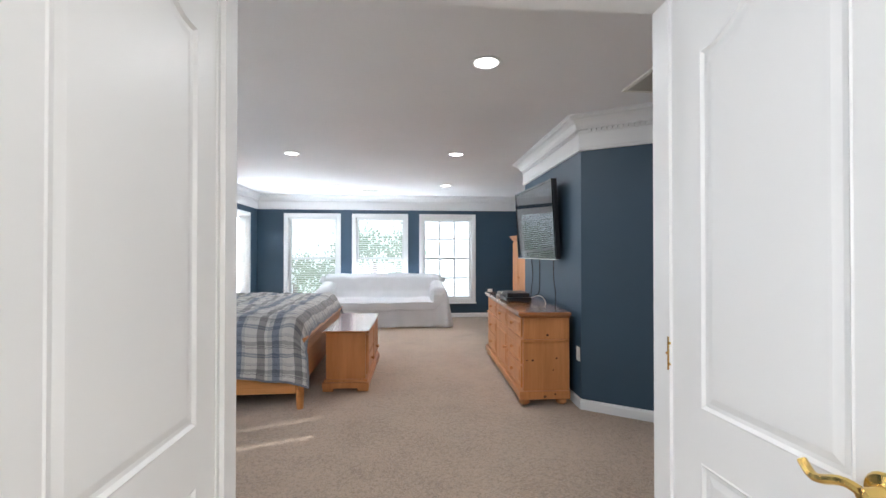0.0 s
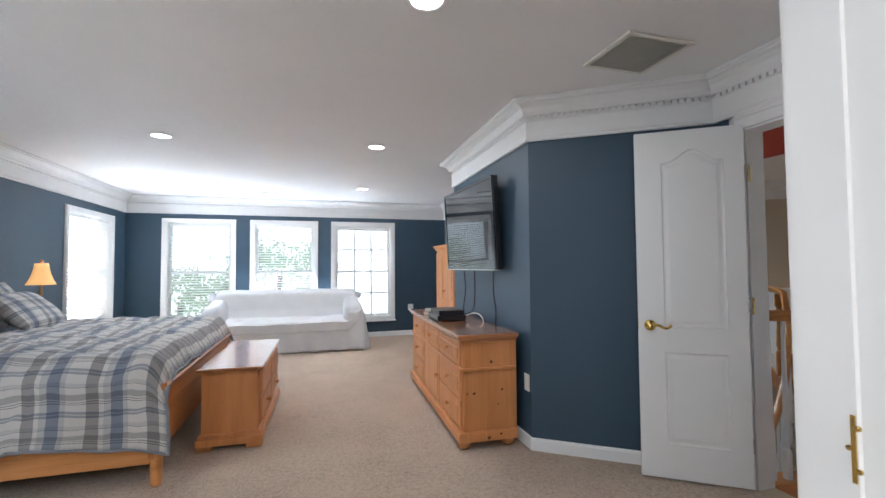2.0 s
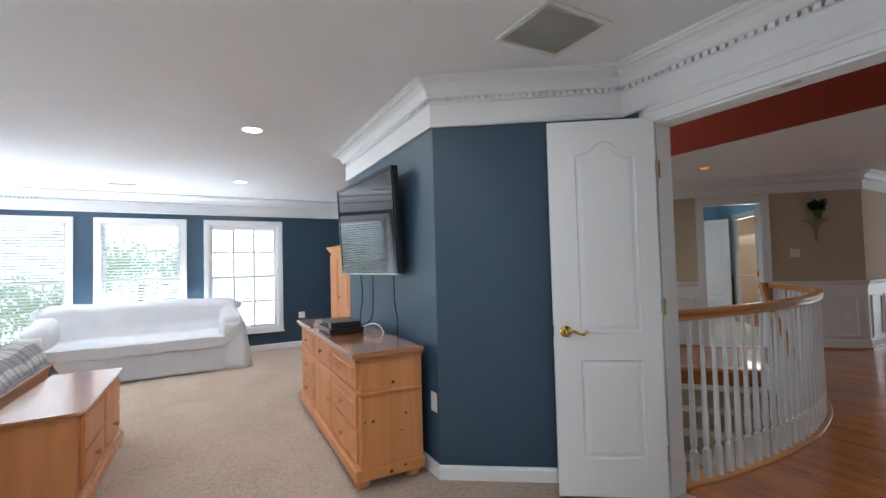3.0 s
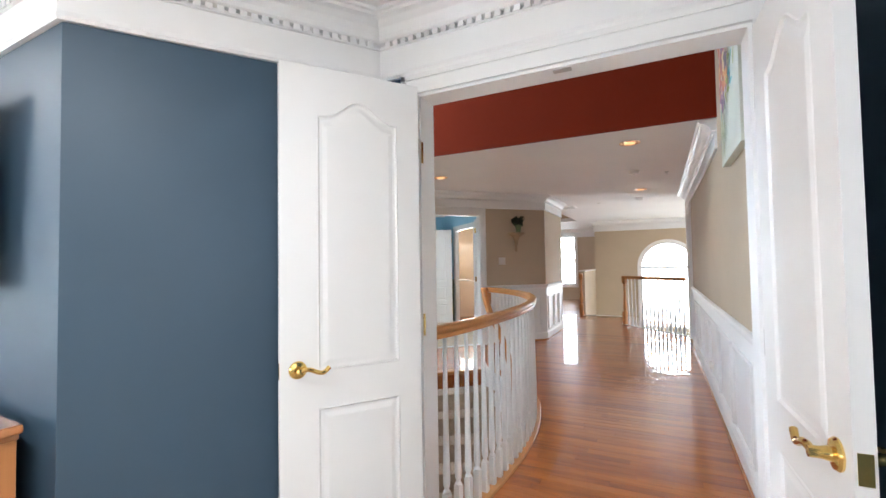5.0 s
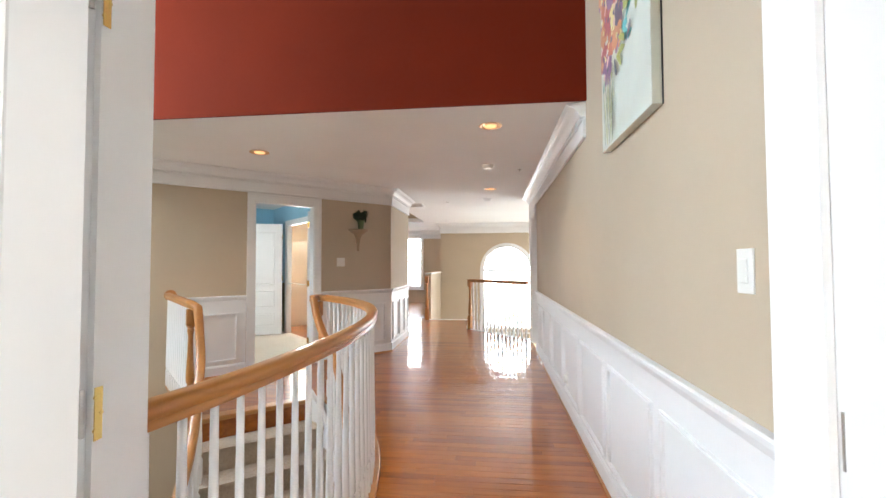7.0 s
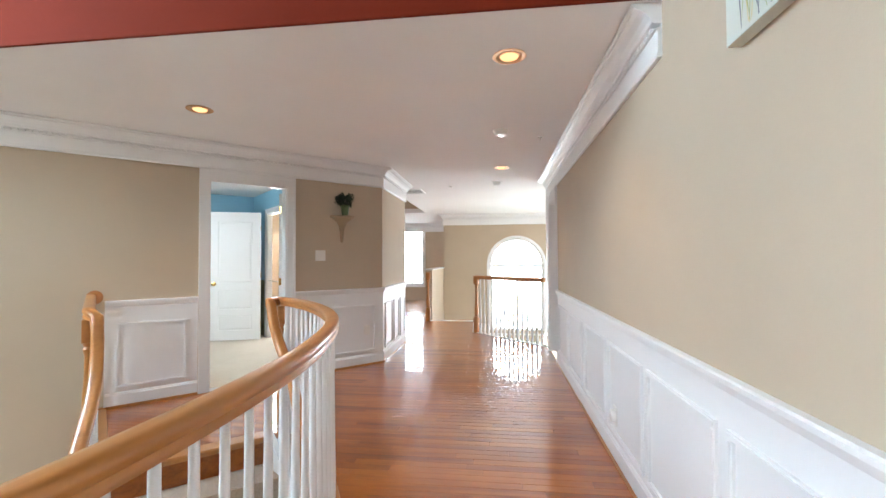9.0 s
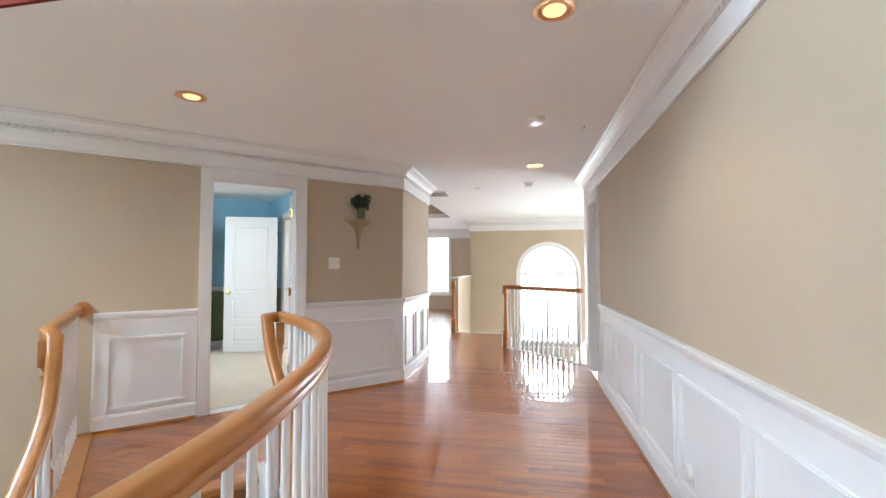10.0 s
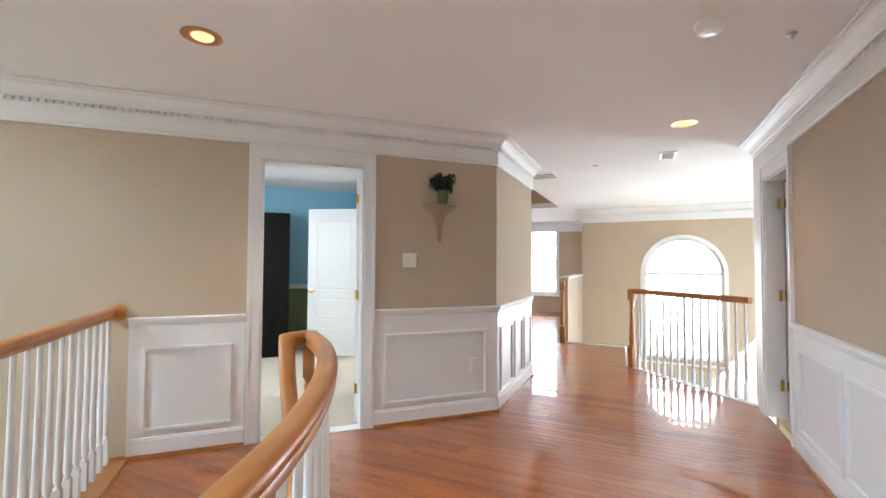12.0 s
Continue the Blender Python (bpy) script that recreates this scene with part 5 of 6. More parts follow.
def plaid():
    """Woven blue, grey and cream plaid, laid out in metres of cloth."""
    m, nt, b = nodes_of("blue_grey_plaid", 0.92, spec=0.15)
    uv = nt.nodes.new("ShaderNodeUVMap")
    sep = nt.nodes.new("ShaderNodeSeparateXYZ")
    nt.links.new(uv.outputs[0], sep.inputs[0])

    def bands(socket, period, stops):
        d = nt.nodes.new("ShaderNodeMath")
        d.operation = 'DIVIDE'
        nt.links.new(socket, d.inputs[0])
        d.inputs[1].default_value = period
        f = nt.nodes.new("ShaderNodeMath")
        f.operation = 'FRACT'
        nt.links.new(d.outputs[0], f.inputs[0])
        r = nt.nodes.new("ShaderNodeValToRGB")
        r.color_ramp.interpolation = 'CONSTANT'
        while len(r.color_ramp.elements) < len(stops):
            r.color_ramp.elements.new(0.5)
        for e, (p, c) in zip(r.color_ramp.elements, stops):
            e.position, e.color = p, (*c, 1)
        nt.links.new(f.outputs[0], r.inputs[0])
        return r.outputs[0]
    cream, grey, blue, dark, pale = (0.64, 0.625, 0.605), (0.25, 0.245, 0.245), (0.155, 0.185, 0.25), (0.09, 0.09, 0.105), (0.45, 0.455, 0.47)
    A = bands(sep.outputs[0], 0.29, [(0.0, cream), (0.16, grey), (0.36, cream), (0.44, pale), (0.56, blue), (0.76, pale), (0.84, cream)])
    B = bands(sep.outputs[1], 0.235, [(0.0, cream), (0.10, blue), (0.15, pale), (0.18, blue), (0.24, cream), (0.42, dark), (0.44, cream), (0.47, dark), (0.49, cream), (0.52, grey), (0.66, cream), (0.80, dark), (0.81, pale), (0.90, cream)])
    mx = nt.nodes.new("ShaderNodeMix")
    mx.data_type = 'RGBA'
    mx.blend_type = 'MULTIPLY'
    mx.inputs[0].default_value = 0.85
    nt.links.new(A, mx.inputs[6])
    nt.links.new(B, mx.inputs[7])
    g = nt.nodes.new("ShaderNodeGamma")
    g.inputs[1].default_value = 0.72
    nt.links.new(mx.outputs[2], g.inputs[0])
    nt.links.new(g.outputs[0], b.inputs["Base Color"])
    n = add(nt, "ShaderNodeTexNoise", Scale=13.0, Detail=7.0, Roughness=0.6, Distortion=1.4)
    nt.links.new(coords(nt), n.inputs["Vector"])
    bump(nt, b, n.outputs[0], 0.55, 0.03)
    b.inputs["Sheen Weight"].default_value = 0.2
    return m


M_PLAID = plaid()
M_SLIP = cloth("white_slipcover", (0.66, 0.66, 0.67))
M_SHEET = cloth("dark_sheet", (0.02, 0.022, 0.03))
M_HEM = cloth("grey_hem_cloth", (0.22, 0.23, 0.26))


def grid_mesh(fn, nu, nv, thick=None):
    """A cloth sheet from fn(u, v) -> place, cloth coordinates."""
    bm = bmesh.new()
    uvl = bm.loops.layers.uv.new("UVMap")
    P, T = {}, {}
    for i in range(nu + 1):
        for j in range(nv + 1):
            p, t = fn(i / nu, j / nv)
            P[i, j], T[i, j] = bm.verts.new(p), t
    for i in range(nu):
        for j in range(nv):
            ks = ((i, j), (i + 1, j), (i + 1, j + 1), (i, j + 1))
            f = bm.faces.new([P[k] for k in ks])
            for lp, k in zip(f.loops, ks):
                lp[uvl].uv = T[k]
            f.smooth = True
    return bm


def bed():
    top = tagged(empty("bed", -0.62, 3.0, 0), "honey pine king bed with sleigh footboard", "bed")
    Y0, Y1, XH, XF = 3.05, 5.05, -2.55, -0.62

    def bp(name, bm, mat, label=""):
        return spart(name, bm, mat, top, label)
    # footboard: a slightly flared panel with a rolled top
    bm = bmesh.new()
    prof = [(0.0, 0.17), (0.0, 0.30), (0.012, 0.45), (0.04, 0.56), (0.065, 0.60), (0.088, 0.605), (0.095, 0.59), (0.082, 0.575), (0.062, 0.54), (0.038, 0.44), (0.028, 0.30), (0.028, 0.17)]
    rows = [[bm.verts.new((XF - 0.02 + px, y, pz)) for px, pz in prof] for y in (Y0 - 0.08, Y1 + 0.08)]
    for j in range(len(prof)):
        bm.faces.new((rows[0][j], rows[1][j], rows[1][(j + 1) % len(prof)], rows[0][(j + 1) % len(prof)]))
    bm.faces.new(rows[0][::-1])
    bm.faces.new(rows[1])
    bp("footboard", bm, wood("honey_pine_long", (0.36, 0.13, 0.035), (0.58, 0.25, 0.08), "y", 0.35, 0.9, True), "curved pine footboard")
    for y in (Y0 - 0.03, Y1 + 0.03):
        bp("side_rail", boxed(XH, XF - 0.02, y - 0.016, y + 0.016, 0.13, 0.30, bev=0.004), M_PINERAIL)
    for x in (XF + 0.01, XH + 0.05):
        for y in (Y0 - 0.03, Y1 + 0.03):
            bm = bmesh.new()
            lathe(bm, [(0.026, 0.0), (0.03, 0.02), (0.033, 0.12), (0.034, 0.30)], 12, (x, y, 0))
            smooth(bp("leg", bm, M_PINERAIL))
    # arched headboard with two curved rails
    bm = bmesh.new()
    ym = (Y0 + Y1) / 2
    for k, (rz, zb) in enumerate(((0.20, 1.08), (0.17, 1.02), (0.14, 0.96))):
        pts = [(XH - 0.02, ym + 1.02 * math.cos(math.pi * i / 30), zb + rz * math.sin(math.pi * i / 30)) for i in range(31)]
        tube(bm, pts, 0.022)
    smooth(bp("headboard_rail", bm, M_WICKER, "arched woven grey-brown headboard rails"))
    bp("headboard", boxed(XH - 0.03, XH, Y0 - 0.06, Y1 + 0.06, 0.2, 1.0, bev=0.008), M_WICKER)
    for y in (Y0 - 0.03, Y1 + 0.03):
        bp("post", boxed(XH - 0.045, XH + 0.015, y - 0.03, y + 0.03, 0.0, 1.1, bev=0.008), M_WICKER)
    mat = tagged(smooth(part("mattress", puff(XH + 0.02, XF - 0.05, Y0 + 0.02, Y1 - 0.02, 0.285, 0.60, 0.06, 6, 0.0), M_SHEET)), "dark covered mattress under the plaid duvet", "mattress")
    # duvet
    XA, XB, ZT = -2.05, XF + 0.068, 0.785
    drop = 0.515

    def cover(u, v):
        # v runs across: up one side, over the top, down the other
        W = Y1 - Y0 + 0.12
        tot = W + 2 * drop
        s = v * tot
        x = XA + (XB - XA) * u
        r = 0.10
        bulge = 0.02 * math.sin(x * 5.0) * 1
        if s < drop:
            y, z = Y0 - 0.06, ZT - drop + s
        elif s > tot - drop:
            y, z = Y1 + 0.06, ZT - (s - (tot - drop))
        else:
            y, z = Y0 - 0.06 + (s - drop), ZT
        e = min(s - drop, tot - drop - s)
        if -0.14 < e < 0.14:
            k = (e + 0.14) / 0.28
            rad = 0.11
            ang = k * math.pi / 2
            cyy, czz = (rad * (1 - math.cos(ang))), rad * (1 - math.sin(ang))
            sgn = 1 if s < tot / 2 else -1
            edge = Y0 - 0.06 if sgn > 0 else Y1 + 0.06
            y, z = edge + sgn * cyy * 1.25, ZT - czz * 1.25
        # foot end rolls over
        fe = (XB - x)
        if fe < 0.17 and z > ZT - 0.3:
            q = 1 - fe / 0.17
            z -= 0.165 * q ** 2.6 * min(1.0, (z - ZT + 0.3) / 0.2)
        hang = max(0.0, min(1.0, (drop - s) / drop)) if s < tot / 2 else max(0.0, min(1.0, (s - tot + drop) / drop))
        sgn = -1 if s < tot / 2 else 1
        nz = noise.noise(Vector((x * 3.0, y * 3.0, z * 3.0)))
        n2 = noise.noise(Vector((x * 9.0, y * 7.0, z * 4.0 + 5)))
        n3 = noise.noise(Vector((x * 16.0 + 3 * nz, y * 26.0, z * 12.0)))
        z += 0.030 * nz + 0.014 * n2 + 0.013 * n3 + 0.010 * math.sin(x * 17 + 2 * nz) * math.sin(s * 15) * (1 - hang)
        y += sgn * (0.045 * min(1.0, hang * 4) + hang * 0.018) + sgn * hang * (0.020 * math.sin(x * 11 + 1.3 * math.sin(x * 5)) + 0.014 * n2 + 0.016 * n3)
        x += 0.012 * noise.noise(Vector((y * 4, z * 5, x * 2))) + min(1.0, hang * 2.5) * 0.02 * u ** 6
        z -= 0.05 * hang * u ** 6
        if hang > 0.85:
            z += 0.015 * math.sin(x * 4.0)
        return (x, y, z), (u * (XB - XA) + 0.10, s + 0.06)
    bm = grid_mesh(cover, 80, 120)
    duvet = tagged(smooth(part("duvet", bm, M_PLAID), 3.1), "puffy blue, grey and cream plaid duvet draped over bed", "duvet")
    md = duvet.modifiers.new("thick", 'SOLIDIFY')
    md.thickness, md.offset = 0.02, -1
    hem = [cover(0.0, 0.0)[0]] + [cover(k / 80, 0.0)[0] for k in range(1, 81)] + [cover(1.0, k / 120)[0] for k in range(1, 121)] + [cover(1 - k / 80, 1.0)[0] for k in range(1, 81)]
    bm = bmesh.new()
    tube(bm, hem, 0.009, 6)
    smooth(part("piping", bm, M_HEM, duvet, "pale corded hem"))

    def pillow(x, y, z, turn, lean, w=0.66, d=0.46, h=0.17, label="plaid pillow leaning on the headboard"):
        bm = bmesh.new()
        uvl = bm.loops.layers.uv.new("UVMap")
        n = 16
        for sgn in (1, -1):
            P = {}
            for i in range(n + 1):
                for j in range(n + 1):
                    a, b2 = i / n * 2 - 1, j / n * 2 - 1
                    t = max(0, (1 - a * a)) ** 0.42 * max(0, (1 - b2 * b2)) ** 0.42
                    c = 1 - 0.07 * (a * a) * (b2 * b2)
                    p = Vector((a * w / 2 * (0.95 + 0.05 * b2 * b2), b2 * d / 2 * (0.95 + 0.05 * a * a), sgn * t * h / 2))
                    p.z += 0.012 * noise.noise(p * 7 + Vector((x * 9, y * 5, sgn))) * t
                    P[i, j] = bm.verts.new(p * c)
            for i in range(n):
                for j in range(n):
                    ks = ((i, j), (i + 1, j), (i + 1, j + 1), (i, j + 1))
                    f = bm.faces.new([P[k] for k in (ks if sgn > 0 else ks[::-1])])
                    for lp, k in zip(f.loops, ks if sgn > 0 else ks[::-1]):
                        lp[uvl].uv = (k[0] / n * w * 1.0 + 0.05, k[1] / n * d + 0.1)
                    f.smooth = True
        bmesh.ops.remove_doubles(bm, verts=bm.verts[:], dist=0.0008)
        ob = part("pillow", bm, M_PLAID)
        ob.matrix_basis = pose(x, y, z, 0, 0, turn) @ pose(0, 0, 0, lean, 0, 0)
        return tagged(ob, label, "pillow", "pillows on the bed")
    for y in (3.38, 4.05, 4.72):
        pillow(-2.36, y, 0.97, 90, 62)
    pillow(-2.12, 3.42, 0.92, 92, 40, label="plaid pillow propped in front of another")
    pillow(-2.10, 4.68, 0.92, 88, 42, label="plaid pillow propped in front of another")
    bm = puff(-2.14, -2.06, 4.05, 4.35, 0.755, 0.86, 0.03, 5, 0.006)
    tagged(smooth(part("cushion", bm, M_SHEET)), "small dark cushion between the plaid pillows", "cushion")


M_PINERAIL = wood("honey_pine_rail", (0.50, 0.20, 0.055), (0.72, 0.34, 0.12), "x", 0.35, 0.9, True)
M_WICKER = wood("grey_brown_rattan", (0.07, 0.05, 0.035), (0.20, 0.16, 0.12), "y", 0.6, 3.0)


def sofa():
    top = tagged(empty("sofa", -0.1, 6.85, 0), "long sofa under a loose white slipcover", "sofa")
    X0, X1, Yf, Yb = -1.28, 1.03, 6.86, 7.80

    def sp(name, bm, label=""):
        return smooth(spart(name, bm, M_SLIP, top, label), 1.2)
    sp("seat", puff(X0 + 0.20, X1 - 0.20, Yf, Yb - 0.2, 0.26, 0.47, 0.07, 14, 0.014, 1.0, 2.2, 0.02))
    sp("backrest", puff(X0 + 0.10, X1 - 0.10, Yb - 0.34, Yb, 0.30, 0.89, 0.12, 14, 0.016, 2.0, 2.4))
    for x0, x1, sd in ((X0, X0 + 0.31, 3.0), (X1 - 0.31, X1, 4.0)):
        bm = puff(x0 + 0.015, x1 - 0.015, Yf + 0.015, Yb - 0.04, 0.20, 0.70, 0.10, 14, 0.02, sd, 3.4)
        for v in bm.verts:
            if v.co.z > 0.5:
                v.co.z += 0.13 * (v.co.y - Yf) / (Yb - Yf) * (v.co.z - 0.5) / 0.2
        sp("arm", bm)
        c = x0 + 0.05 if sd == 3.0 else x1 - 0.05
        sp("cover_tie", puff(c - 0.06, c + 0.06, Yb - 0.36, Yb - 0.22, 0.74, 0.86, 0.05, 8, 0.03, sd + 3, 9.0), "knotted corner of the slipcover")

    def skirt(u, v):
        s = u * ((X1 - X0) + 2 * 0.8)
        if s < 0.8:
            x, y = X0, Yf + 0.8 - s
            nx, ny = -1, 0
        elif s < 0.8 + X1 - X0:
            x, y = X0 + s - 0.8, Yf
            nx, ny = 0, -1
        else:
            x, y = X1, Yf + s - 0.8 - (X1 - X0)
            nx, ny = 1, 0
        z = 0.012 + 0.44 * v * (0.7 if abs(s - (0.8 + (X1 - X0) / 2)) < (X1 - X0) / 2 - 0.25 else 1.36)
        f = (1 - v)
        corner = math.exp(-((s - 0.8) / 0.12) ** 2) + math.exp(-((s - 0.8 - (X1 - X0)) / 0.12) ** 2)
        w = f * (0.012 * math.sin(s * 19) + 0.012 * noise.noise(Vector((s * 6, z * 3, 1)))) + f * 0.018 + corner * f * 0.075
        return (x + nx * w, y + ny * w, z), (s, z)
    ob = sp("skirt", grid_mesh(skirt, 150, 10), "loose white skirt with folds at the corners")
    md = ob.modifiers.new("thick", 'SOLIDIFY')
    md.thickness = 0.012

    def throw(u, v):
        x = X0 + 0.05 + (X1 - X0 - 0.1) * u
        p = [(Yb + 0.01, 0.55), (Yb - 0.02, 0.86), (Yb - 0.17, 0.915), (Yb - 0.33, 0.86), (Yb - 0.37, 0.60), (Yb - 0.42, 0.485), (Yf + 0.15, 0.485), (Yf - 0.012, 0.44), (Yf - 0.016, 0.30)]
        t = v * (len(p) - 1)
        i = min(int(t), len(p) - 2)
        y = p[i][0] + (p[i + 1][0] - p[i][0]) * (t - i)
        z = p[i][1] + (p[i + 1][1] - p[i][1]) * (t - i)
        n = noise.noise(Vector((x * 4, y * 4, z * 4)))
        side = abs(u * 2 - 1)
        lift = 0.0
        if side > 0.83 and 4 <= i <= 7:
            lift = 0.19 * (side - 0.83) / 0.17
        edge = -0.05 * max(0, side - 0.92) / 0.08 if i < 4 else 0
        return (x, y + 0.012 * n, z + 0.014 * n + lift + edge), (x, t)
    ob = sp("throw", grid_mesh(throw, 60, 48), "white cover tucked into the seat")
    md = ob.modifiers.new("thick", 'SOLIDIFY')
    md.thickness = 0.01


def television():
    top = tagged(empty("television", 1.65, 3.2, 1.25), "black flat television on a wall bracket reflecting windows", "television")
    a, b = Vector((1.66, 3.18)), Vector((1.625, 4.36))
    top.matrix_basis = pose(a.x, a.y, 1.25, 0, 0, wall_turn(a, b)) @ pose(0, 0, 0, -3, 0, 0)
    W, H = (b - a).length, 0.755
    bm = bmesh.new()
    box(bm, 0, W, -0.055, -0.008, 0, H, bev=0.006)
    box(bm, W * 0.2, W * 0.8, -0.085, -0.055, H * 0.2, H * 0.75, bev=0.006)
    part("housing", bm, M_BLACK, top)
    bm = bmesh.new()
    for x0, x1, z0, z1 in ((0, W, 0, 0.03), (0, W, H - 0.022, H), (0, 0.022, 0.03, H - 0.022), (W - 0.022, W, 0.03, H - 0.022)):
        box(bm, x0 + 0.001, x1 - 0.001, -0.008, 0.002, z0 + 0.0005, z1 - 0.0005)
    part("bezel", bm, M_BLACKGLOSS, top, "glossy black bezel")
    part("trim_strip", boxed(0.0, W, -0.03, 0.003, -0.008, 0.0), M_STEEL, top, "silver lower edge")
    part("screen", boxed(0.022, W - 0.022, -0.0079, -0.003, 0.03, H - 0.022), M_SCREEN, top, "dark reflective screen")
    bm = bmesh.new()
    box(bm, W * 0.42, W * 0.58, -0.14, -0.085, H * 0.35, H * 0.6)
    part("bracket", bm, M_BLACK, top, "black wall bracket")


M_BLACKGLOSS, _nt, _b = nodes_of("black_gloss", 0.08)
_b.inputs["Base Color"].default_value = (0.008, 0.008, 0.009, 1)
M_SCREEN, _nt, _b = nodes_of("dark_screen", 0.04)
_b.inputs["Base Color"].default_value = (0.012, 0.012, 0.014, 1)
_b.inputs["Specular IOR Level"].default_value = 0.35

M_KNOT = paint("dark_pine_knot", (0.085, 0.030, 0.012), 0.5, 0.4)


def knots(parent, spots, axis, at, sign):
    """Small dark knots, flush in the boards: (u, z, radius) on the plane axis = at."""
    for u, z, r in spots:
        bm = bmesh.new()
        vs = [(r * (1 + 0.2 * math.sin(3 * a + u * 50)) * math.cos(a), r * 0.8 * (1 + 0.15 * math.sin(2 * a + z * 40)) * math.sin(a)) for a in [2 * math.pi * k / 14 for k in range(14)]]
        for off in (0.0002, 0.0009):
            loop = [bm.verts.new((at + sign * off, u + p, z + q) if axis == "x" else (u + p, at + sign * off, z + q)) for p, q in vs]
            bm.faces.new(loop)
        part("knot", bm, M_KNOT, parent)


dr = dresser()
knots(dr, [(0.21, 0.60, 0.012), (0.13, 0.40, 0.009), (0.34, 0.385, 0.011), (0.39, 0.385, 0.007), (0.16, 0.30, 0.006)], "x", 0.02, -1)
knots(dr, [(0.15, 0.10, 0.009), (0.24, 0.08, 0.013)], "x", -0.005, -1)
chest()
armoire()
bed()
sofa()
television()


def set_top_box():
    top = tagged(empty("cable_box", 0, 0, 0), "black cable box stacked on the dresser", "cable box")
    top.matrix_basis = pose(1.45, 3.85, 0.801, 0, 0, 87.7)
    part("lower_box", boxed(-0.19, 0.19, -0.13, 0.13, 0.006, 0.045, bev=0.003), M_BLACK, top)
    part("upper_box", boxed(-0.16, 0.17, -0.12, 0.11, 0.046, 0.088, bev=0.003), M_BLACK, top)
    for x in (-0.16, 0.16):
        for y in (-0.1, 0.1):
            part("rubber_foot", boxed(x - 0.012, x + 0.012, y - 0.012, y + 0.012, 0, 0.0065), M_BLACK, top)
    part("display", boxed(-0.06, 0.06, 0.1101, 0.1115, 0.056, 0.076), M_SCREEN, top)
    r = tagged(empty("remote_dock", 0, 0, 0), "small silver telephone dock behind the black box", "phone dock")
    r.matrix_basis = pose(1.42, 4.22, 0.801, 0, 0, 70)
    bm = boxed(-0.05, 0.05, -0.09, 0.09, 0, 0.03, bev=0.008)
    part("base", bm, M_STEEL, r)
    part("handset", boxed(-0.025, 0.025, -0.08, 0.08, 0.03, 0.062, bev=0.012), M_STEEL, r)


set_top_box()


def cable(name, pts, r, mat, label):
    bm = bmesh.new()
    tube(bm, [Vector(p) for p in spline([Vector(p) for p in pts], 6)], r, 6)
    return tagged(smooth(part(name, bm, mat)), label, "cable")


cable("cable", [(1.70, 3.35, 1.27), (1.712, 3.37, 1.05), (1.715, 3.33, 0.9), (1.713, 3.36, 0.7)], 0.005, M_BLACK, "black cable hanging from the television")
cable("cable", [(1.70, 3.78, 1.27), (1.715, 3.82, 1.02), (1.72, 3.90, 0.86), (1.60, 3.92, 0.815)], 0.005, M_BLACK, "black cable hanging from the television")
cable("cable", [(1.70, 4.08, 1.27), (1.73, 4.12, 1.05), (1.735, 4.2, 0.86), (1.735, 4.2, 0.7)], 0.0045, M_BLACK, "black cable hanging from the television")
cable("cable", [(1.56, 3.72, 0.83), (1.63, 3.60, 0.87), (1.68, 3.55, 0.83), (1.70, 3.52, 0.7)], 0.005, M_PLATE, "white looped cable behind the black box")


def bedside():
    t = tagged(empty("nightstand", -2.56, 5.18, 0), "pine nightstand beside the bed", "nightstand")
    part("carcass", boxed(0.0, 0.42, 0.0, 0.46, 0.06, 0.62, bev=0.003), M_PINE, t)
    part("top", boxed(-0.005, 0.44, -0.015, 0.475, 0.62, 0.645, bev=0.005), M_PINETOP, t)
    for z0 in (0.10, 0.36):
        d = part("drawer", boxed(0.42, 0.436, 0.03, 0.43, z0, z0 + 0.23, bev=0.003), M_PINE, t)
        knob(d, 0.436, 0.23, z0 + 0.115, "x")
    for x in (0.05, 0.37):
        for y in (0.05, 0.41):
            bun_foot(t, x, y, 0.06, 0.03)
    la = tagged(empty("table_lamp", -2.32, 5.30, 0.645), "lit table lamp with bell shade and antique base", "lamp")
    bm = bmesh.new()
    lathe(bm, [(0.001, 0), (0.075, 0), (0.075, 0.012), (0.05, 0.03), (0.02, 0.05), (0.018, 0.10), (0.045, 0.16), (0.055, 0.22), (0.03, 0.30), (0.014, 0.36), (0.02, 0.40), (0.012, 0.43), (0.008, 0.56), (0.001, 0.56)], 20)
    smooth(part("base", bm, M_ANTIQUE, la, "mottled bronze turned base"))
    bm = bmesh.new()
    prof = [(0.118, 0.48), (0.096, 0.52), (0.074, 0.58), (0.06, 0.64), (0.055, 0.69)]
    rings = [[bm.verts.new((r * math.cos(2 * math.pi * k / 28) , r * math.sin(2 * math.pi * k / 28), z)) for k in range(28)] for r, z in prof]
    for a, b in zip(rings, rings[1:]):
        for k in range(28):
            bm.faces.new((a[k], a[(k + 1) % 28], b[(k + 1) % 28], b[k]))
    sh = smooth(part("shade", bm, M_SHADE, la, "glowing amber bell shade"))
    md = sh.modifiers.new("thick", 'SOLIDIFY')
    md.thickness = 0.003
    bm = bmesh.new()
    lathe(bm, [(0.001, 0.69), (0.012, 0.70), (0.015, 0.715), (0.006, 0.73), (0.001, 0.735)], 12)
    smooth(part("finial", bm, M_ANTIQUE, la))
    bl = bpy.data.lights.new("lamp_bulb", 'POINT')
    bl.energy, bl.color, bl.shadow_soft_size = 4.0, (1.0, 0.62, 0.30), 0.03
    bo = new("lamp_bulb", bl)
    bo.location = (-2.32, 5.30, 1.24)


M_ANTIQUE = metal("antique_bronze", (0.30, 0.20, 0.10), 0.4)
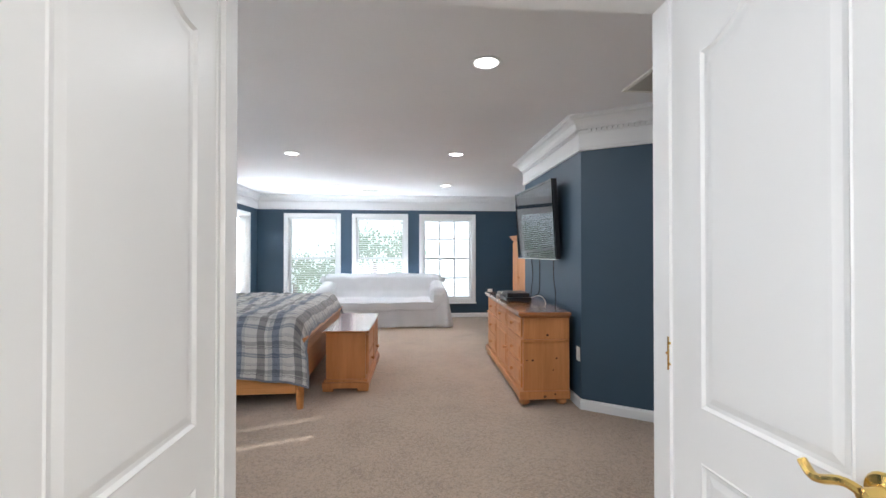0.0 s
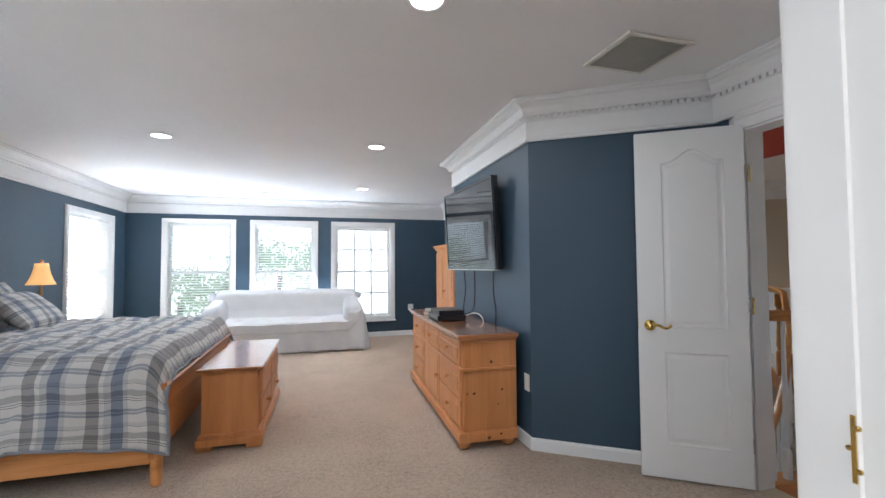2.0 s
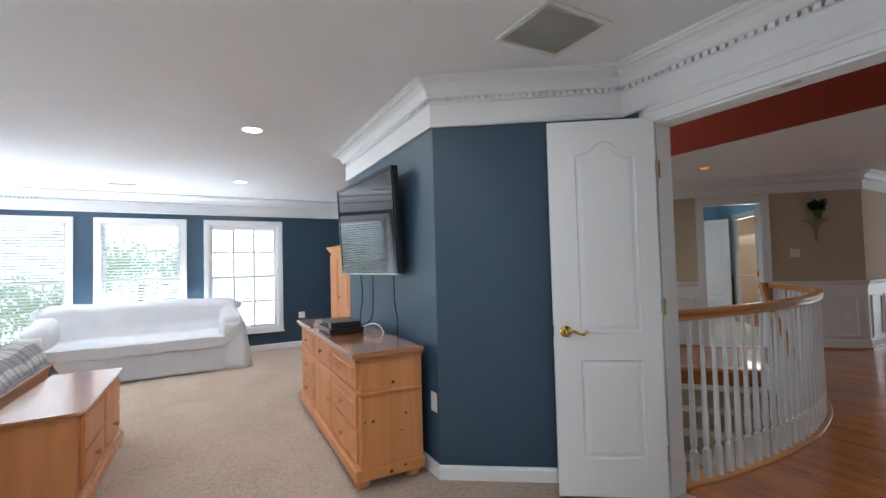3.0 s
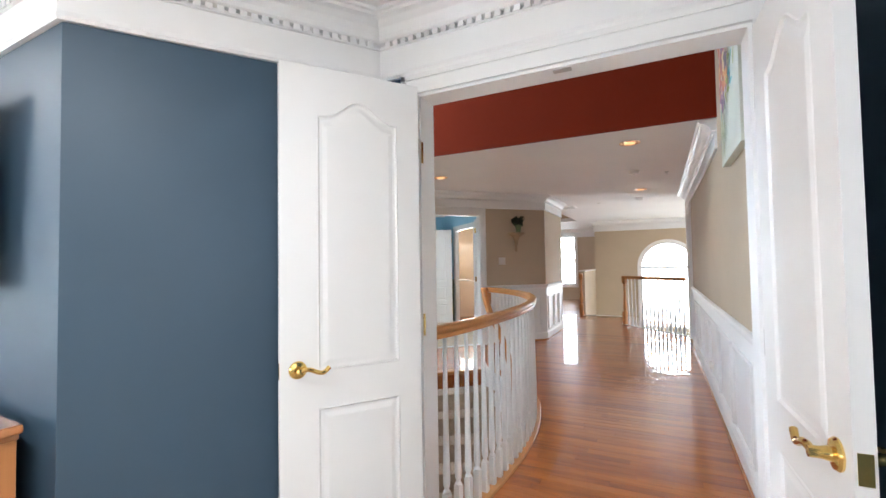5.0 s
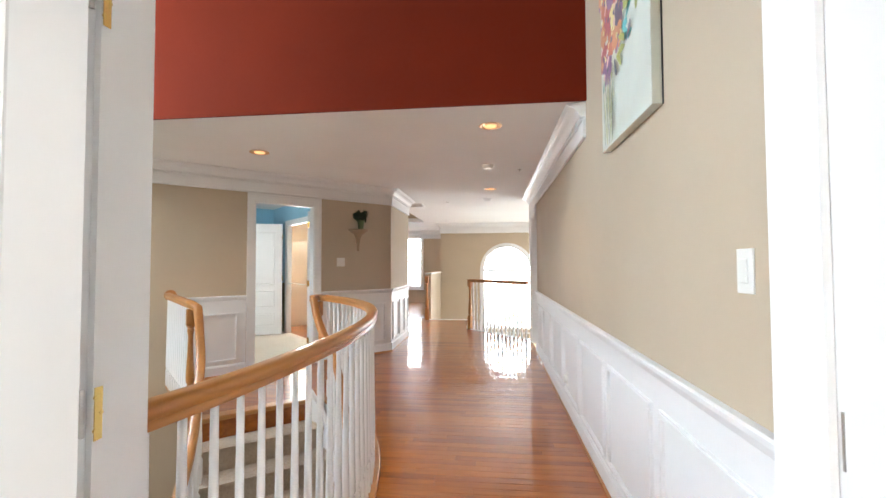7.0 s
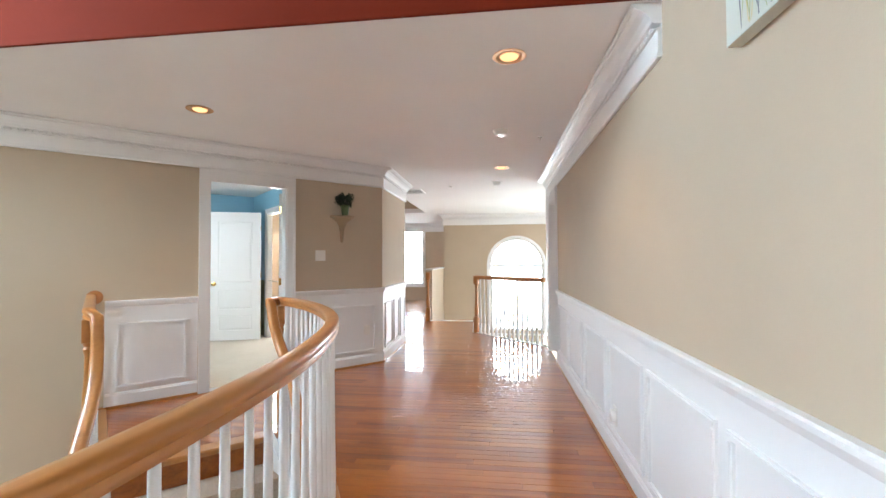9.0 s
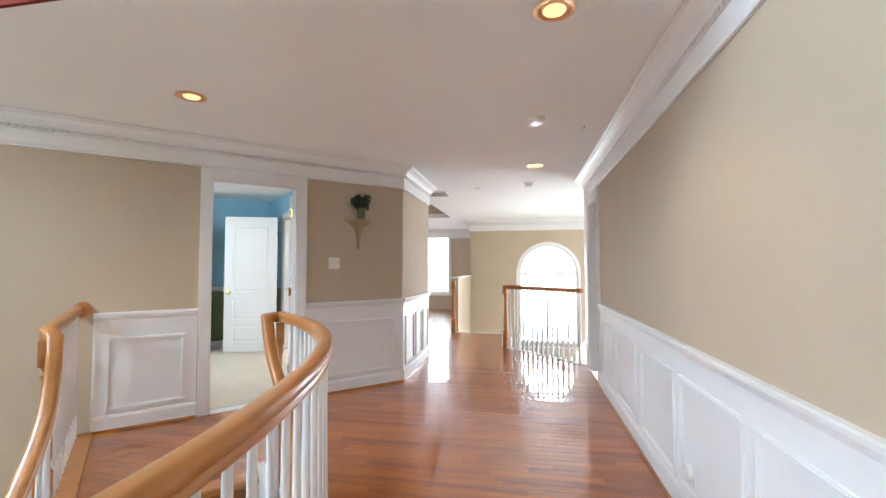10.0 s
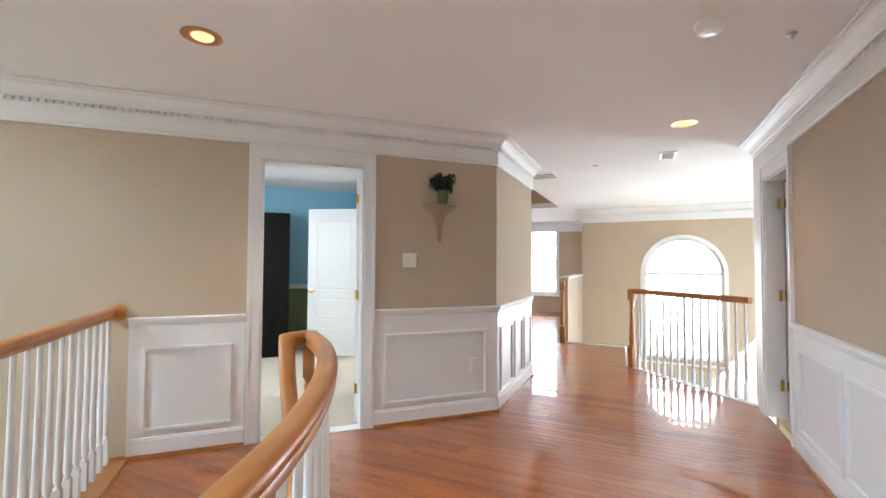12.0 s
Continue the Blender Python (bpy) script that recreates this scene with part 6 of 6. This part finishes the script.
M_SHADE, _nt, _b = nodes_of("amber_shade_cloth", 0.8)
_b.inputs["Base Color"].default_value = (0.80, 0.48, 0.22, 1)
_b.inputs["Emission Color"].default_value = (1.0, 0.50, 0.16, 1)
_b.inputs["Emission Strength"].default_value = 0.55
bedside()


def wall_picture():
    t = tagged(empty("picture", WEST, 3.9, 1.34), "framed pale print in a silver frame above bed", "picture")
    W, H = 0.9, 0.73
    bm = bmesh.new()
    for y0, y1, z0, z1 in ((-W / 2, W / 2, 0, 0.045), (-W / 2, W / 2, H - 0.045, H), (-W / 2, -W / 2 + 0.045, 0.045, H - 0.045), (W / 2 - 0.045, W / 2, 0.045, H - 0.045)):
        box(bm, 0.003, 0.03, y0, y1, z0, z1)
        box(bm, 0.03, 0.036, y0 + 0.012, y1 - 0.012, z0 + 0.012, z1 - 0.012)
    part("frame", bm, M_STEEL, t)
    part("mat", boxed(0.003, 0.012, -W / 2 + 0.045, W / 2 - 0.045, 0.045, H - 0.045), M_PLATE, t)
    part("print", boxed(0.0121, 0.014, -W / 2 + 0.15, W / 2 - 0.15, 0.15, H - 0.15), M_PALEART, t, "soft grey-green print")


M_PALEART = paint("pale_print", (0.42, 0.45, 0.40), 0.4, 0.5)
wall_picture()

# ---- bedroom ceiling fittings ----


def downlight(x, y, z, r, label, glowmat, eye=False):
    t = tagged(empty("recessed_light", x, y, z), label, "recessed light", "recessed lights")
    bm = bmesh.new()
    prof = [(r, 0.0), (r + 0.022, -0.002), (r + 0.024, -0.006), (r + 0.004, -0.008), (r - 0.004, -0.003), (r - 0.012, 0.0)]
    rings = [[bm.verts.new((q * math.cos(2 * math.pi * k / 28), q * math.sin(2 * math.pi * k / 28), h)) for k in range(28)] for q, h in prof]
    for a, b in zip(rings, rings[1:]):
        for k in range(28):
            bm.faces.new((a[k], a[(k + 1) % 28], b[(k + 1) % 28], b[k]))
    smooth(part("trim_ring", bm, M_ANTIQUEGOLD if eye else M_WHITE, t, "brass trim ring" if eye else "white trim ring"))
    if eye:
        bm = bmesh.new()
        lathe(bm, [(r - 0.008, -0.0025), (r * 0.9, -0.006), (r * 0.76, -0.0015), (r * 0.7, -0.001)], 28)
        smooth(part("reflector", bm, M_ANTIQUEGOLD, t, "warm gold stepped reflector"))
        bm = bmesh.new()
        lathe(bm, [(r * 0.74, -0.0018), (r * 0.66, -0.010), (r * 0.4, -0.016), (0.001, -0.018)], 24, (0.006, 0.0, 0.0))
        smooth(part("bulb", bm, glowmat, t, "glowing reflector bulb"))
        return
    bm = bmesh.new()
    lathe(bm, [(r - 0.006, -0.0035), (r * 0.6, -0.0015), (0.001, -0.001)], 28)
    smooth(part("lens", bm, glowmat, t))


M_ANTIQUEGOLD = metal("warm_gold_reflector", (0.75, 0.45, 0.22), 0.45)
for cx, cy in BED_CANS:
    downlight(cx, cy, CEIL, 0.075, "glowing white recessed ceiling light", M_LAMPGLOW)
for cx, cy in HALL_CANS:
    downlight(cx, cy, CEIL, 0.072, "recessed ceiling light with warm glowing gold reflector", M_WARMGLOW, True)


def grille(name, x0, x1, y0, y1, z, label, n=14, along="x", mat=None):
    t = tagged(empty(name, (x0 + x1) / 2, (y0 + y1) / 2, z), label, "air vent")
    hx, hy = (x1 - x0) / 2, (y1 - y0) / 2
    mat = mat or M_WHITE
    bm = bmesh.new()
    f = 0.025
    for a0, a1, b0, b1 in ((-hx, hx, -hy, -hy + f), (-hx, hx, hy - f, hy), (-hx, -hx + f, -hy + f, hy - f), (hx - f, hx, -hy + f, hy - f)):
        box(bm, a0, a1, b0, b1, -0.012, -0.001)
    part("frame", bm, mat, t)
    part("backing", boxed(-hx + f, hx - f, -hy + f, hy - f, -0.003, -0.0008), mat if mat is M_GREYVENT else M_DARK, t)
    me = None
    for k in range(n):
        c = -1 + 2 * (k + 0.5) / n
        if me is None:
            bm = bmesh.new()
            w = (hy - f) if along == "y" else (hx - f)
            box(bm, -0.007 if along == "y" else -w, 0.007 if along == "y" else w, -w if along == "y" else -0.007, w if along == "y" else 0.007, -0.0012, 0.0012)
            ob = part("slat", bm, mat, t)
            me = ob.data
        else:
            ob = new("slat", me)
            ob.parent = t
        ob.matrix_basis = pose(c * (hx - f), 0, -0.008, 0, 35, 0) if along == "y" else pose(0, c * (hy - f), -0.008, 35, 0, 0)


M_DARK, _nt, _b = nodes_of("dark_void", 0.9)
_b.inputs["Base Color"].default_value = (0.02, 0.02, 0.02, 1)
M_GREYVENT = paint("dusty_vent_enamel", (0.76, 0.74, 0.66), 0.5, 0.1)
grille("return_vent", 1.78, 2.19, 1.78, 2.17, CEIL, "large dusty white return air grille", 26, "x", M_GREYVENT)
grille("ceiling_vent", -0.50, -0.20, 7.25, 7.37, CEIL, "small white ceiling air vent", 6, "x", M_GREYVENT)
grille("ceiling_vent", 9.52, 9.84, 1.19, 1.35, CEIL, "small white ceiling air vent with dark slots", 5, "y", M_WHITE)
grille("ceiling_vent", 10.05, 10.5, 2.50, 2.86, CEIL, "white ceiling air register with three dark slots", 4, "y", M_WHITE)


def smoke_alarm(x, y):
    t = tagged(empty("smoke_alarm", x, y, CEIL), "round white smoke alarm on the hall ceiling", "smoke alarm")
    bm = bmesh.new()
    lathe(bm, [(0.001, 0), (0.068, 0), (0.068, -0.012), (0.06, -0.014), (0.058, -0.03), (0.046, -0.042), (0.001, -0.044)], 28)
    smooth(part("housing", bm, M_PLATE, t))
    bm = bmesh.new()
    lathe(bm, [(0.001, -0.0445), (0.012, -0.0445), (0.012, -0.047), (0.001, -0.047)], 12, (0.02, 0, 0))
    part("button", bm, M_STEEL, t)


smoke_alarm(6.99, 1.235)
bm = bmesh.new()
lathe(bm, [(0.001, 0), (0.022, 0), (0.024, -0.008), (0.010, -0.014), (0.006, -0.03), (0.001, -0.03)], 14, (7.25, 0.86, CEIL))
tagged(smooth(part("sprinkler", bm, M_STEEL)), "small ceiling sprinkler head", "sprinkler")
bm = bmesh.new()
lathe(bm, [(0.001, 0), (0.03, 0), (0.032, -0.008), (0.012, -0.012), (0.001, -0.012)], 14, (9.9, 2.0, CEIL))
tagged(smooth(part("sprinkler", bm, M_STEEL)), "small ceiling sprinkler cover", "sprinkler")


def plate(name, m, w, h, label, cat, toggles=1, slots=False):
    """A wall plate in the wall's own frame: x along, y out of the wall."""
    t = tagged(new(name), label, cat)
    t.matrix_basis = m
    part("plate", boxed(-w / 2, w / 2, 0.0005, 0.006, -h / 2, h / 2, bev=0.002), M_PLATE, t)
    for k in range(toggles):
        c = (k - (toggles - 1) / 2) * 0.046
        if slots:
            for z in (-0.022, 0.022):
                part("socket", boxed(c - 0.016, c + 0.016, 0.006, 0.0085, z - 0.014, z + 0.014, bev=0.002), M_PLATE, t)
        else:
            part("switch", boxed(c - 0.016, c + 0.016, 0.006, 0.010, -0.032, 0.032, bev=0.002), M_PLATE, t)
    return t


def on_wall(a, b, s, z, off=0.0):
    p = at_wall(a, b, s, off)
    return pose(p.x, p.y, z, 0, 0, wall_turn(a, b))


plate("light_switch", on_wall(*SL, 0.815, 1.34), 0.12, 0.12, "white double light switch on tan wall", "light switch", 2)
plate("light_switch", on_wall(*HL, 3.20 - 2.82, 1.29), 0.075, 0.118, "white light switch beside the bedroom doorway", "light switch", 1)
plate("outlet", on_wall(*SL, 0.225, 0.43, 0.008), 0.075, 0.118, "white power outlet in the wainscot", "outlet", 1, True)
plate("outlet", on_wall(TV0, TV1, 0.062, 0.45), 0.075, 0.118, "white power outlet beside the dresser", "outlet", 1, True)
plate("outlet", on_wall(*NL, EAST - 2.02, 0.52), 0.10, 0.10, "white power outlet under the window wall", "outlet", 1, True)
nl = plate("night_light", on_wall(*HL, 5.95 - 2.82, 0.29, 0.008), 0.075, 0.118, "white outlet with a round plug-in night light", "night light", 1, True)
bm = bmesh.new()
lathe(bm, [(0.001, 0.008), (0.036, 0.008), (0.040, 0.02), (0.038, 0.034), (0.001, 0.038)], 22, (0, 0, 0), "y")
smooth(part("lamp_body", bm, M_PLATE, nl))


def bracket_shelf():
    t = tagged(new("wall_bracket"), "tan plaster corbel shelf on the hall wall", "wall shelf")
    t.matrix_basis = on_wall(*SL, 0.55, 1.495)
    bm = bmesh.new()
    prof = [(0.012, 0.0), (0.018, 0.02), (0.022, 0.10), (0.035, 0.18), (0.06, 0.235), (0.11, 0.27), (0.125, 0.285), (0.15, 0.29), (0.15, 0.315), (0.001, 0.315)]
    rings = []
    for r, z in prof:
        rings.append([bm.verts.new((r * math.cos(math.pi * k / 14), max(0.001, r * 0.85 * math.sin(math.pi * k / 14)), z)) for k in range(15)])
    for a, b in zip(rings, rings[1:]):
        for k in range(14):
            bm.faces.new((a[k], a[k + 1], b[k + 1], b[k]))
        bm.faces.new((a[0], b[0], b[14], a[14]))
    bm.faces.new(rings[0])
    smooth(part("corbel", bm, M_CORBEL, t), 0.6)
    pl = tagged(new("potted_plant"), "dark leafy plant in a green pot on shelf", "plant")
    pl.matrix_basis = on_wall(*SL, 0.54, 1.811, 0.066)
    bm = bmesh.new()
    lathe(bm, [(0.001, 0), (0.036, 0), (0.05, 0.10), (0.056, 0.105), (0.056, 0.12), (0.047, 0.12), (0.044, 0.105), (0.001, 0.10)], 18)
    smooth(part("pot", bm, M_POT, pl, "green glazed pot"))
    rg = random.Random(3)
    bm = bmesh.new()
    for k in range(540):
        cx, cz, cr = ((-0.062, 0.215, 0.055), (-0.012, 0.18, 0.06), (0.034, 0.205, 0.055), (0.088, 0.178, 0.042), (-0.05, 0.15, 0.045), (0.05, 0.15, 0.045))[k % 6]
        a, e = rg.uniform(0, 2 * math.pi), rg.uniform(-1.4, 1.5)
        rr = cr * rg.uniform(0.3, 1.1)
        c = Vector((cx + rr * math.cos(a) * math.cos(e), max(-0.06, rr * math.sin(a) * math.cos(e)), cz + rr * math.sin(e)))
        s = rg.uniform(0.012, 0.024)
        M = pose(c.x, c.y, c.z, rg.uniform(0, 360), rg.uniform(0, 360), rg.uniform(0, 360))
        bm.faces.new([bm.verts.new(M @ Vector(v)) for v in ((-s, 0, 0), (0, -s * 0.5, s * 0.15), (s, 0, 0), (0, s * 0.5, s * 0.15))])
    part("foliage", bm, M_LEAF, pl, "dark green leaves")


def leafmat(name, dark, light, trans=0.3):
    m, nt, b = nodes_of(name, 0.5)
    n = add(nt, "ShaderNodeTexNoise", Scale=9.0, Detail=3.0)
    nt.links.new(coords(nt), n.inputs["Vector"])
    col = ramp(nt, n.outputs[0], [(0.3, dark), (0.7, light)])
    nt.links.new(col, b.inputs["Base Color"])
    if trans:
        tr = nt.nodes.new("ShaderNodeBsdfTranslucent")
        nt.links.new(col, tr.inputs[0])
        mx = nt.nodes.new("ShaderNodeMixShader")
        mx.inputs[0].default_value = trans
        nt.links.new(b.outputs[0], mx.inputs[1])
        nt.links.new(tr.outputs[0], mx.inputs[2])
        nt.links.new(mx.outputs[0], nt.nodes["Material Output"].inputs[0])
    return m


M_CORBEL = paint("aged_plaster", (0.36, 0.27, 0.17), 0.7, 0.2)
M_POT = paint("green_glaze", (0.10, 0.14, 0.05), 0.3, 0.2)
M_LEAF = leafmat("dark_leaf", (0.006, 0.016, 0.006), (0.02, 0.045, 0.015), 0.1)
# window glare put into the leaf colour: far paler than real foliage
M_LEAFOUT = leafmat("glare_pale_leaf", (0.30, 0.38, 0.25), (0.44, 0.52, 0.37), 0.75)
M_BARK = wood("bark", (0.16, 0.13, 0.10), (0.30, 0.25, 0.20), "z", 0.9, 2.0)
bracket_shelf()


def painting():
    t = tagged(empty("painting", 4.0, BW, 1.93), "canvas painting of bright abstract flowers on tan wall", "painting")
    X0, X1, H, D = -0.28, 0.47, 0.95, 0.045
    part("canvas", boxed(X0, X1, 0.002, D, 0, H, bev=0.002), M_CANVAS, t, "pale canvas with wrapped edges")
    part("frame_edge", boxed(X0 - 0.003, X0 - 0.0005, 0.001, 0.007, -0.002, H + 0.002), M_BLACK, t, "thin dark edge")
    rg = random.Random(11)
    cols = [(0.62, 0.14, 0.06), (0.70, 0.27, 0.10), (0.26, 0.10, 0.28), (0.10, 0.06, 0.14), (0.50, 0.07, 0.09), (0.85, 0.72, 0.30), (0.45, 0.50, 0.10), (0.08, 0.10, 0.16), (0.10, 0.55, 0.58), (0.85, 0.55, 0.50)]
    mats = [paint("oil_paint", tuple(0.72 * v + 0.28 * g for v, g in zip(c, (0.40, 0.37, 0.32))), 0.55, 0.35, 60, 0.4) for c in cols]
    bms = [bmesh.new() for _ in cols]
    lay = 0.0

    def blob(ci, x, z, rx, rz, turn):
        nonlocal lay
        lay += 0.00004
        vs = []
        for k in range(16):
            a = 2 * math.pi * k / 16
            q = 1 + 0.16 * math.sin(3 * a + x * 40) + 0.1 * rg.uniform(-1, 1)
            u, v = rx * q * math.cos(a), rz * q * math.sin(a)
            c, s = math.cos(turn), math.sin(turn)
            px, pz = max(X0 + 0.004, min(X1 - 0.004, x + u * c - v * s)), max(0.004, min(H - 0.004, z + u * s + v * c))
            vs.append(bms[ci].verts.new((px, D + 0.0006 + lay, pz)))
        bms[ci].faces.new(vs)
    for k in range(22):
        blob(rg.choice((6, 6, 8, 5, 7)), rg.uniform(-0.14, 0.42), rg.uniform(0.36, 0.80), 0.055, 0.018, rg.uniform(0, 3.1))
    heads = ((0.41, 0.50, 4), (0.33, 0.41, 2), (0.40, 0.64, 1), (0.25, 0.53, 0), (0.30, 0.66, 4), (0.15, 0.50, 1), (0.19, 0.64, 5), (0.36, 0.78, 0), (0.24, 0.77, 2), (0.09, 0.60, 3), (0.13, 0.75, 4), (0.02, 0.70, 9), (0.42, 0.86, 1), (0.30, 0.88, 5))
    for x, z, ci in heads:
        for ringr, n in ((0.052, 9), (0.030, 7)):
            for k in range(n):
                a = 6.283 * k / n + rg.uniform(-0.3, 0.3)
                blob(ci if rg.random() < 0.72 else rg.choice((1, 2, 5, 9)), x + ringr * math.cos(a), z + ringr * math.sin(a), 0.034, 0.025, a)
        blob(rg.choice((3, 5, 7)), x, z, 0.016, 0.016, 0)
    for k in range(14):
        blob((6, 7, 6, 5)[k % 4], 0.30 + 0.013 * (k - 7), 0.19 + rg.uniform(-0.03, 0.03), 0.0032, 0.19, rg.uniform(-0.24, 0.24))
    for x, z, turn in ((0.10, 0.36, 0.9), (0.05, 0.44, 0.5), (-0.02, 0.56, 0.2), (0.16, 0.34, 1.2), (-0.10, 0.66, 0.4), (-0.05, 0.42, 2.4)):
        blob(6 if turn < 1 else 7, x, z, 0.05, 0.017, turn)
    for k, q in enumerate(bms):
        if len(q.faces):
            tagged(part("brush_stroke", q, mats[k], t, "thick painted petals and stems"), kind="stuff")
        else:
            q.free()


M_CANVAS = paint("primed_canvas", (0.66, 0.68, 0.60), 0.7, 0.15)
painting()
# lower stair landing: floor vent seen past the rail
base("baseboard_lower", [(5.35, 5.78), (2.83, 5.78)], 0.12)
for o in bpy.data.objects:
    if o.name == "baseboard_lower":
        o.location.z = LOW


def outdoor_tree(x, y, h, r, seed, label):
    t = tagged(empty("tree", x, y, -3.2), label, "tree")
    rg = random.Random(seed)
    bm = bmesh.new()
    tube(bm, [(0, 0, 0), (0.05, 0.02, h * 0.3), (-0.03, 0.05, h * 0.6), (0.02, 0, h * 0.85)], 0.07, 8)
    for k in range(7):
        a = rg.uniform(0, 6.28)
        z = h * rg.uniform(0.35, 0.75)
        tube(bm, [(0, 0, z), (r * 0.4 * math.cos(a), r * 0.4 * math.sin(a), z + 0.4), (r * 0.8 * math.cos(a), r * 0.8 * math.sin(a), z + 0.6)], 0.035, 6)
    part("trunk", bm, M_BARK, t)
    bm = bmesh.new()
    clumps = [(Vector((rg.uniform(-1, 1) * r, rg.uniform(-1, 1) * r, h * rg.uniform(0.42, 1.0))), rg.uniform(0.35, 0.7)) for _ in range(52)]
    for c, cr in clumps:
        for k in range(110):
            p = c + Vector((rg.gauss(0, 0.5), rg.gauss(0, 0.5), rg.gauss(0, 0.4))) * cr
            s = rg.uniform(0.04, 0.085)
            M = pose(p.x, p.y, p.z, rg.uniform(0, 360), rg.uniform(0, 360), rg.uniform(0, 360))
            bm.faces.new([bm.verts.new(M @ Vector(v)) for v in ((-s, 0, 0), (0, -s * 0.5, s * 0.1), (s, 0, 0), (0, s * 0.5, s * 0.1))])
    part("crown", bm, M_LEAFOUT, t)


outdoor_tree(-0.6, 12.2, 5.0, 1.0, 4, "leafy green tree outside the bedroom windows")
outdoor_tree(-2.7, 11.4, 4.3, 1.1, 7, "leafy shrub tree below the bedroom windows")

# ---- oak floor strips ----
bm = bmesh.new()
PW = 0.0695


def plank_into(bm, x0, x1, y0, y1, z0, z1, b=0.0012):
    lo = [bm.verts.new(v) for v in ((x0, y0, z0), (x1, y0, z0), (x1, y1, z0), (x0, y1, z0))]
    mi = [bm.verts.new(v) for v in ((x0, y0, z1 - b), (x1, y0, z1 - b), (x1, y1, z1 - b), (x0, y1, z1 - b))]
    hi = [bm.verts.new(v) for v in ((x0 + b, y0 + b, z1), (x1 - b, y0 + b, z1), (x1 - b, y1 - b, z1), (x0 + b, y1 - b, z1))]
    bm.faces.new(hi)
    for r, s in ((lo, mi), (mi, hi)):
        for j in range(4):
            bm.faces.new((r[j], r[(j + 1) % 4], s[(j + 1) % 4], s[j]))


plank_into(bm, -PW / 2 + 0.0003, PW / 2 - 0.0003, -0.4995, 0.4995, -0.005, 0.0005)
proto = part("plank", bm, M_OAK)
PME = proto.data
bpy.data.objects.remove(proto)
FLOOR = bpy.data.objects["floor_hall"]
rng = random.Random(5)
rest = bmesh.new()
x, made = 2.86, 0
while x < FAR2 - 0.05:
    spans = []
    for a0, a1 in crossings(fl, x - PW / 2 + 0.001):
        for b0, b1 in crossings(fl, x + PW / 2 - 0.001):
            if min(a1, b1) - max(a0, b0) > 0.05:
                spans.append((max(a0, b0) + 0.001, min(a1, b1) - 0.001))
    for s0, s1 in spans:
        y = s0
        first = True
        while y < s1 - 0.03:
            ln = rng.uniform(0.45, 1.5) if not first else rng.uniform(0.2, 1.2)
            first = False
            y1 = min(s1, y + ln)
            if s1 - y1 < 0.15:
                y1 = s1
            if x < 9.3 and made < 300:
                ob = new("plank", PME)
                ob.parent = FLOOR
                ob.matrix_basis = pose(x, (y + y1) / 2, 0.0, rng.gauss(0, 0.03), rng.gauss(0, 0.28), 0) @ Matrix.Diagonal((1, y1 - y, 1, 1))
                made += 1
            else:
                plank_into(rest, x - PW / 2, x + PW / 2, y + 0.0004, y1 - 0.0004, -0.005, 0.0005)
            y = y1
    x += PW
pr = part("planks_far", rest, M_OAK, FLOOR)
tagged(pr, kind="stuff")
